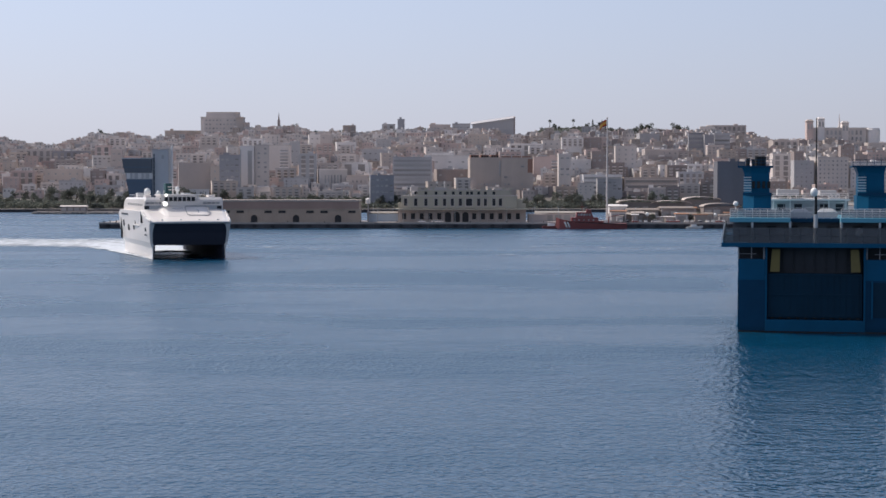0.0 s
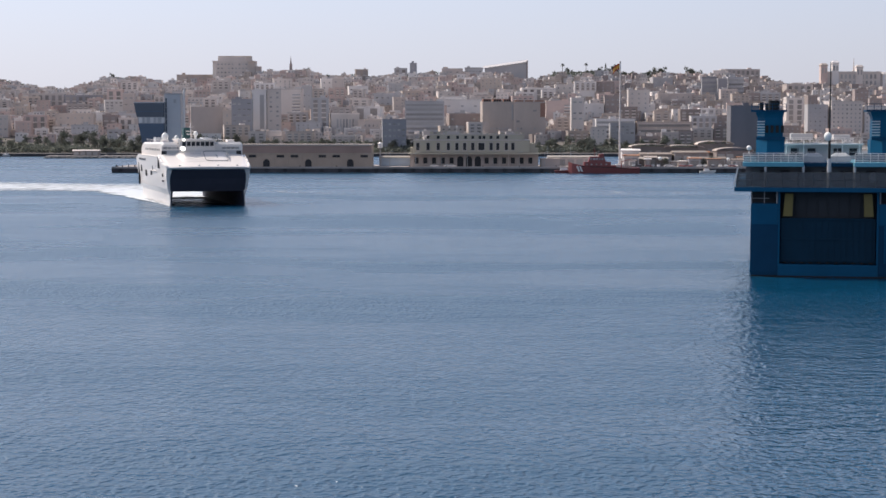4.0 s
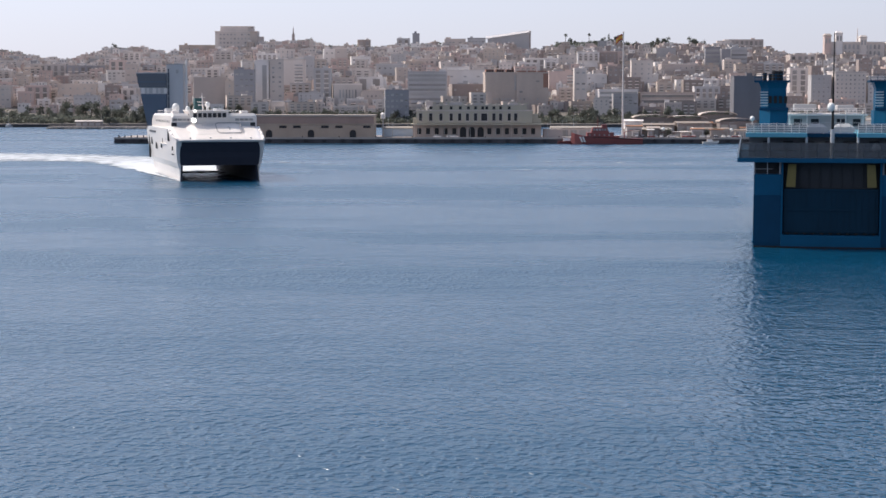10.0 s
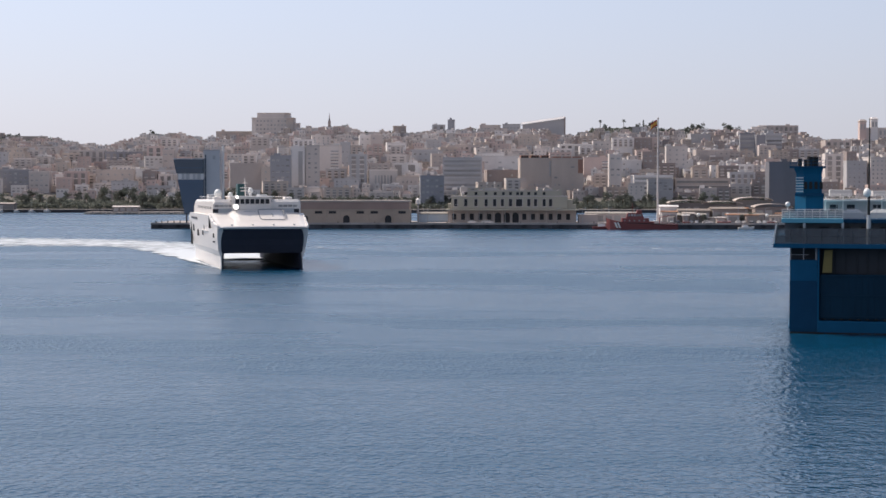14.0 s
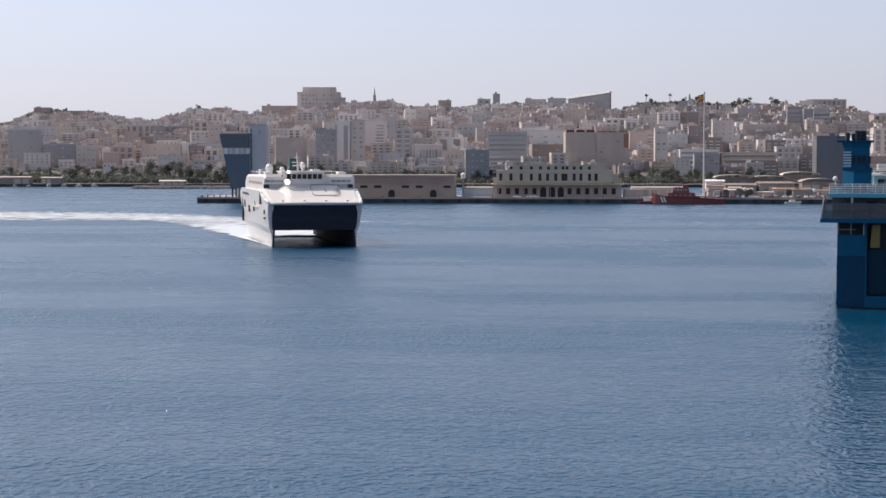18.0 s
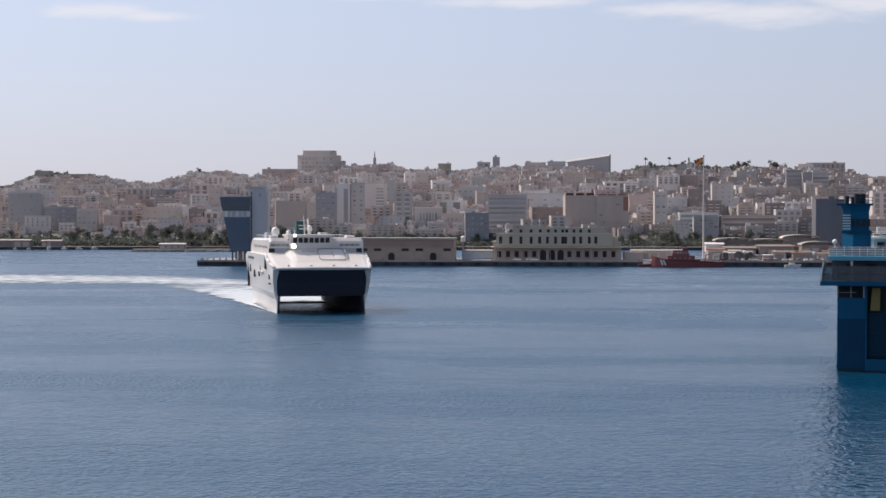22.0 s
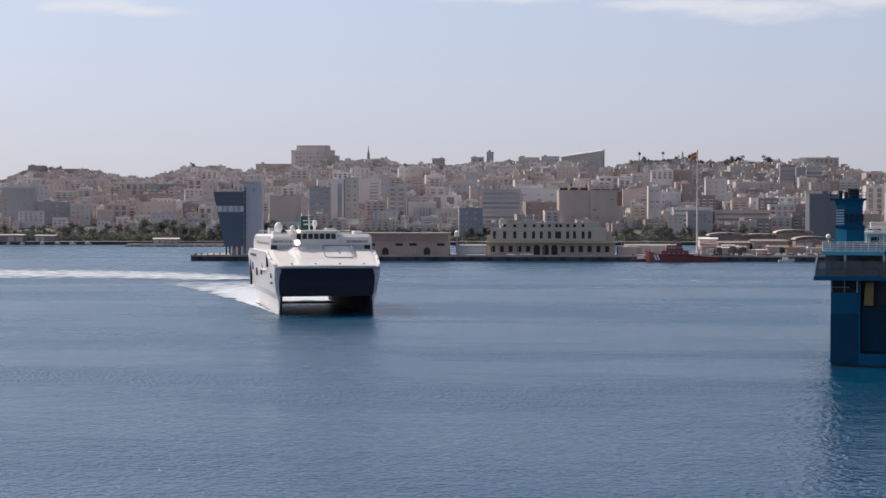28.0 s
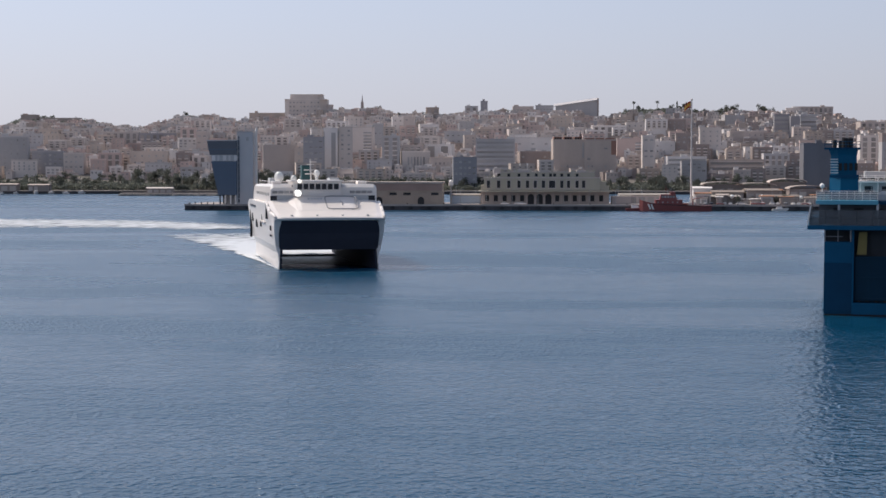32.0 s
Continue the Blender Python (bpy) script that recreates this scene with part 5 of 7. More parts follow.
def make_rescue_ship():
    """Orange-red salvage tug lying alongside the quay."""
    s = new("salvage_tug")
    s.matrix_basis = pose(78, 896.5, 0)
    tagged(s, "orange-red salvage tug moored alongside the quay", "tug")
    bm = bmesh.new()
    rings = []
    for x, hw, top, bot in ((-16.8, 0.3, 6.2, 0.8), (-15.0, 2.4, 5.6, -0.5), (-11.5, 4.2, 4.7, -1.5), (-5, 4.9, 3.5, -1.5), (4, 4.9, 3.0, -1.5), (18, 4.7, 2.9, -1.5), (21.5, 4.0, 3.0, -0.5)):
        rings.append([(x, -hw * 0.8, bot), (x, -hw, top), (x, hw, top), (x, hw * 0.8, bot)])
    loft(bm, rings)
    h = part("hull", bm, "orange", s)
    for a in (-11.6, -10.1):
        bm = bmesh.new()
        loft(bm, [[(a, -4.75, 1.0), (a + 0.9, -4.8, 1.0), (a + 0.9, -3.9, 1.0), (a, -3.9, 1.0)], [(a - 1.2, -4.85, 3.9), (a - 0.3, -4.95, 3.9), (a - 0.3, -3.9, 3.9), (a - 1.2, -3.9, 3.9)]])
        part("white_stripe", bm, "ship_white", h)
    bm = bmesh.new()
    rod(bm, (-11.5, -4.3, 4.0), (20, -5.0, 2.6), 0.22, n=6)
    part("rubbing_strake", bm, "rubber", h)
    bm = bmesh.new()
    box(bm, -11, 3.5, -3.6, 3.6, 3.4, 6.2)
    bevelled(bm, 0.2)
    house = part("deck_house", bm, "orange", s, at=pose(2.5, 0, 0))
    bm = bmesh.new()
    loft(bm, [[(-9, -3.0, 6.2), (0.5, -3.0, 6.2), (0.5, 3, 6.2), (-9, 3, 6.2)], [(-8.2, -2.7, 9.0), (-0.5, -2.7, 9.0), (-0.5, 2.7, 9.0), (-8.2, 2.7, 9.0)]])
    br = part("wheelhouse", bm, "orange", s, at=pose(2.8, 0, 0))
    for k in range(5):
        bm = bmesh.new()
        box(bm, -8.0 + 1.5 * k, -6.9 + 1.5 * k, -3.0, -2.6, 7.2, 8.3)
        part("window", bm, "pane", br)
    for k in range(5):
        bm = bmesh.new()
        box(bm, -10 + 2.6 * k, -9.2 + 2.6 * k, -3.68, -3.5, 4.5, 5.2)
        part("porthole", bm, "pane", house)
    bm = bmesh.new()
    box(bm, -3.2, -0.6, -2, 2, 9.0, 10.6)
    bevelled(bm, 0.2)
    part("funnel", bm, "orange", s, at=pose(2.8, 0, 0))
    bm = bmesh.new()
    rod(bm, (-5.2, 0, 9), (-5.2, 0, 14.5), 0.16, 0.08)
    rod(bm, (-6.4, 0, 12), (-4.0, 0, 12), 0.08)
    part("mast", bm, "orange", s, at=pose(2.6, 0, 0))
    bm = bmesh.new()
    box(bm, 6, 9, -1.6, 1.6, 2.9, 4.4)
    bevelled(bm, 0.2)
    part("towing_winch", bm, "orange", s)
    bm = bmesh.new()
    rod(bm, (12, 1.5, 3), (12, 1.5, 6.5), 0.3)
    rod(bm, (12, 1.5, 6.3), (18, 1.5, 7.8), 0.2, 0.12)
    part("deck_crane", bm, "orange", s)
    for k in range(8):
        bm = bmesh.new()
        rod(bm, (5 + 2 * k, -4.75, 2.9), (5 + 2 * k, -4.75, 4.0), 0.06, n=5)
        part("rail_post", bm, "orange", s)
    bm = bmesh.new()
    rod(bm, (5, -4.75, 4.0), (19, -4.75, 4.0), 0.06, n=5)
    part("rail", bm, "orange", s)


def make_flagpole():
    f = new("flagpole")
    f.matrix_basis = pose(91.0, 918, 3.1)
    tagged(f, "very tall pale flagpole flying a red and yellow flag", "flagpole")
    bm = bmesh.new()
    rod(bm, (0, 0, 0), (0, 0, 57.3), 0.6, 0.28, 12)
    part("pole", bm, "cream", f)
    bm = bmesh.new()
    ball(bm, (0, 0, 57.6), 0.5)
    part("finial", bm, "tan", f)
    bm = bmesh.new()
    box(bm, -2.2, 2.2, -2.2, 2.2, 0, 1.2)
    part("plinth", bm, "grey", f)

    def cloth(z0, z1, mat):
        bm = bmesh.new()
        rows = []
        for i in range(13):
            s = i / 12
            x = -0.4 - 3.6 * s
            y = 0.7 * math.sin(7 * s + 0.4) * s
            drop = -2.6 * s * s
            rows.append([(x, y, z0 + drop), (x, y + 0.05, z0 + drop), (x, y + 0.05, z1 + drop), (x, y, z1 + drop)])
        loft(bm, rows)
        part("flag_stripe", bm, mat, f)

    cloth(56.0, 56.8, "flag_red")
    cloth(54.3, 56.0, "flag_yellow")
    cloth(53.5, 54.3, "flag_red")


def shed(x, y, w, d, z0, h, mat, roofmat, label, category="shed", ridge=1.2, openings=0, arches=0):
    bm = bmesh.new()
    box(bm, -w / 2, w / 2, 0, d, 0, h)
    s = part("quayside_shed", bm, mat)
    s.matrix_basis = pose(x, y, z0)
    tagged(s, label, category, "quayside sheds")
    bm = bmesh.new()
    if arches:
        bay = w / arches
        for i in range(arches):
            c0, rise = -w / 2 + bay * (i + 0.5), ridge * (1.0 + 0.25 * math.sin(2.3 * i + w))
            pts = [(c0 - bay * 0.53 * math.cos(math.pi * q / 8), h + rise * math.sin(math.pi * q / 8)) for q in range(9)]
            ring = [(px, pz) for px, pz in pts] + [(px, pz - 0.35) for px, pz in reversed(pts)]
            loft(bm, [[(px, yy, pz) for px, pz in ring] for yy in (-1.6, d + 0.6)])
    else:
        loft(bm, [[(-w / 2 - 0.6, -0.6, h), (-w / 2 - 0.6, d + 0.6, h), (-w / 2 - 0.6, d + 0.6, h + 0.25), (-w / 2 - 0.6, d / 2, h + ridge), (-w / 2 - 0.6, -0.6, h + 0.25)], [(w / 2 + 0.6, -0.6, h), (w / 2 + 0.6, d + 0.6, h), (w / 2 + 0.6, d + 0.6, h + 0.25), (w / 2 + 0.6, d / 2, h + ridge), (w / 2 + 0.6, -0.6, h + 0.25)]])
    part("roof", bm, roofmat, s)
    for k in range(openings):
        # bays are flat darker sheets: their inner shade is painted on the wall
        bm = bmesh.new()
        c = -w / 2 + (k + 0.5) * w / openings
        box(bm, c - w / openings * 0.36, c + w / openings * 0.36, -0.08, 0.15, 0.3, h * 0.78)
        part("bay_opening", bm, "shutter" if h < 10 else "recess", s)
        if h > 10:
            bm = bmesh.new()
            box(bm, c - w / openings * 0.42, c + w / openings * 0.42, -1.1, 0.1, h * 0.50, h * 0.56)
            part("gallery_slab", bm, roofmat, s)
    return s


def make_car(x, y, z, colour, turn=0):
    c = new("parked_car")
    c.matrix_basis = pose(x, y, z, 0, 0, turn)
    tagged(c, "small %s parked on the quay" % {"ship_white": "white car", "ship_grey": "grey car", "navy": "dark car", "orange": "red car"}[colour], "car", "parked cars")
    bm = bmesh.new()
    loft(bm, [[(-2.1, -0.85, 0.3), (2.1, -0.85, 0.3), (2.1, 0.85, 0.3), (-2.1, 0.85, 0.3)], [(-2.15, -0.9, 0.75), (2.15, -0.9, 0.7), (2.15, 0.9, 0.7), (-2.15, 0.9, 0.75)], [(-1.9, -0.8, 0.95), (1.2, -0.8, 0.92), (1.2, 0.8, 0.92), (-1.9, 0.8, 0.95)]])
    part("body", bm, colour, c)
    bm = bmesh.new()
    loft(bm, [[(-1.8, -0.78, 0.94), (1.1, -0.78, 0.94), (1.1, 0.78, 0.94), (-1.8, 0.78, 0.94)], [(-1.4, -0.66, 1.45), (0.4, -0.66, 1.45), (0.4, 0.66, 1.45), (-1.4, 0.66, 1.45)]])
    part("cabin", bm, "pane", c)
    bm = bmesh.new()
    box(bm, -1.4, 0.4, -0.67, 0.67, 1.45, 1.52)
    part("car_roof", bm, colour, c)
    for a in (-1.3, 1.3):
        for b in (-0.85, 0.75):
            bm = bmesh.new()
            rod(bm, (a, b, 0.33), (a, b + 0.12, 0.33), 0.33, n=10)
            part("wheel", bm, "rubber", c)


def make_boat(x, y, length, turn, mat="ship_white", z=0.0, label="small white moored motor boat with a low cabin"):
    b = new("motor_boat")
    b.matrix_basis = pose(x, y, z, 0, 0, turn)
    tagged(b, label, "boat", "moored boats")
    k = length / 8
    bm = bmesh.new()
    rings = []
    for yy, hw, top, bot in ((-4, 0.1, 1.5, 0.7), (-2.6, 0.8, 1.3, -0.2), (0, 1.25, 1.1, -0.3), (3.8, 1.2, 1.0, -0.3)):
        rings.append([(-hw * k * 0.6, yy * k, bot), (-hw * k, yy * k, top * k), (hw * k, yy * k, top * k), (hw * k * 0.6, yy * k, bot)])
    loft(bm, rings)
    part("hull", bm, mat, b)
    bm = bmesh.new()
    loft(bm, [[(-0.9 * k, -1.2 * k, 1.0 * k), (0.9 * k, -1.2 * k, 1.0 * k), (0.9 * k, 1.8 * k, 1.0 * k), (-0.9 * k, 1.8 * k, 1.0 * k)], [(-0.7 * k, -0.6 * k, 2.1 * k), (0.7 * k, -0.6 * k, 2.1 * k), (0.75 * k, 1.7 * k, 2.1 * k), (-0.75 * k, 1.7 * k, 2.1 * k)]])
    part("cabin", bm, "ship_white", b)
    bm = bmesh.new()
    box(bm, -0.72 * k, 0.72 * k, -0.95 * k, -0.8 * k, 1.4 * k, 1.9 * k)
    part("windscreen", bm, "pane", b)
    if length > 9:
        bm = bmesh.new()
        rod(bm, (0, 0.4 * k, 2.0 * k), (0, 0.4 * k, 2.0 * k + length * 0.9), 0.09, 0.05, 6)
        part("mast", bm, "ship_grey", b)


def make_breakwater():
    bm = bmesh.new()
    box(bm, -330, -247, 1332, 1346, -3, 2.2)
    b = part("breakwater", bm, "quay")
    tagged(b, "low grey stone breakwater before the far shore", "breakwater", kind="structure")
    bm = bmesh.new()
    ball(bm, (0, 0, 0), 1.5, 6, 4, 0.75)
    for v in bm.verts:
        v.co += Vector((noise.noise(v.co * 1.3), noise.noise(v.co * 1.3 + Vector((5, 1, 2))), noise.noise(v.co * 1.7))) * 0.5
    me = mesh_of("armour_stone", bm, "rock")
    r = random.Random(3)
    for k in range(120):
        piece("armour_stone", me, b, pose(-330 + 0.7 * k + r.uniform(-0.5, 0.5), 1331.2 - r.uniform(0, 2.0), r.uniform(-0.3, 1.0), 0, 0, r.uniform(0, 360)))
    # far quay along the western shore
    bm = bmesh.new()
    box(bm, -700, 900, SHORE - 12, SHORE + 14, -3, 2.4)
    q = part("shore_quay", bm, "quaywall")
    tagged(q, "dark stone quay along the far shore", "quay", kind="structure")
    bm = bmesh.new()
    box(bm, -700, 900, SHORE - 12.4, SHORE - 9, 2.4, 2.75)
    part("coping", bm, "quay", q)


make_quay()
make_control_tower()
make_warehouse()
M["yellowish"] = surface("pale_yellow_plaster", (0.47, 0.42, 0.335), 0.85, 0, 0.05, 0.3, 0.1, streak=0.1)
make_terminal()
make_rescue_ship()
make_flagpole()
make_breakwater()
# sheds and roofs east of the flagpole
for sx, sy, sw, sd, sh, m1, m2, op, lb in (
        (100, 944, 10, 10, 8.4, "white", "white", 2, "white kiosk with a bright flat roof"),
        (113, 931, 17, 14, 6.4, "dullwall", "dullroof", 4, "open market hall with a tiled roof"),
        (132, 930, 18, 16, 7.4, "brown", "dullroof", 4, "brown open market hall with a low roof"),
        (112, 950, 22, 11, 10.8, "dullwall", "tan", 5, "tan two-level market hall with an arched roof"),
        (131, 951, 22, 11, 10.2, "dullwall", "ochre", 5, "tan market hall with an ochre arched roof"),
        (149, 950, 20, 11, 12.2, "dullwall", "ochre", 4, "tall tan market hall with an ochre arched roof"),
        (157, 932, 20, 14, 8.6, "brown", "tan", 4, "brown hall with a curved tan roof"),
        (110, 922, 16, 6, 4.0, "dullwall", "roof", 4, "low dull brown customs shed"),
        (140, 921, 20, 6, 4.2, "grey", "dullroof", 5, "low grey quayside shed"),
        (171, 924, 16, 8, 5.0, "dullwall", "tile", 3, "low brown shed with a tiled roof"),
        (-34, 932, 17, 8, 4.6, "paleblue", "roof", 0, "low pale blue boat shed behind the quay"),
        (68, 940, 30, 10, 4.6, "beige", "roof", 6, "low beige shed behind the station"),
        (190, 940, 20, 12, 8.0, "cream", "roof", 4, "two-storey cream quayside office building"),
        (225, 940, 40, 14, 9.0, "white", "roof", 8, "long white quayside office")):
    shed(sx, sy, sw, sd, 3.1, sh, m1, m2, lb, openings=op, arches=1 if "arched" in lb or "curved" in lb else 0, ridge=1.5 if "arched" in lb or "curved" in lb else 1.2)
for sx, sy, r0 in ((97.5, 940, 1.1), (113.5, 919, 1.1), (130, 919.5, 1.1), (151, 917, 1.0)):
    bm = bmesh.new()
    rod(bm, (0, 0, 0), (0, 0, r0 * 3.2), 0.16, 0.12, 8)
    g = new("globe_lamp")
    g.matrix_basis = pose(sx, sy, 3.1)
    tagged(g, "round white globe lamp on a post", "lamp", "globe lamps")
    part("post", bm, "steel", g)
    bm = bmesh.new()
    ball(bm, (0, 0, r0 * 3.2 + r0 * 0.8), r0)
    part("globe", bm, "lamp_white", g, smooth=True)
hl = new("harbour_light")
hl.matrix_basis = pose(-42, 926, 3.1)
tagged(hl, "small white harbour light on a slim post", "lighthouse")
bm = bmesh.new()
rod(bm, (0, 0, 0), (0, 0, 10.2), 0.5, 0.4, 10)
part("post", bm, "grey", hl)
bm = bmesh.new()
rod(bm, (0, 0, 10.2), (0, 0, 12.6), 1.4, 1.3, 10)
part("lantern_house", bm, "ship_white", hl)
bm = bmesh.new()
rod(bm, (0, 0, 12.6), (0, 0, 13.6), 1.5, 0.2, 10)
part("cap", bm, "ship_white", hl)
r = random.Random(12)
for k in range(26):
    make_car(r.choice((-1, 1)) * 0.5 + 98 + k * 3.6 + r.uniform(-0.6, 0.6), 909 + r.choice((0, 5)), 3.1, r.choice(("ship_white", "ship_grey", "navy", "ship_white", "orange")), r.choice((0, 90, 85)))
for cx in (-11.5, -4.2, -2.0):
    make_car(cx, 908, 3.1, "ship_white", 0)
for bx, by, bl, bt in ((137, 900, 9, 90), (-24, 985, 9, 0), (-30, 990, 11, 0), (-38, 985, 8, 10), (-18, 992, 12, 0), (55, 990, 12, 0), (62, 986, 10, 5), (69, 992, 12, 0), (76, 986, 9, 0), (-42, 1000, 12, 0)):
    make_boat(bx, by, bl, bt)
make_boat(59.5, 899.0, 11.5, 90, "orange", label="dull red workboat moored ahead of the tug")
# kiosks, awnings and stores crowded round the market
r = random.Random(40)
for k in range(20):
    shed(r.uniform(97, 196), r.choice((914, 916, 919, 926, 946, 956)) + r.uniform(-1, 1), r.uniform(3, 9), r.uniform(3, 5), 3.1, r.uniform(2.6, 5.2) + (3 if k % 4 == 0 else 0), r.choice(("dullwall", "grey", "tan", "brown", "cream")), r.choice(("dullroof", "white", "tile", "tan", "roof")), r.choice(("small market kiosk with a low pitched roof", "low store shed beside the market hall")), category="kiosk", ridge=r.uniform(0.4, 1.2), openings=r.choice((1, 2, 3)))
r = random.Random(58)
for k in range(26):
    shed(r.uniform(97, 178), r.choice((916, 922, 938, 944)) + r.uniform(-2, 2), r.uniform(2.2, 5.0), r.uniform(2.2, 3.5), 3.1, r.uniform(2.2, 3.4), r.choice(("dullwall", "brown", "recess", "white", "tan")), r.choice(("dullroof", "white", "tan", "brick_red")), r.choice(("small market stall under an awning", "little store hut beside the quay road")), category="stall", ridge=r.uniform(0.3, 0.8), openings=1)
for k in range(16):
    lp = new("street_lamp")
    lp.matrix_basis = pose(-36 + 14.2 * k, 907.5 if k % 2 else 911.5, 3.1)
    tagged(lp, "slim grey street lamp on the quay", "lamp", "quay lamps")
    bm = bmesh.new()
    rod(bm, (0, 0, 0), (0, 0, 8.2), 0.14, 0.09, 6)
    part("post", bm, "steel", lp)
    bm = bmesh.new()
    rod(bm, (0, 0, 8.1), (1.3, -0.6, 8.5), 0.06, n=5)
    part("arm", bm, "steel", lp)
    bm = bmesh.new()
    box(bm, 1.0, 1.9, -0.95, -0.55, 8.42, 8.6)
    part("lamp_head", bm, "ship_grey", lp)
# the marina on the western shore
for sx, sw, sh in ((-458, 30, 5.5), (-424, 18, 5.0)):
    shed(sx, SHORE - 4, sw, 9, 2.4, sh, "dullwall", "tan", "low pale-roofed marina building on the far shore", openings=4)
shed(-299, 1338, 21, 6, 2.2, 3.6, "dullwall", "cream", "low pavilion with a white roof on the breakwater", openings=4)
r = random.Random(4)
for k in range(8):
    make_boat(-480 + 14 * k + r.uniform(-2, 2), SHORE - 18 - r.uniform(0, 6), r.choice((8, 10, 12)), r.uniform(-15, 15))


# ---- trees ----
def make_tree(seed, h, spread, cypress=False):
    """A tapered trunk with limbs and a crown of many small leaf clumps."""
    r = random.Random(seed)
    t = new("tree")
    tagged(t, "dark green broad-leaved tree with an uneven crown" if not cypress else "slim dark cypress tree", "tree", "shore trees")
    bm = bmesh.new()
    top = Vector((r.uniform(-0.4, 0.4), r.uniform(-0.4, 0.4), h * 0.55))
    rod(bm, (0, 0, -1), top, 0.05 * h * 0.6, 0.02 * h, 7)
    limbs = []
    for k in range(6):
        a = r.uniform(0, 6.28)
        e = Vector((math.cos(a) * spread * r.uniform(0.35, 0.7), math.sin(a) * spread * r.uniform(0.35, 0.7), h * r.uniform(0.36, 0.82)))
        rod(bm, top * r.uniform(0.55, 0.95), e, 0.012 * h, 0.004 * h, 5)
        limbs.append(e)
    part("trunk", bm, "bark", t)
    bm = bmesh.new()
    for k in range(330 if not cypress else 160):
        if cypress:
            z = r.uniform(0.1, 1.0)
            rad = spread * (1 - z) ** 0.6 * r.uniform(0.5, 1)
            a = r.uniform(0, 6.28)
            c = Vector((math.cos(a) * rad, math.sin(a) * rad, h * z))
        else:
            e = r.choice(limbs)
            d = Vector((r.gauss(0, 1), r.gauss(0, 1), r.gauss(0, 0.75)))
            c = e + d.normalized() * abs(r.gauss(0.55, 0.25)) * spread * 0.55
        s = h * r.uniform(0.025, 0.055)
        q = Euler((r.uniform(0, 6), r.uniform(0, 6), r.uniform(0, 6))).to_matrix()
        vs = [bm.verts.new(c + q @ (Vector(p) * s)) for p in ((1, 0, 0.2), (0.2, 0.9, 0), (-1, 0.1, 0.3), (0, -0.8, 0), (0.1, 0, 0.9))]
        for f in ((0, 1, 4), (1, 2, 4), (2, 3, 4), (3, 0, 4)):
            bm.faces.new([vs[i] for i in f])
    part("crown", bm, "leaf", t)
    return t


def make_palm(seed, h):
    r = random.Random(seed)
    t = new("palm_tree")
    tagged(t, "tall fan palm standing on the hill crest", "palm", "crest palms")
    bm = bmesh.new()
    rod(bm, (0, 0, -1), (0.2, 0, h * 0.5), 0.45, 0.36, 8)
    rod(bm, (0.2, 0, h * 0.5), (0.3, 0, h), 0.36, 0.3, 8)
    part("trunk", bm, "bark", t)
    bm = bmesh.new()
    for k in range(30):
        a, up = r.uniform(0, 6.28), r.uniform(-0.5, 1.1)
        d = Vector((math.cos(a), math.sin(a), 0))
        side = Vector((-d.y, d.x, 0))
        pts = []
        for i in range(5):
            s = i / 4
            c = Vector((0.3, 0, h)) + d * 3.0 * s * math.cos(up * 0.8) + Vector((0, 0, 3.0 * s * math.sin(up) - 1.5 * s * s))
            wdt = 0.55 * math.sin(math.pi * (0.15 + 0.8 * s))
            pts.append((c + side * wdt, c + Vector((0, 0, 0.12)), c - side * wdt))
        for p, q in zip(pts, pts[1:]):
            v = [bm.verts.new(x) for x in (*p, *q)]
            bm.faces.new((v[0], v[1], v[4], v[3]))
            bm.faces.new((v[1], v[2], v[5], v[4]))
    part("crown", bm, "palmleaf", t)
    return t


def place(proto, x, y, s, turn, z=None):
    ob = copy_thing(proto, pose(x, y, ground(x, y) - 0.2 if z is None else z, 0, 0, turn))
    ob.scale = (s, s, s)
    return ob


TREES = [make_tree(1, 10, 5.0), make_tree(2, 11, 5.6), make_tree(3, 9, 4.6), make_tree(4, 12, 5.2)]
CYPRESS = make_tree(9, 12, 2.3, True)
PALM = make_palm(5, 13)
for i, ob in enumerate(TREES):
    ob.matrix_basis = pose(-300 + 40 * i, SHORE + 40, ground(-300 + 40 * i, SHORE + 40))
CYPRESS.matrix_basis = pose(189.5, 2098, ground(189.5, 2098))
PALM.matrix_basis = pose(135, 2098, ground(135, 2098) - 0.5)
r = random.Random(21)
# belt of trees along the far shore, denser to the west
for k in range(92):
    u = -0.33 + 0.37 * (k + r.uniform(0, 1)) / 92
    y = r.uniform(SHORE + 16, SHORE + (78 if u < -0.12 else 52))
    place(r.choice(TREES), u * y, y, r.uniform(0.7, 1.15) * (1.35 if -0.24 < u < -0.13 else 1.0), r.uniform(0, 360))
for k in range(32):
    u = 0.02 + 0.2 * (k + r.uniform(0, 1)) / 32
    y = r.uniform(SHORE + 16, SHORE + 46)
    place(r.choice(TREES), u * y, y, r.uniform(0.8, 1.2), r.uniform(0, 360))
# small trees among the quayside sheds
for k in range(16):
    place(r.choice(TREES), 98 + 5.6 * k + r.uniform(-2, 2), r.choice((918, 927, 941)) + r.uniform(-1, 1), r.uniform(0.35, 0.6), r.uniform(0, 360), 3.1)


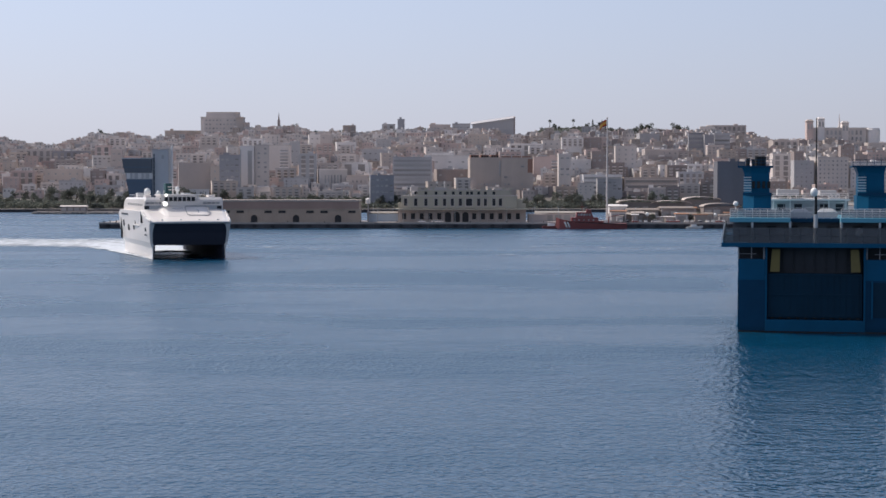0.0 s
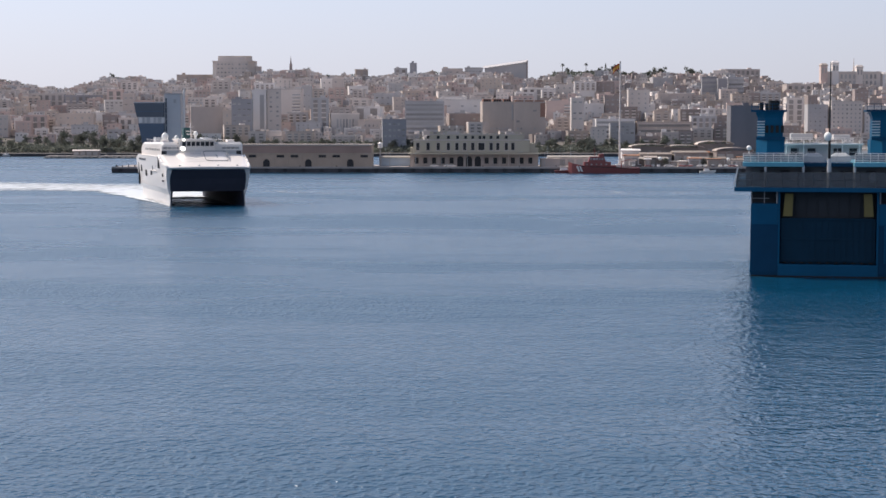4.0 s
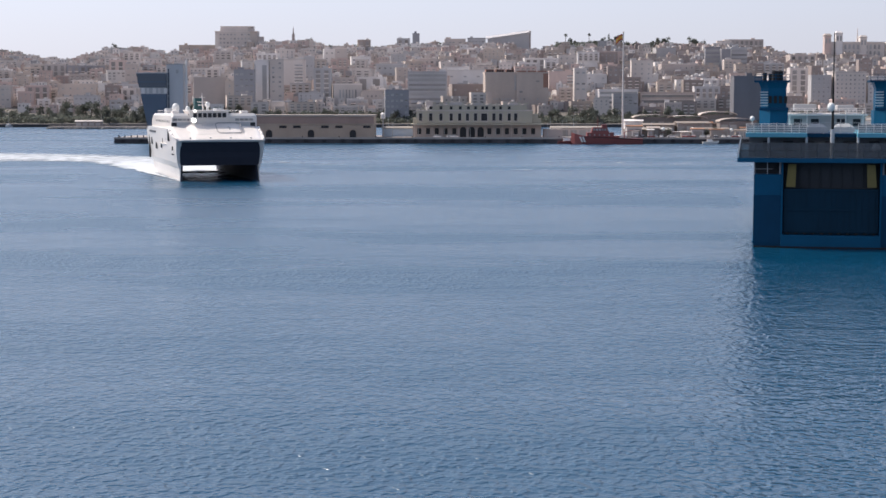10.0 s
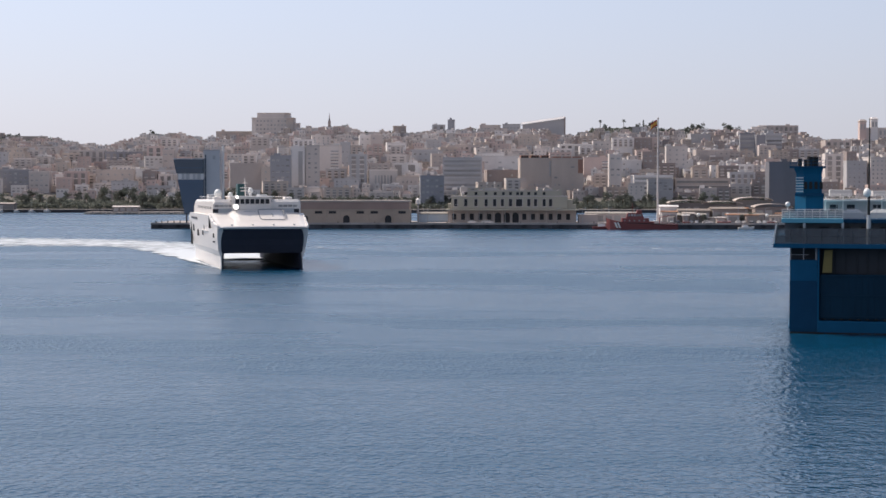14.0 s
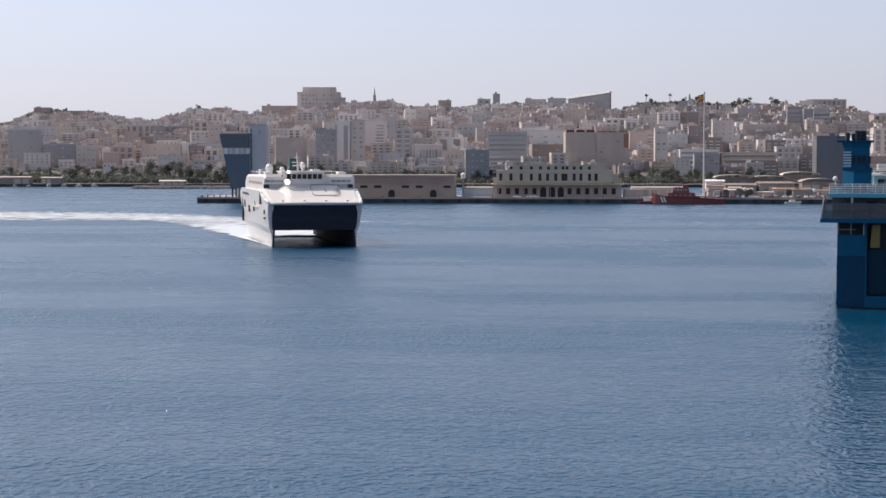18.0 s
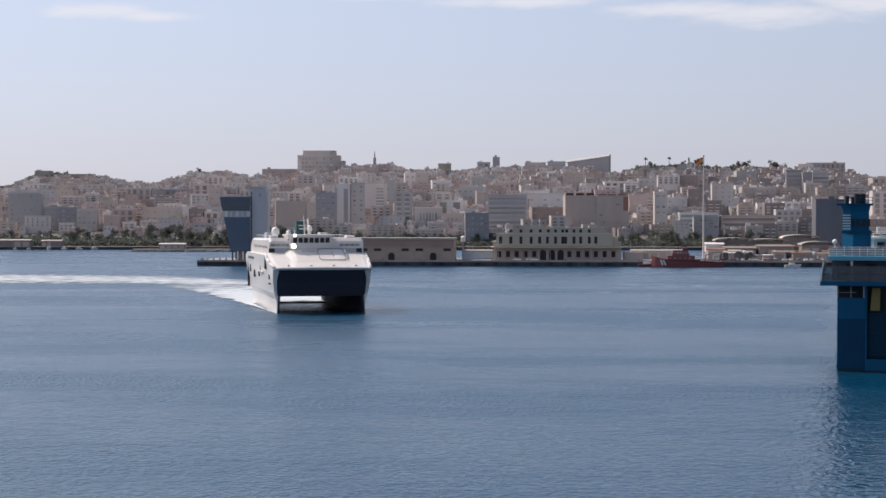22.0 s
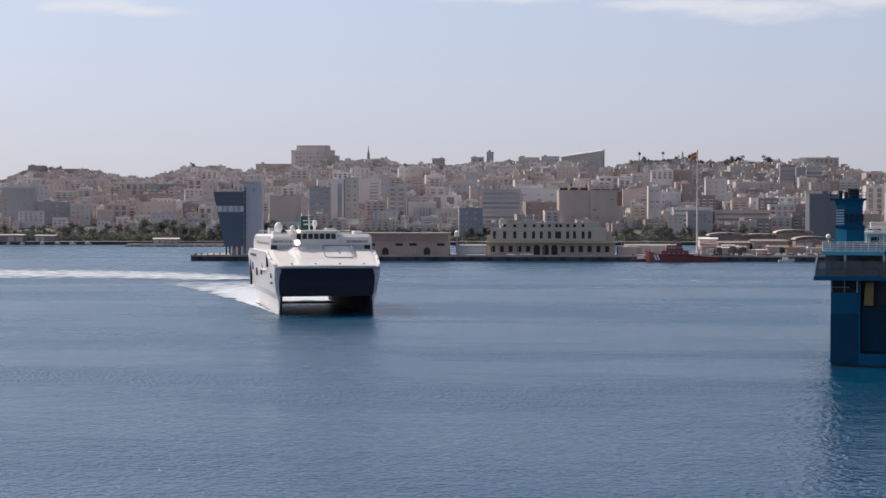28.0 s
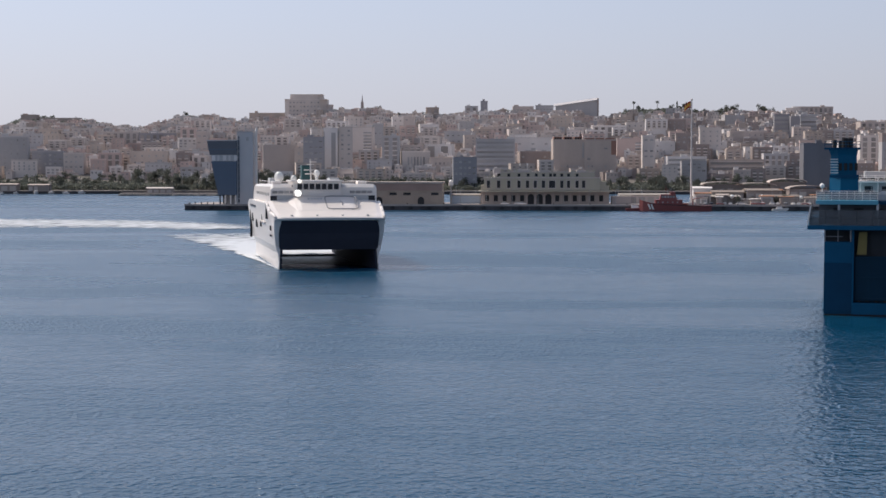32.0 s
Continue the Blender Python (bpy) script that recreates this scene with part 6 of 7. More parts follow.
# shrubs and hedges under the shore trees
def make_shrubs():
    r = random.Random(77)
    verts, faces = [], []
    for k in range(24000):
        u = r.uniform(-0.34, 0.24)
        y = SHORE + 13 + abs(r.gauss(0, 24))
        tall = 2.0 + 4.5 * max(0, 0.5 + noise.noise(Vector((u * 60, y * 0.03, 2))))
        if u > 0.02:
            tall *= 0.6
        if k % 3 == 2:                       # low scrub on the wooded crest and the western hill
            u, y = (r.uniform(0.05, 0.136), r.uniform(1985, 2106)) if k % 2 else (r.uniform(-0.345, -0.222), r.uniform(1975, 2106))
            tall = 2.6 if u > 0 else 1.2
            if k % 4 < 2:                    # hedges and garden scrub along the whole crest
                u, y = r.uniform(-0.34, 0.27), r.uniform(2096, 2110)
                tall = max(0.4, 5.5 * noise.noise(Vector((u * 45, 3, 7))) + 2.6)
        x = u * y
        c = Vector((x, y, ground(x, y) + r.uniform(0.0, 1.0) * tall))
        s = r.uniform(0.7, 1.6)
        q = Euler((r.uniform(0, 6), r.uniform(0, 6), r.uniform(0, 6))).to_matrix()
        n = len(verts)
        verts.extend(tuple(c + q @ (Vector(p) * s)) for p in ((1, 0, 0.2), (0.2, 0.9, 0), (-1, 0.1, 0.3), (0, -0.8, 0), (0.1, 0, 0.9)))
        faces.extend([n + i for i in f] for f in ((0, 1, 4), (1, 2, 4), (2, 3, 4), (3, 0, 4)))
    me = bpy.data.meshes.new("shore_shrubs")
    me.from_pydata(verts, [], faces)
    me.materials.append(M["leaf"])
    ob = new("shore_shrubs", me)
    tagged(ob, "dense dark green shrubs along the far shore", "shrubs", kind="stuff")


make_shrubs()
# wooded crest
for k in range(30):
    u = r.uniform(0.055, 0.12)
    y = r.uniform(2070, 2106)
    place(r.choice(TREES), u * y, y, r.uniform(0.36, 0.56), r.uniform(0, 360))
for u, s in ((0.1185, 1.25), (0.1215, 1.15), (0.1248, 1.2), (0.1272, 0.9), (0.1400, 1.3), (0.1425, 1.0), (0.1465, 1.1), (0.0672, 0.8), (0.0700, 0.6), (0.0955, 1.05), (0.0872, 0.75), (0.1065, 0.7), (-0.098, 0.7), (-0.089, 0.85), (-0.103, 0.6), (-0.212, 0.6), (-0.207, 0.75), (0.098, 0.8)):
    place(r.choice(TREES), u * 2096, 2096, s, r.uniform(0, 360))
# garden trees and hedges between the topmost houses
for k in range(60):
    u = r.uniform(-0.33, 0.26)
    place(r.choice(TREES), u * 2104, 2104 + r.uniform(-14, 3), r.uniform(0.35, 0.66), r.uniform(0, 360))
for u in (0.0785,):
    place(PALM, u * 2098, 2098, 0.95, r.uniform(0, 360))
# scattered trees between the houses
for k in range(44):
    u = r.uniform(-0.33, 0.27)
    y = r.uniform(1500, 2050)
    place(r.choice(TREES), u * y, y, r.uniform(0.45, 0.75), r.uniform(0, 360))

# ---- the town ----
def make_hotel():
    """Stepped hotel on the crest: a broad chamfered block with a set-back top and lower shoulders."""
    h = new("crest_hotel")
    h.matrix_basis = pose(-277, 2070, 80)
    tagged(h, "large pale stepped hotel block on the hill's crest", "hotel", "hillside buildings")
    bm = bmesh.new()
    loft(bm, [[(-26, 3, -6), (-21, 0, -6), (18, 0, -6), (27, 7, -6), (27, 24, -6), (-26, 24, -6)], [(-26, 3, 27.5), (-21, 0, 27.5), (18, 0, 27.5), (27, 7, 27.5), (27, 24, 27.5), (-26, 24, 27.5)]])
    w = part("wall", bm, "cream", h)
    bm = bmesh.new()
    loft(bm, [[(-20, 4, 27), (15, 4, 27), (22, 9, 27), (22, 22, 27), (-20, 22, 27)], [(-19, 4, 33.4), (15, 4, 33.4), (21, 9, 33.4), (21, 22, 33.4), (-19, 22, 33.4)]])
    up = part("top_storey", bm, "cream", h)
    bm = bmesh.new()
    box(bm, -19.4, 21.4, 3.6, 22.4, 33.4, 34.0)
    part("eaves", bm, "tan", up)
    bm = bmesh.new()
    box(bm, -26.2, 27.2, -0.2, 24.2, 27.3, 27.9)
    part("cornice", bm, "cream", w)
    for x0, x1, z in ((27, 33, 20.5), (33, 40, 13)):
        bm = bmesh.new()
        box(bm, x0, x1, 6, 22, -6, z)
        box(bm, x0, x1 + 0.4, 5.6, 22.4, z, z + 0.7)
        part("shoulder", bm, "beige", h)
    pane = window_mesh(2.2, 2.0)
    for r in range(5):
        for c in range(9):
            if (r * 5 + c * 3) % 7:
                piece("window", pane, w, pose(-18.5 + 4.4 * c, 0, 2.5 + 5.0 * r))
    for c in range(6):
        piece("window", pane, up, pose(-14 + 5.2 * c, 5, 29.4))
    BUILT.append((-275, 2082, 70, 30))


make_hotel()
block(-327.0, 2090.0, 46.0, 16.0, 72.0, 90.5, 'tan', turn=4, floors=3, cols=9, label='long tan building below the crest hotel')
block(-432.0, 2090.0, 22.0, 12.0, 68.0, 85.0, 'brown', floors=2, cols=4, roof='brown')
block(-592.0, 2085.0, 52.0, 10.0, 74.0, 84.5, 'tan', turn=3, top=0, label='long low dull stone fort wall on the western hill')
block(-630.0, 2080.0, 20.0, 12.0, 76.0, 88.5, 'tan', turn=-4, floors=1, cols=3, label='tan stone fort house on the western hill')
block(-68.5, 2085.0, 16.0, 12.0, 76.0, 98.5, 'grey', floors=4, cols=3)
block(-4.0, 2084.0, 26.0, 12.0, 78.0, 98.0, 'beige', turn=3, floors=3, cols=6)
block(23.0, 2080.0, 22.0, 12.0, 78.0, 99.0, 'grey', turn=-3, floors=3, cols=5)
block(-118.0, 2086.0, 16.0, 12.0, 76.0, 97.0, 'tan', turn=6, floors=3, cols=3)
block(356.0, 2084.0, 48.0, 14.0, 76.0, 97.0, 'beige', turn=3, floors=3, cols=9)
block(330.0, 2070.0, 18.0, 12.0, 76.0, 95.0, 'cream', turn=-5, floors=3, cols=4)
block(-52.5, 2075.0, 8.5, 9.0, 76.0, 104.5, 'slate', floors=3, cols=1, label='narrow dark tower house on the skyline')
block(165.1, 1881.0, 39.0, 18.0, 62.6, 76.7, 'pink', turn=4, floors=3, cols=9, label='long salmon-pink building below the wooded crest')
block(241.4, 1951.2, 23.9, 14.3, 68.1, 82.6, 'grey', turn=10, floors=2, cols=4)
block(281.3, 1844.9, 16.3, 9.8, 50.7, 80.2, 'slate', turn=-4, floors=6, style='bands', label='dark grey tower block with light balcony bands')
block(294.2, 1836.5, 10.6, 9.0, 49.3, 78.1, 'slate', turn=6)
block(311.6, 1853.3, 17.7, 10.6, 50.8, 80.4, 'grey', floors=6, style='bands', label='grey tower block with balcony bands')
block(408.7, 1989.0, 31.1, 18.0, 63.5, 75.6, 'beige', turn=6, floors=2, cols=5)
block(538.3, 2021.0, 43.9, 18.0, 56.5, 73.7, 'cream', floors=3, cols=6)
block(-457.8, 1849.0, 44.0, 18.0, 45.7, 62.0, 'cream', turn=4, floors=2, cols=7)
block(-409.5, 1849.0, 50.2, 18.0, 47.6, 60.1, 'slate', turn=4, floors=2, cols=8)
block(-366.5, 1601.0, 34.8, 18.0, 17.9, 38.0, 'ochre', turn=6, floors=3, cols=5, label='orange-ochre apartment block behind the shore trees')
block(-355.4, 1648.5, 10.1, 9.0, 24.4, 39.0, 'white', turn=6, floors=3, cols=2)
block(-334.7, 1608.5, 14.2, 9.0, 20.1, 36.5, 'brown', floors=3, cols=3)
block(-319.4, 1608.5, 14.2, 9.0, 20.1, 33.7, 'cream', turn=4, floors=2, cols=3)
block(-422.9, 1604.5, 8.7, 9.0, 20.1, 33.7, 'white', turn=10, floors=2, cols=2)
block(-401.5, 1586.5, 21.6, 13.0, 16.9, 36.3, 'pink', turn=4, floors=3, cols=4)
block(-457.2, 1569.0, 29.8, 17.9, 15.9, 37.8, 'slate', turn=6, floors=5, cols=6, label='dark grey broad apartment block behind the marina')
block(-496.7, 1581.0, 31.1, 18.0, 15.9, 52.3, 'grey', turn=10, floors=8, cols=5, label='tall grey apartment block near the far shore')
block(-431.6, 1565.8, 19.2, 11.5, 15.9, 36.2, 'cream', turn=4, floors=4, cols=4)
block(-359.2, 1753.0, 16.7, 10.0, 37.5, 64.3, 'pink', floors=4, cols=3)
block(-335.5, 1704.5, 11.6, 9.0, 31.4, 59.2, 'beige', turn=4, floors=4, cols=2)
block(-230.3, 1541.0, 31.4, 18.0, 11.9, 43.3, 'beige', turn=10, label='broad grey-beige slab building with blank wall')
block(-210.3, 1528.5, 8.3, 9.0, 12.0, 40.1, 'ochre', turn=4, floors=4, cols=1)
block(-196.8, 1529.6, 18.7, 11.2, 12.0, 50.4, 'slate', turn=4, floors=7, cols=4, label='dark blue-grey tower block near the harbour')
b = block(-184.2, 1560.5, 13.3, 9.0, 16.0, 59.5, 'white', style='plain', label='tall white tower block with a dark vertical strip')
strip(b, 0.7, 4.7, -4.5, 3, 39.5)
strip(b, -6.6, -5.6, -4.5, 3, 40.5, 'grey')
block(-171.3, 1564.5, 13.3, 9.0, 15.9, 60.6, 'cream', turn=10, floors=10, cols=2, label='tall cream tower block near the harbour')
b = block(-162.2, 1650.1, 20.2, 12.1, 26.7, 62.5, 'cream', turn=-8, style='plain', label='cream tower block with deep dark balconies')
balconies(b, 1.0, 9.7, -6.1, 4, 3.1, 9)
block(-151.6, 1696.5, 9.8, 9.0, 31.3, 67.1, 'grey', floors=6, cols=2)
block(-128.3, 1573.0, 16.6, 10.0, 15.9, 52.3, 'grey', floors=8, cols=3)
block(-146.9, 1892.5, 12.9, 9.0, 54.0, 79.7, 'white', turn=10, floors=4, cols=2)
block(-132.2, 1880.5, 13.4, 9.0, 52.5, 80.6, 'cream', floors=4, cols=2)
block(-109.3, 1858.4, 21.5, 12.9, 50.9, 70.4, 'white', turn=10, floors=4, cols=4)
b = block(-105.5, 1576.0, 26.8, 16.1, 15.9, 37.8, 'cream', turn=10, style='plain', label='cream building with a row of tall dark openings')
strip(b, -8.03, -6.56, -8.0, 3, 16.9)
strip(b, -5.09, -3.62, -8.0, 3, 16.9)
strip(b, -2.14, -0.67, -8.0, 3, 16.9)
strip(b, 0.80, 2.28, -8.0, 3, 16.9)
strip(b, 3.75, 5.22, -8.0, 3, 16.9)
strip(b, 6.69, 8.17, -8.0, 3, 16.9)
block(-87.1, 1664.5, 28.3, 17.0, 26.7, 45.3, 'white', turn=-8, floors=1, cols=3)
block(-81.7, 1570.1, 20.3, 12.2, 15.9, 30.9, 'beige', turn=4, floors=2, cols=5)
block(-71.5, 1769.0, 30.0, 18.0, 40.6, 60.4, 'grey', floors=3, cols=5)
block(-54.2, 1462.3, 20.9, 12.5, 4.6, 31.4, 'slate', turn=6, floors=5, cols=5, label='dark glassy office block by the shore trees')
block(-28.5, 1541.0, 36.1, 18.0, 12.4, 48.5, 'grey', floors=8, style='bands', label='broad grey office block with horizontal window bands')
block(-34.9, 1853.0, 42.2, 18.0, 52.0, 67.1, 'beige', floors=2, cols=8)
block(6.9, 1681.0, 41.1, 18.0, 30.1, 52.4, 'white', floors=2, cols=3, label='broad plain white building on the slope')
block(8.5, 1561.0, 31.8, 18.0, 14.9, 37.2, 'brown', turn=10, floors=3, cols=6)
b = block(38.6, 1536.8, 29.2, 17.5, 12.5, 47.9, 'tan', turn=6, style='plain', label='large tan blank-walled building above the terminal')
strip(b, 12.3, 14.0, -8.8, 19.5, 33.4)
strip(b, -14.0, -8.8, -8.8, 4, 17.7, 'beige')
strip(b, -7.3, -6.1, -8.8, 10.6, 12.2)
strip(b, -4.7, -3.5, -8.8, 10.6, 12.2)
strip(b, -2.0, -0.8, -8.8, 10.6, 12.2)
strip(b, 0.6, 1.8, -8.8, 10.6, 12.2)
strip(b, 3.2, 4.4, -8.8, 10.6, 12.2)
strip(b, 5.8, 7.0, -8.8, 10.6, 12.2)
strip(b, 8.5, 9.7, -8.8, 10.6, 12.2)
for k in range(3):
    bm = bmesh.new()
    box(bm, -13.8 + 9.4 * k, -6.4 + 9.4 * k, -7.0, 4.0, 35.3, 38.6)
    att_store = part("attic_store", bm, "brick_red", b, "reddish brick attic store")
    for q in range(3):
        bm = bmesh.new()
        box(bm, -13.2 + 9.4 * k + 2.3 * q, -11.6 + 9.4 * k + 2.3 * q, -7.12, -6.9, 36.0, 37.8)
        part("window", bm, "pane_dark", att_store)
b = block(68.4, 1536.8, 29.2, 17.5, 12.5, 47.9, 'tan', style='plain', label='large tan building with a brown stair tower above the terminal')
strip(b, 9.8, 14.3, -8.8, 22.0, 34.8, 'brick_red')
for c in (-11.6, -8.2, 4.0):
    strip(b, c, c + 1.3, -8.8, 10.6, 12.2)
strip(b, -12.0, -9.2, -8.8, 17.2, 18.8)
strip(b, 3.2, 6.4, -8.8, 27.0, 28.4)
for k in range(3):
    bm = bmesh.new()
    box(bm, -13.6 + 9.2 * k, -5.6 + 9.2 * k, -7.4, 3.0, 35.3, 37.4)
    part("attic_store", bm, "brick_red", b, "reddish brick attic store")
block(63.2, 1825.0, 42.1, 18.0, 50.4, 56.6, 'tan', turn=4, floors=1, cols=7)
b = block(103.9, 1679.5, 25.1, 15.1, 30.1, 51.2, 'pink', style='plain', label='salmon building with stacked balconies')
balconies(b, 5.5, 12.1, -7.5, 3, 3.1, 5)
block(113.4, 1548.5, 11.6, 9.0, 15.0, 51.8, 'cream', turn=4, floors=7, cols=2)
block(137.1, 1658.4, 21.4, 12.9, 30.1, 48.1, 'white', floors=3, cols=3)
block(156.9, 1660.9, 16.4, 9.8, 31.2, 56.0, 'brown', floors=5, cols=3, label='dark brown tower block')
block(183.8, 1670.3, 21.0, 12.6, 32.4, 61.9, 'cream', floors=6, cols=3, label='cream block with a plain gable wall')
block(147.0, 1541.0, 36.6, 18.0, 14.0, 32.3, 'white', turn=6, floors=4, style='bands', label='long white building with horizontal gallery bands')
block(193.1, 1549.0, 51.6, 18.0, 13.9, 29.7, 'tan', turn=6, floors=3, style='bands', label='long tan building with dark gallery bands')
block(229.6, 1659.8, 25.9, 15.6, 26.7, 42.5, 'white', floors=2, cols=4)
block(201.7, 1655.6, 25.3, 15.2, 27.8, 39.0, 'white', floors=2, cols=4)
block(231.3, 1551.1, 23.7, 14.2, 13.9, 35.0, 'grey', floors=4, cols=5)
block(254.7, 1684.8, 16.1, 9.6, 30.1, 43.9, 'white', turn=6, floors=3, cols=3)
block(250.4, 1447.4, 24.6, 14.8, 3.0, 43.2, 'basalt', turn=4, label='dark slate-grey windowless tower block')
block(321.0, 1670.5, 21.6, 13.0, 26.7, 46.0, 'white', turn=10, floors=3, cols=3)
block(328.4, 1613.3, 17.6, 10.5, 20.0, 52.9, 'cream', turn=6, floors=6, cols=3)
block(335.6, 1545.7, 18.9, 11.4, 12.4, 45.5, 'grey', turn=4, floors=8, cols=4, style='full', label='pale grey apartment block with many windows')
block(361.4, 1549.0, 30.5, 18.0, 12.4, 48.6, 'cream', turn=10, floors=9, cols=7, style='full', label='cream apartment block with many windows')
block(397.7, 1557.0, 36.0, 18.0, 12.3, 44.5, 'white', turn=6, floors=8, cols=8, style='full', label='white apartment block with many windows')
block(439.6, 1565.0, 41.5, 18.0, 12.2, 41.4, 'cream', turn=4, floors=7, cols=7, style='full')
block(233.5, 1781.0, 36.3, 18.0, 43.7, 60.6, 'beige', turn=4, floors=3, cols=6)
block(91.7, 1849.0, 37.7, 18.0, 53.2, 68.3, 'white', turn=4, floors=2, cols=6)
block(127.9, 1865.0, 32.9, 18.0, 56.0, 72.4, 'cream', floors=3, cols=5)


def make_slab_hall():
    """Big hall on the crest with one long sloping roof."""
    h = new("crest_hall")
    h.matrix_basis = pose(63, 2075, ground(63, 2080) - 2)
    tagged(h, "big grey hall with a long sloping roof on the crest", "hall", "hillside buildings")
    bm = bmesh.new()
    loft(bm, [[(-26, 0, 0), (27, 0, 0), (27, 22, 0), (-26, 22, 0)], [(-26, 0, 12.5), (27, 0, 20.2), (27, 22, 23.4), (-26, 22, 15.6)]])
    part("wall", bm, "grey", h)
    bm = bmesh.new()
    loft(bm, [[(-28, -1, 12.2), (27.8, -1, 20.3), (27.8, 23, 23.6), (-28, 23, 15.6)], [(-28, -1, 13.0), (27.8, -1, 21.1), (27.8, 23, 24.4), (-28, 23, 16.4)]])
    part("roof", bm, "grey", h)
    bm = bmesh.new()
    box(bm, 25.5, 27.4, -0.8, 22, 0, 22.4)
    part("end_wall", bm, "brown", h)


make_slab_hall()


def make_spire(x, y, z, h, mat, label):
    s = new("church_spire")
    s.matrix_basis = pose(x, y, z)
    tagged(s, label, "spire", "skyline towers")
    bm = bmesh.new()
    box(bm, -1.6, 1.6, -1.6, 1.6, 0, h * 0.55)
    part("shaft", bm, mat, s)
    bm = bmesh.new()
    loft(bm, [[(-1.7, -1.7, h * 0.55), (1.7, -1.7, h * 0.55), (1.7, 1.7, h * 0.55), (-1.7, 1.7, h * 0.55)], [(-0.9, -0.9, h * 0.62), (0.9, -0.9, h * 0.62), (0.9, 0.9, h * 0.62), (-0.9, 0.9, h * 0.62)], [(-0.12, -0.12, h), (0.12, -0.12, h), (0.12, 0.12, h), (-0.12, 0.12, h)]])
    part("spire", bm, mat, s)


make_spire(-207, 2090, ground(-207, 2090) - 1, 23, "brown", "thin brown church spire on the skyline")
make_spire(497, 2078, ground(497, 2078) - 2, 38, "cream", "thin cream spire of a large civic building")


def make_palace():
    """Large civic building on the eastern hill: two towers, gabled middle, rounded wing."""
    p = new("civic_palace")
    p.matrix_basis = pose(492, 2060, ground(492, 2060) - 3)
    tagged(p, "large pink and white civic building with twin towers", "building", "hillside buildings")
    bm = bmesh.new()
    box(bm, -32, 34, 0, 20, 0, 22)
    w = part("wall", bm, "cream", p)
    bm = bmesh.new()
    box(bm, -33, 35, -0.8, 20.8, 22, 23)
    part("cornice", bm, "white", p)
    for x, h, m in ((-36, 30, "pink"), (-22, 33, "white"), (8, 28, "cream")):
        bm = bmesh.new()
        box(bm, x - 4, x + 4, -2, 8, 0, h)
        t = part("tower", bm, m, p)
        bm = bmesh.new()
        loft(bm, [[(x - 4.6, -2.6, h), (x + 4.6, -2.6, h), (x + 4.6, 8.6, h), (x - 4.6, 8.6, h)], [(x - 4.6, -2.6, h + 0.8), (x + 4.6, -2.6, h + 0.8), (x + 4.6, 8.6, h + 0.8), (x - 4.6, 8.6, h + 0.8)], [(x - 2.6, -0.4, h + 3), (x + 2.6, -0.4, h + 3), (x + 2.6, 6.4, h + 3), (x - 2.6, 6.4, h + 3)]])
        part("tower_cap", bm, "tan" if m == "pink" else m, t)
        for k in (-1, 1):
            bm = bmesh.new()
            box(bm, x + k * 1.9 - 0.9, x + k * 1.9 + 0.9, -2.15, -1.8, h - 9, h - 3)
            part("belfry_opening", bm, "pane", t)
    bm = bmesh.new()
    n = 14
    ring = [(44 + 10 * math.cos(2 * math.pi * i / n), 10 + 10 * math.sin(2 * math.pi * i / n)) for i in range(n)]
    loft(bm, [[(x, y, 0) for x, y in ring], [(x, y, 20) for x, y in ring], [(44 + (x - 44) * 0.9, 10 + (y - 10) * 0.9, 22.5) for x, y in ring]])
    part("round_wing", bm, "white", p)
    me = arch_mesh(2.6, 5.5, "pane")
    for k in range(9):
        for z in (6, 14):
            piece("arched_window", me, w, pose(-14 + 5.2 * k, -0.02, z))


make_palace()


def clear_of(c, yy, w, d, gap=1.0):
    for bx, by, bw, bd in BUILT:
        if abs(bx - c) < (bw + w) / 2 - 0.5 and abs(by - yy) < (bd + d) / 2 + gap:
            return False
    return True


WEST = ("white", "cream", "cream", "ochre", "beige", "pink", "pink", "cream", "grey")
EAST = ("white", "cream", "beige", "beige", "tan", "tan", "pink", "brown", "brown", "grey")


def bare(u, y):
    """Bearings where the slope carries no houses: the wooded crest, the western hill, the western shore."""
    return (0.058 < u < 0.118 and y > 2040) or (u < -0.262 and y > 2030) or (u < -0.2 and y < 1520)


def fill_town():
    """Apartment houses that fill the slope between the larger blocks."""
    r = random.Random(11)
    y, made = 1500.0, 0
    while y < 2110:
        x = -0.345 * y
        while x < 0.285 * y:
            w, d = r.uniform(11, 24), r.uniform(9, 13)
            c = x + w / 2
            yy = y + r.uniform(-16, 16)
            h = r.choice((8.5, 9.5, 11.5, 12.5, 15.5, 18)) * r.uniform(0.9, 1.1)
            if y > 2020:
                h = r.choice((5, 6.5, 8.5))
            x += w + r.choice((1.0, 4.0, 9.0, 16.0, 24.0))
            if bare(c / y, yy) or not clear_of(c, yy, w, d) or made >= 245:
                continue
            z = ground(c, yy - d / 2)
            fl = max(2, round(h / 3.1))
            m = random.Random(made * 7 + 3)
            block(c, yy, w, d, z, z + h, r.choice(WEST if c < 60 else EAST), turn=r.choice((0, 4, -5, 9, -12, 14)), floors=fl, cols=max(2, int(w / 4.4)), rows_from=max(0, fl - 3), top=r.choice((0, 1, 1)), name="house", style=m.choice(("grid", "grid", "loggia", "loggia")), wins=m.choice(((1.3, 1.5), (1.0, 1.9), (1.8, 1.4), (2.4, 1.5), (1.1, 1.3))))
            made += 1
        y += r.uniform(50, 62)


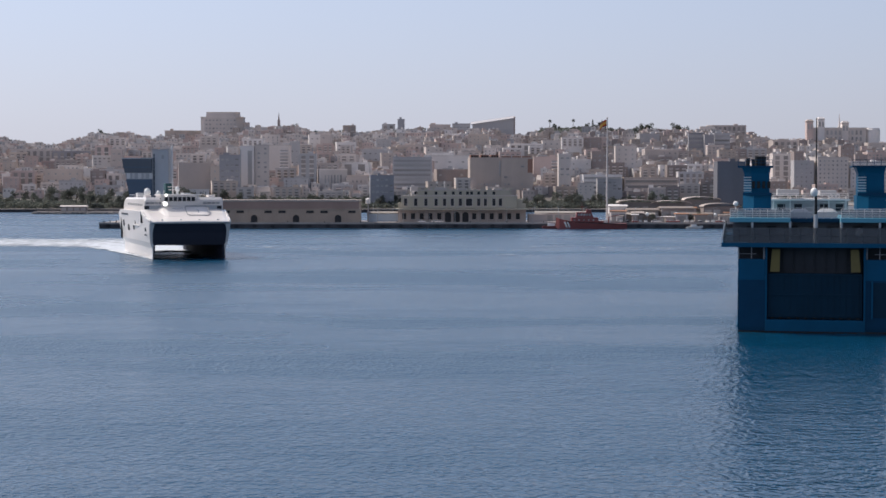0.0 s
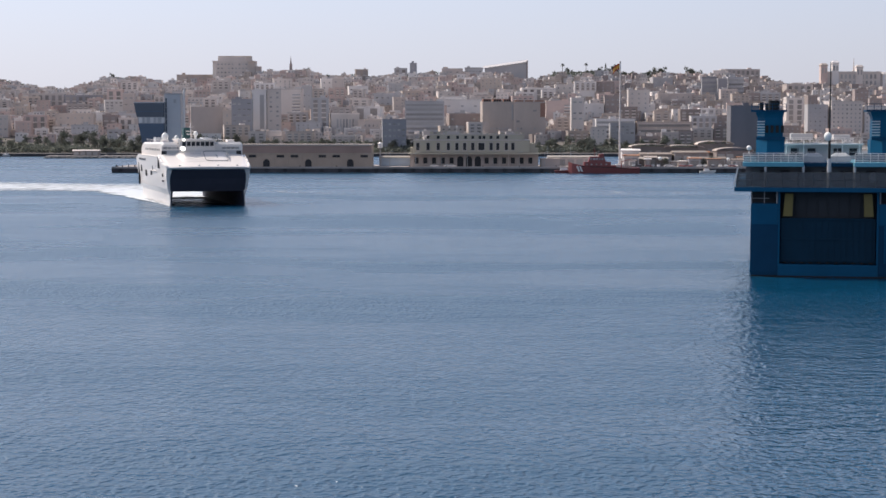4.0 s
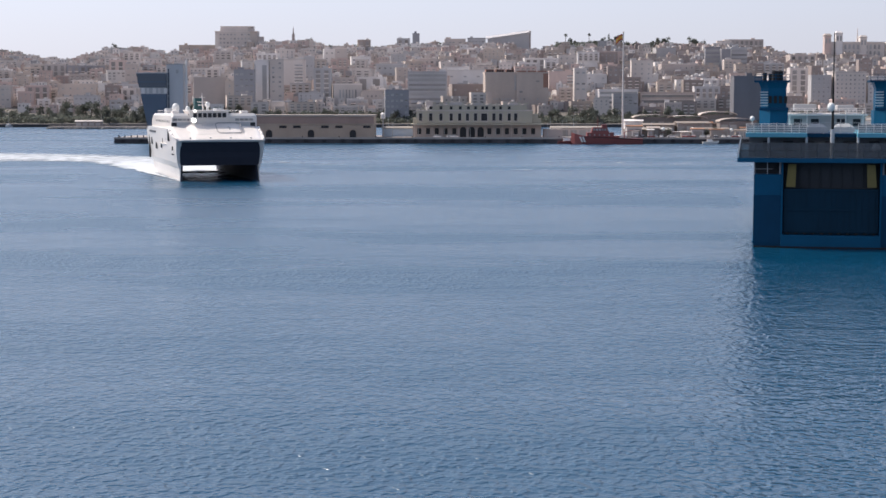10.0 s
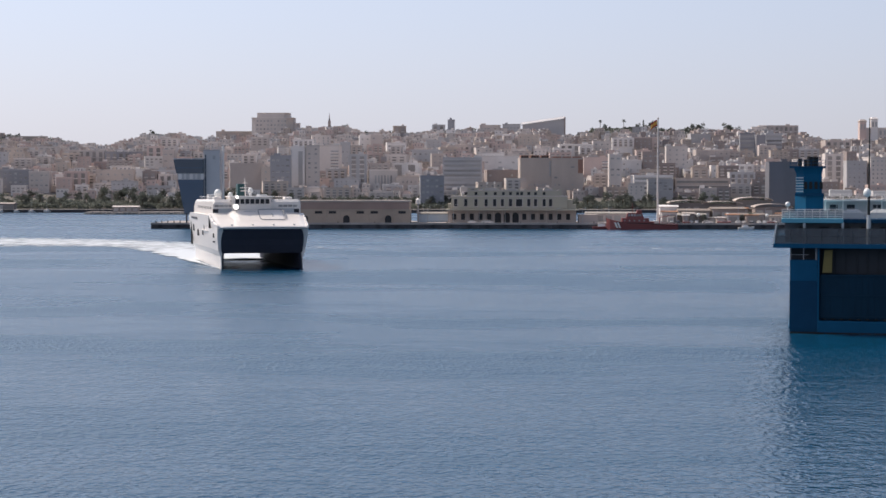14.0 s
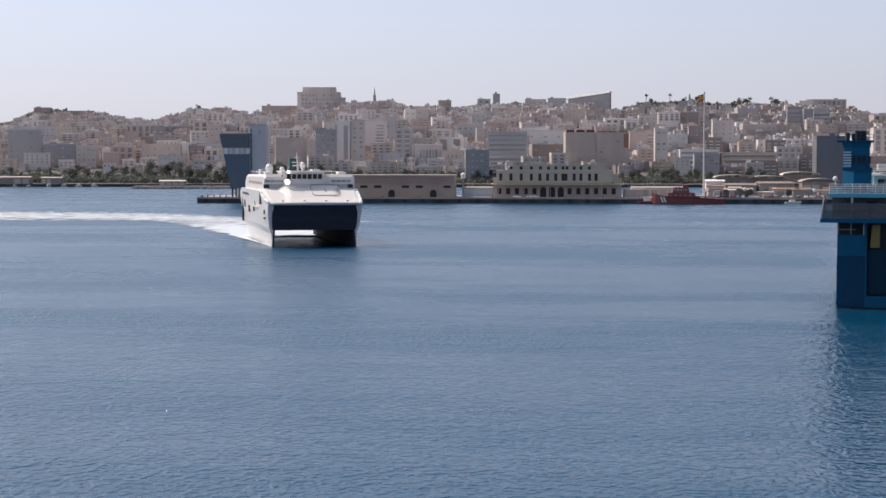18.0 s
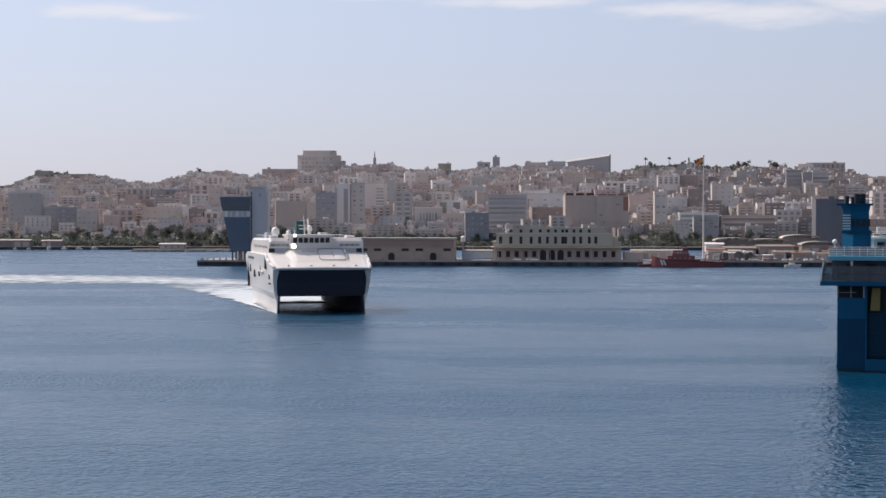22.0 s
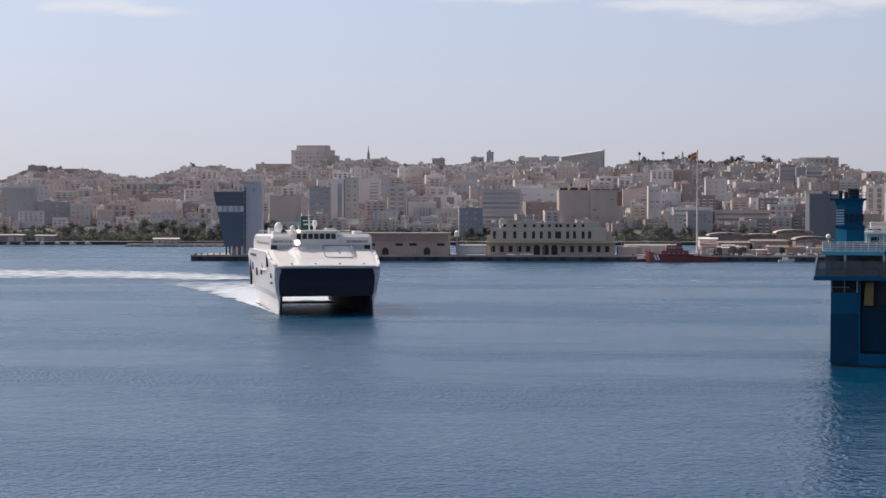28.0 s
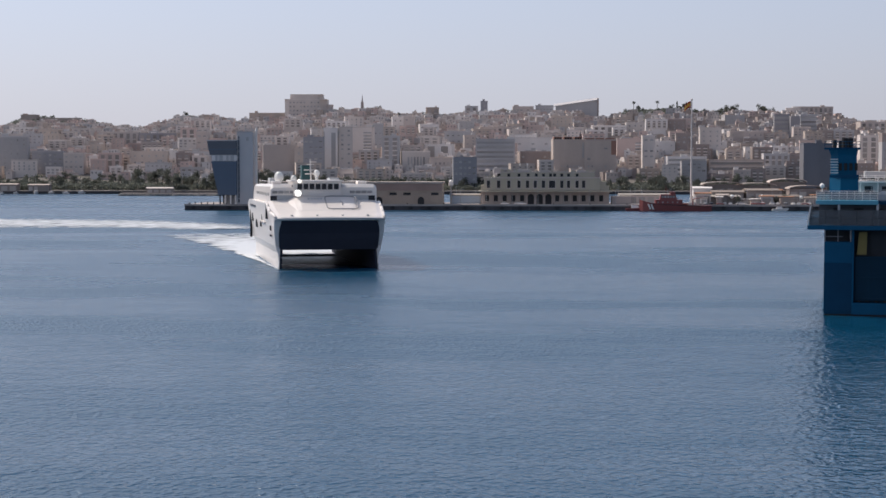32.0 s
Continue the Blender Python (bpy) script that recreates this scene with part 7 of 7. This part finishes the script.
def fill_small_houses():
    """Low terraced houses too many to count, as one mass of real walls, parapets and windows."""
    r = random.Random(31)
    mats = ["white", "cream", "beige", "pink", "grey", "tan", "brown", "pane"]
    verts, faces, ids = [], [], []

    def solid(c, y0, z, a, w, d, h, m, off=(0, 0, 0)):
        ca, sa = math.cos(a), math.sin(a)
        n = len(verts)
        for px, py, pz in ((-w / 2, 0, 0), (w / 2, 0, 0), (w / 2, d, 0), (-w / 2, d, 0), (-w / 2, 0, h), (w / 2, 0, h), (w / 2, d, h), (-w / 2, d, h)):
            px, py, pz = px + off[0], py + off[1], pz + off[2]
            verts.append((c + px * ca - py * sa, y0 + px * sa + py * ca, z + pz))
        for f in ((3, 2, 1, 0), (4, 5, 6, 7), (0, 1, 5, 4), (1, 2, 6, 5), (2, 3, 7, 6), (3, 0, 4, 7)):
            faces.append([n + i for i in f])
            ids.append(m)

    y = 1506.0
    while y < 2108:
        x = -0.35 * y
        while x < 0.29 * y:
            w, d = r.uniform(5, 11), r.uniform(6, 10)
            c, yy = x + w / 2, y + r.uniform(-9, 9)
            x += w + r.choice((0, 0, 0.3, 1.5, 4))
            if bare(c / y, yy) or not clear_of(c, yy, w, d, 0.5):
                continue
            h = r.choice((4, 5.5, 6.5, 7.5, 9)) * r.uniform(0.9, 1.1)
            if yy > 2050:
                h *= 0.7
            z, a, m = ground(c, yy - d / 2), radians(r.uniform(-12, 12)), r.choice((0, 0, 1, 1, 1, 2, 3, 3, 4, 5) if c < 60 else (0, 1, 1, 2, 2, 3, 5, 5, 6, 4))
            solid(c, yy - d / 2, z - 2, a, w, d, h + 2, m)
            solid(c, yy - d / 2, z, a, w + 0.3, 0.25, 0.7, m, (0, -0.15, h - 0.1))
            if r.random() < 0.6:
                q = r.uniform(1.8, 3.2)
                solid(c, yy - d / 2, z, a, q, q, r.uniform(1.5, 2.8), r.choice((0, 1, 2, m)), (r.uniform(-w / 4, w / 4), d * 0.4, h))
            if r.random() < 0.3:
                solid(c, yy - d / 2, z, a, 1.1, 1.1, 1.3, r.choice((0, 4)), (r.uniform(-w / 3, w / 3), d * 0.2, h))
            for f in range(max(1, int(h / 3)) - 1, max(0, int(h / 3) - 3), -1):
                n = max(1, int(w / 3.2))
                for k in range(n):
                    if r.random() < 0.75:
                        solid(c, yy - d / 2, z, a, r.uniform(0.9, 1.5), 0.2, r.uniform(1.2, 1.9), 7, (-w / 2 + (k + 0.5) * w / n, -0.06, h - 2.6 - (int(h / 3) - 1 - f) * 3.0))
        y += r.uniform(20, 27)
    me = bpy.data.meshes.new("terraced_houses")
    me.from_pydata(verts, [], faces)
    for k in mats:
        me.materials.append(M[k + "_isle"] if k != "pane" else M[k])
    me.polygons.foreach_set("material_index", ids)
    ob = new("terraced_houses", me)
    tagged(ob, "dense pale terraced houses climbing the hillside", "houses", kind="stuff")


def island_tint(name, key):
    """The same plaster, shifted from house to house within one mesh."""
    m = M[key].copy()
    m.name = name
    n, l = m.node_tree.nodes, m.node_tree.links
    for k in list(n):
        if k.type == "OBJECT_INFO":
            geo = n.new("ShaderNodeNewGeometry")
            for link in list(k.outputs["Random"].links):
                l.new(geo.outputs["Random Per Island"], link.to_socket)
            n.remove(k)
    M[key + "_isle"] = m


for key in ("white", "cream", "beige", "pink", "grey", "tan", "brown"):
    island_tint(key + "_terrace_plaster", key)
fill_town()
fill_small_houses()


def motions():
    rows = []
    for k in range(17):
        t = 2.0 * k
        rows.append((t, pose(-82.4 + 1.13 * t - 0.0004 * t * t, 536.5 - 4.2 * t - 0.012 * t * t, 0, 0, 0, 18.2 - 0.135 * t)))
    for thing in [FERRY] + WAKES:
        walk(thing, rows)


motions()
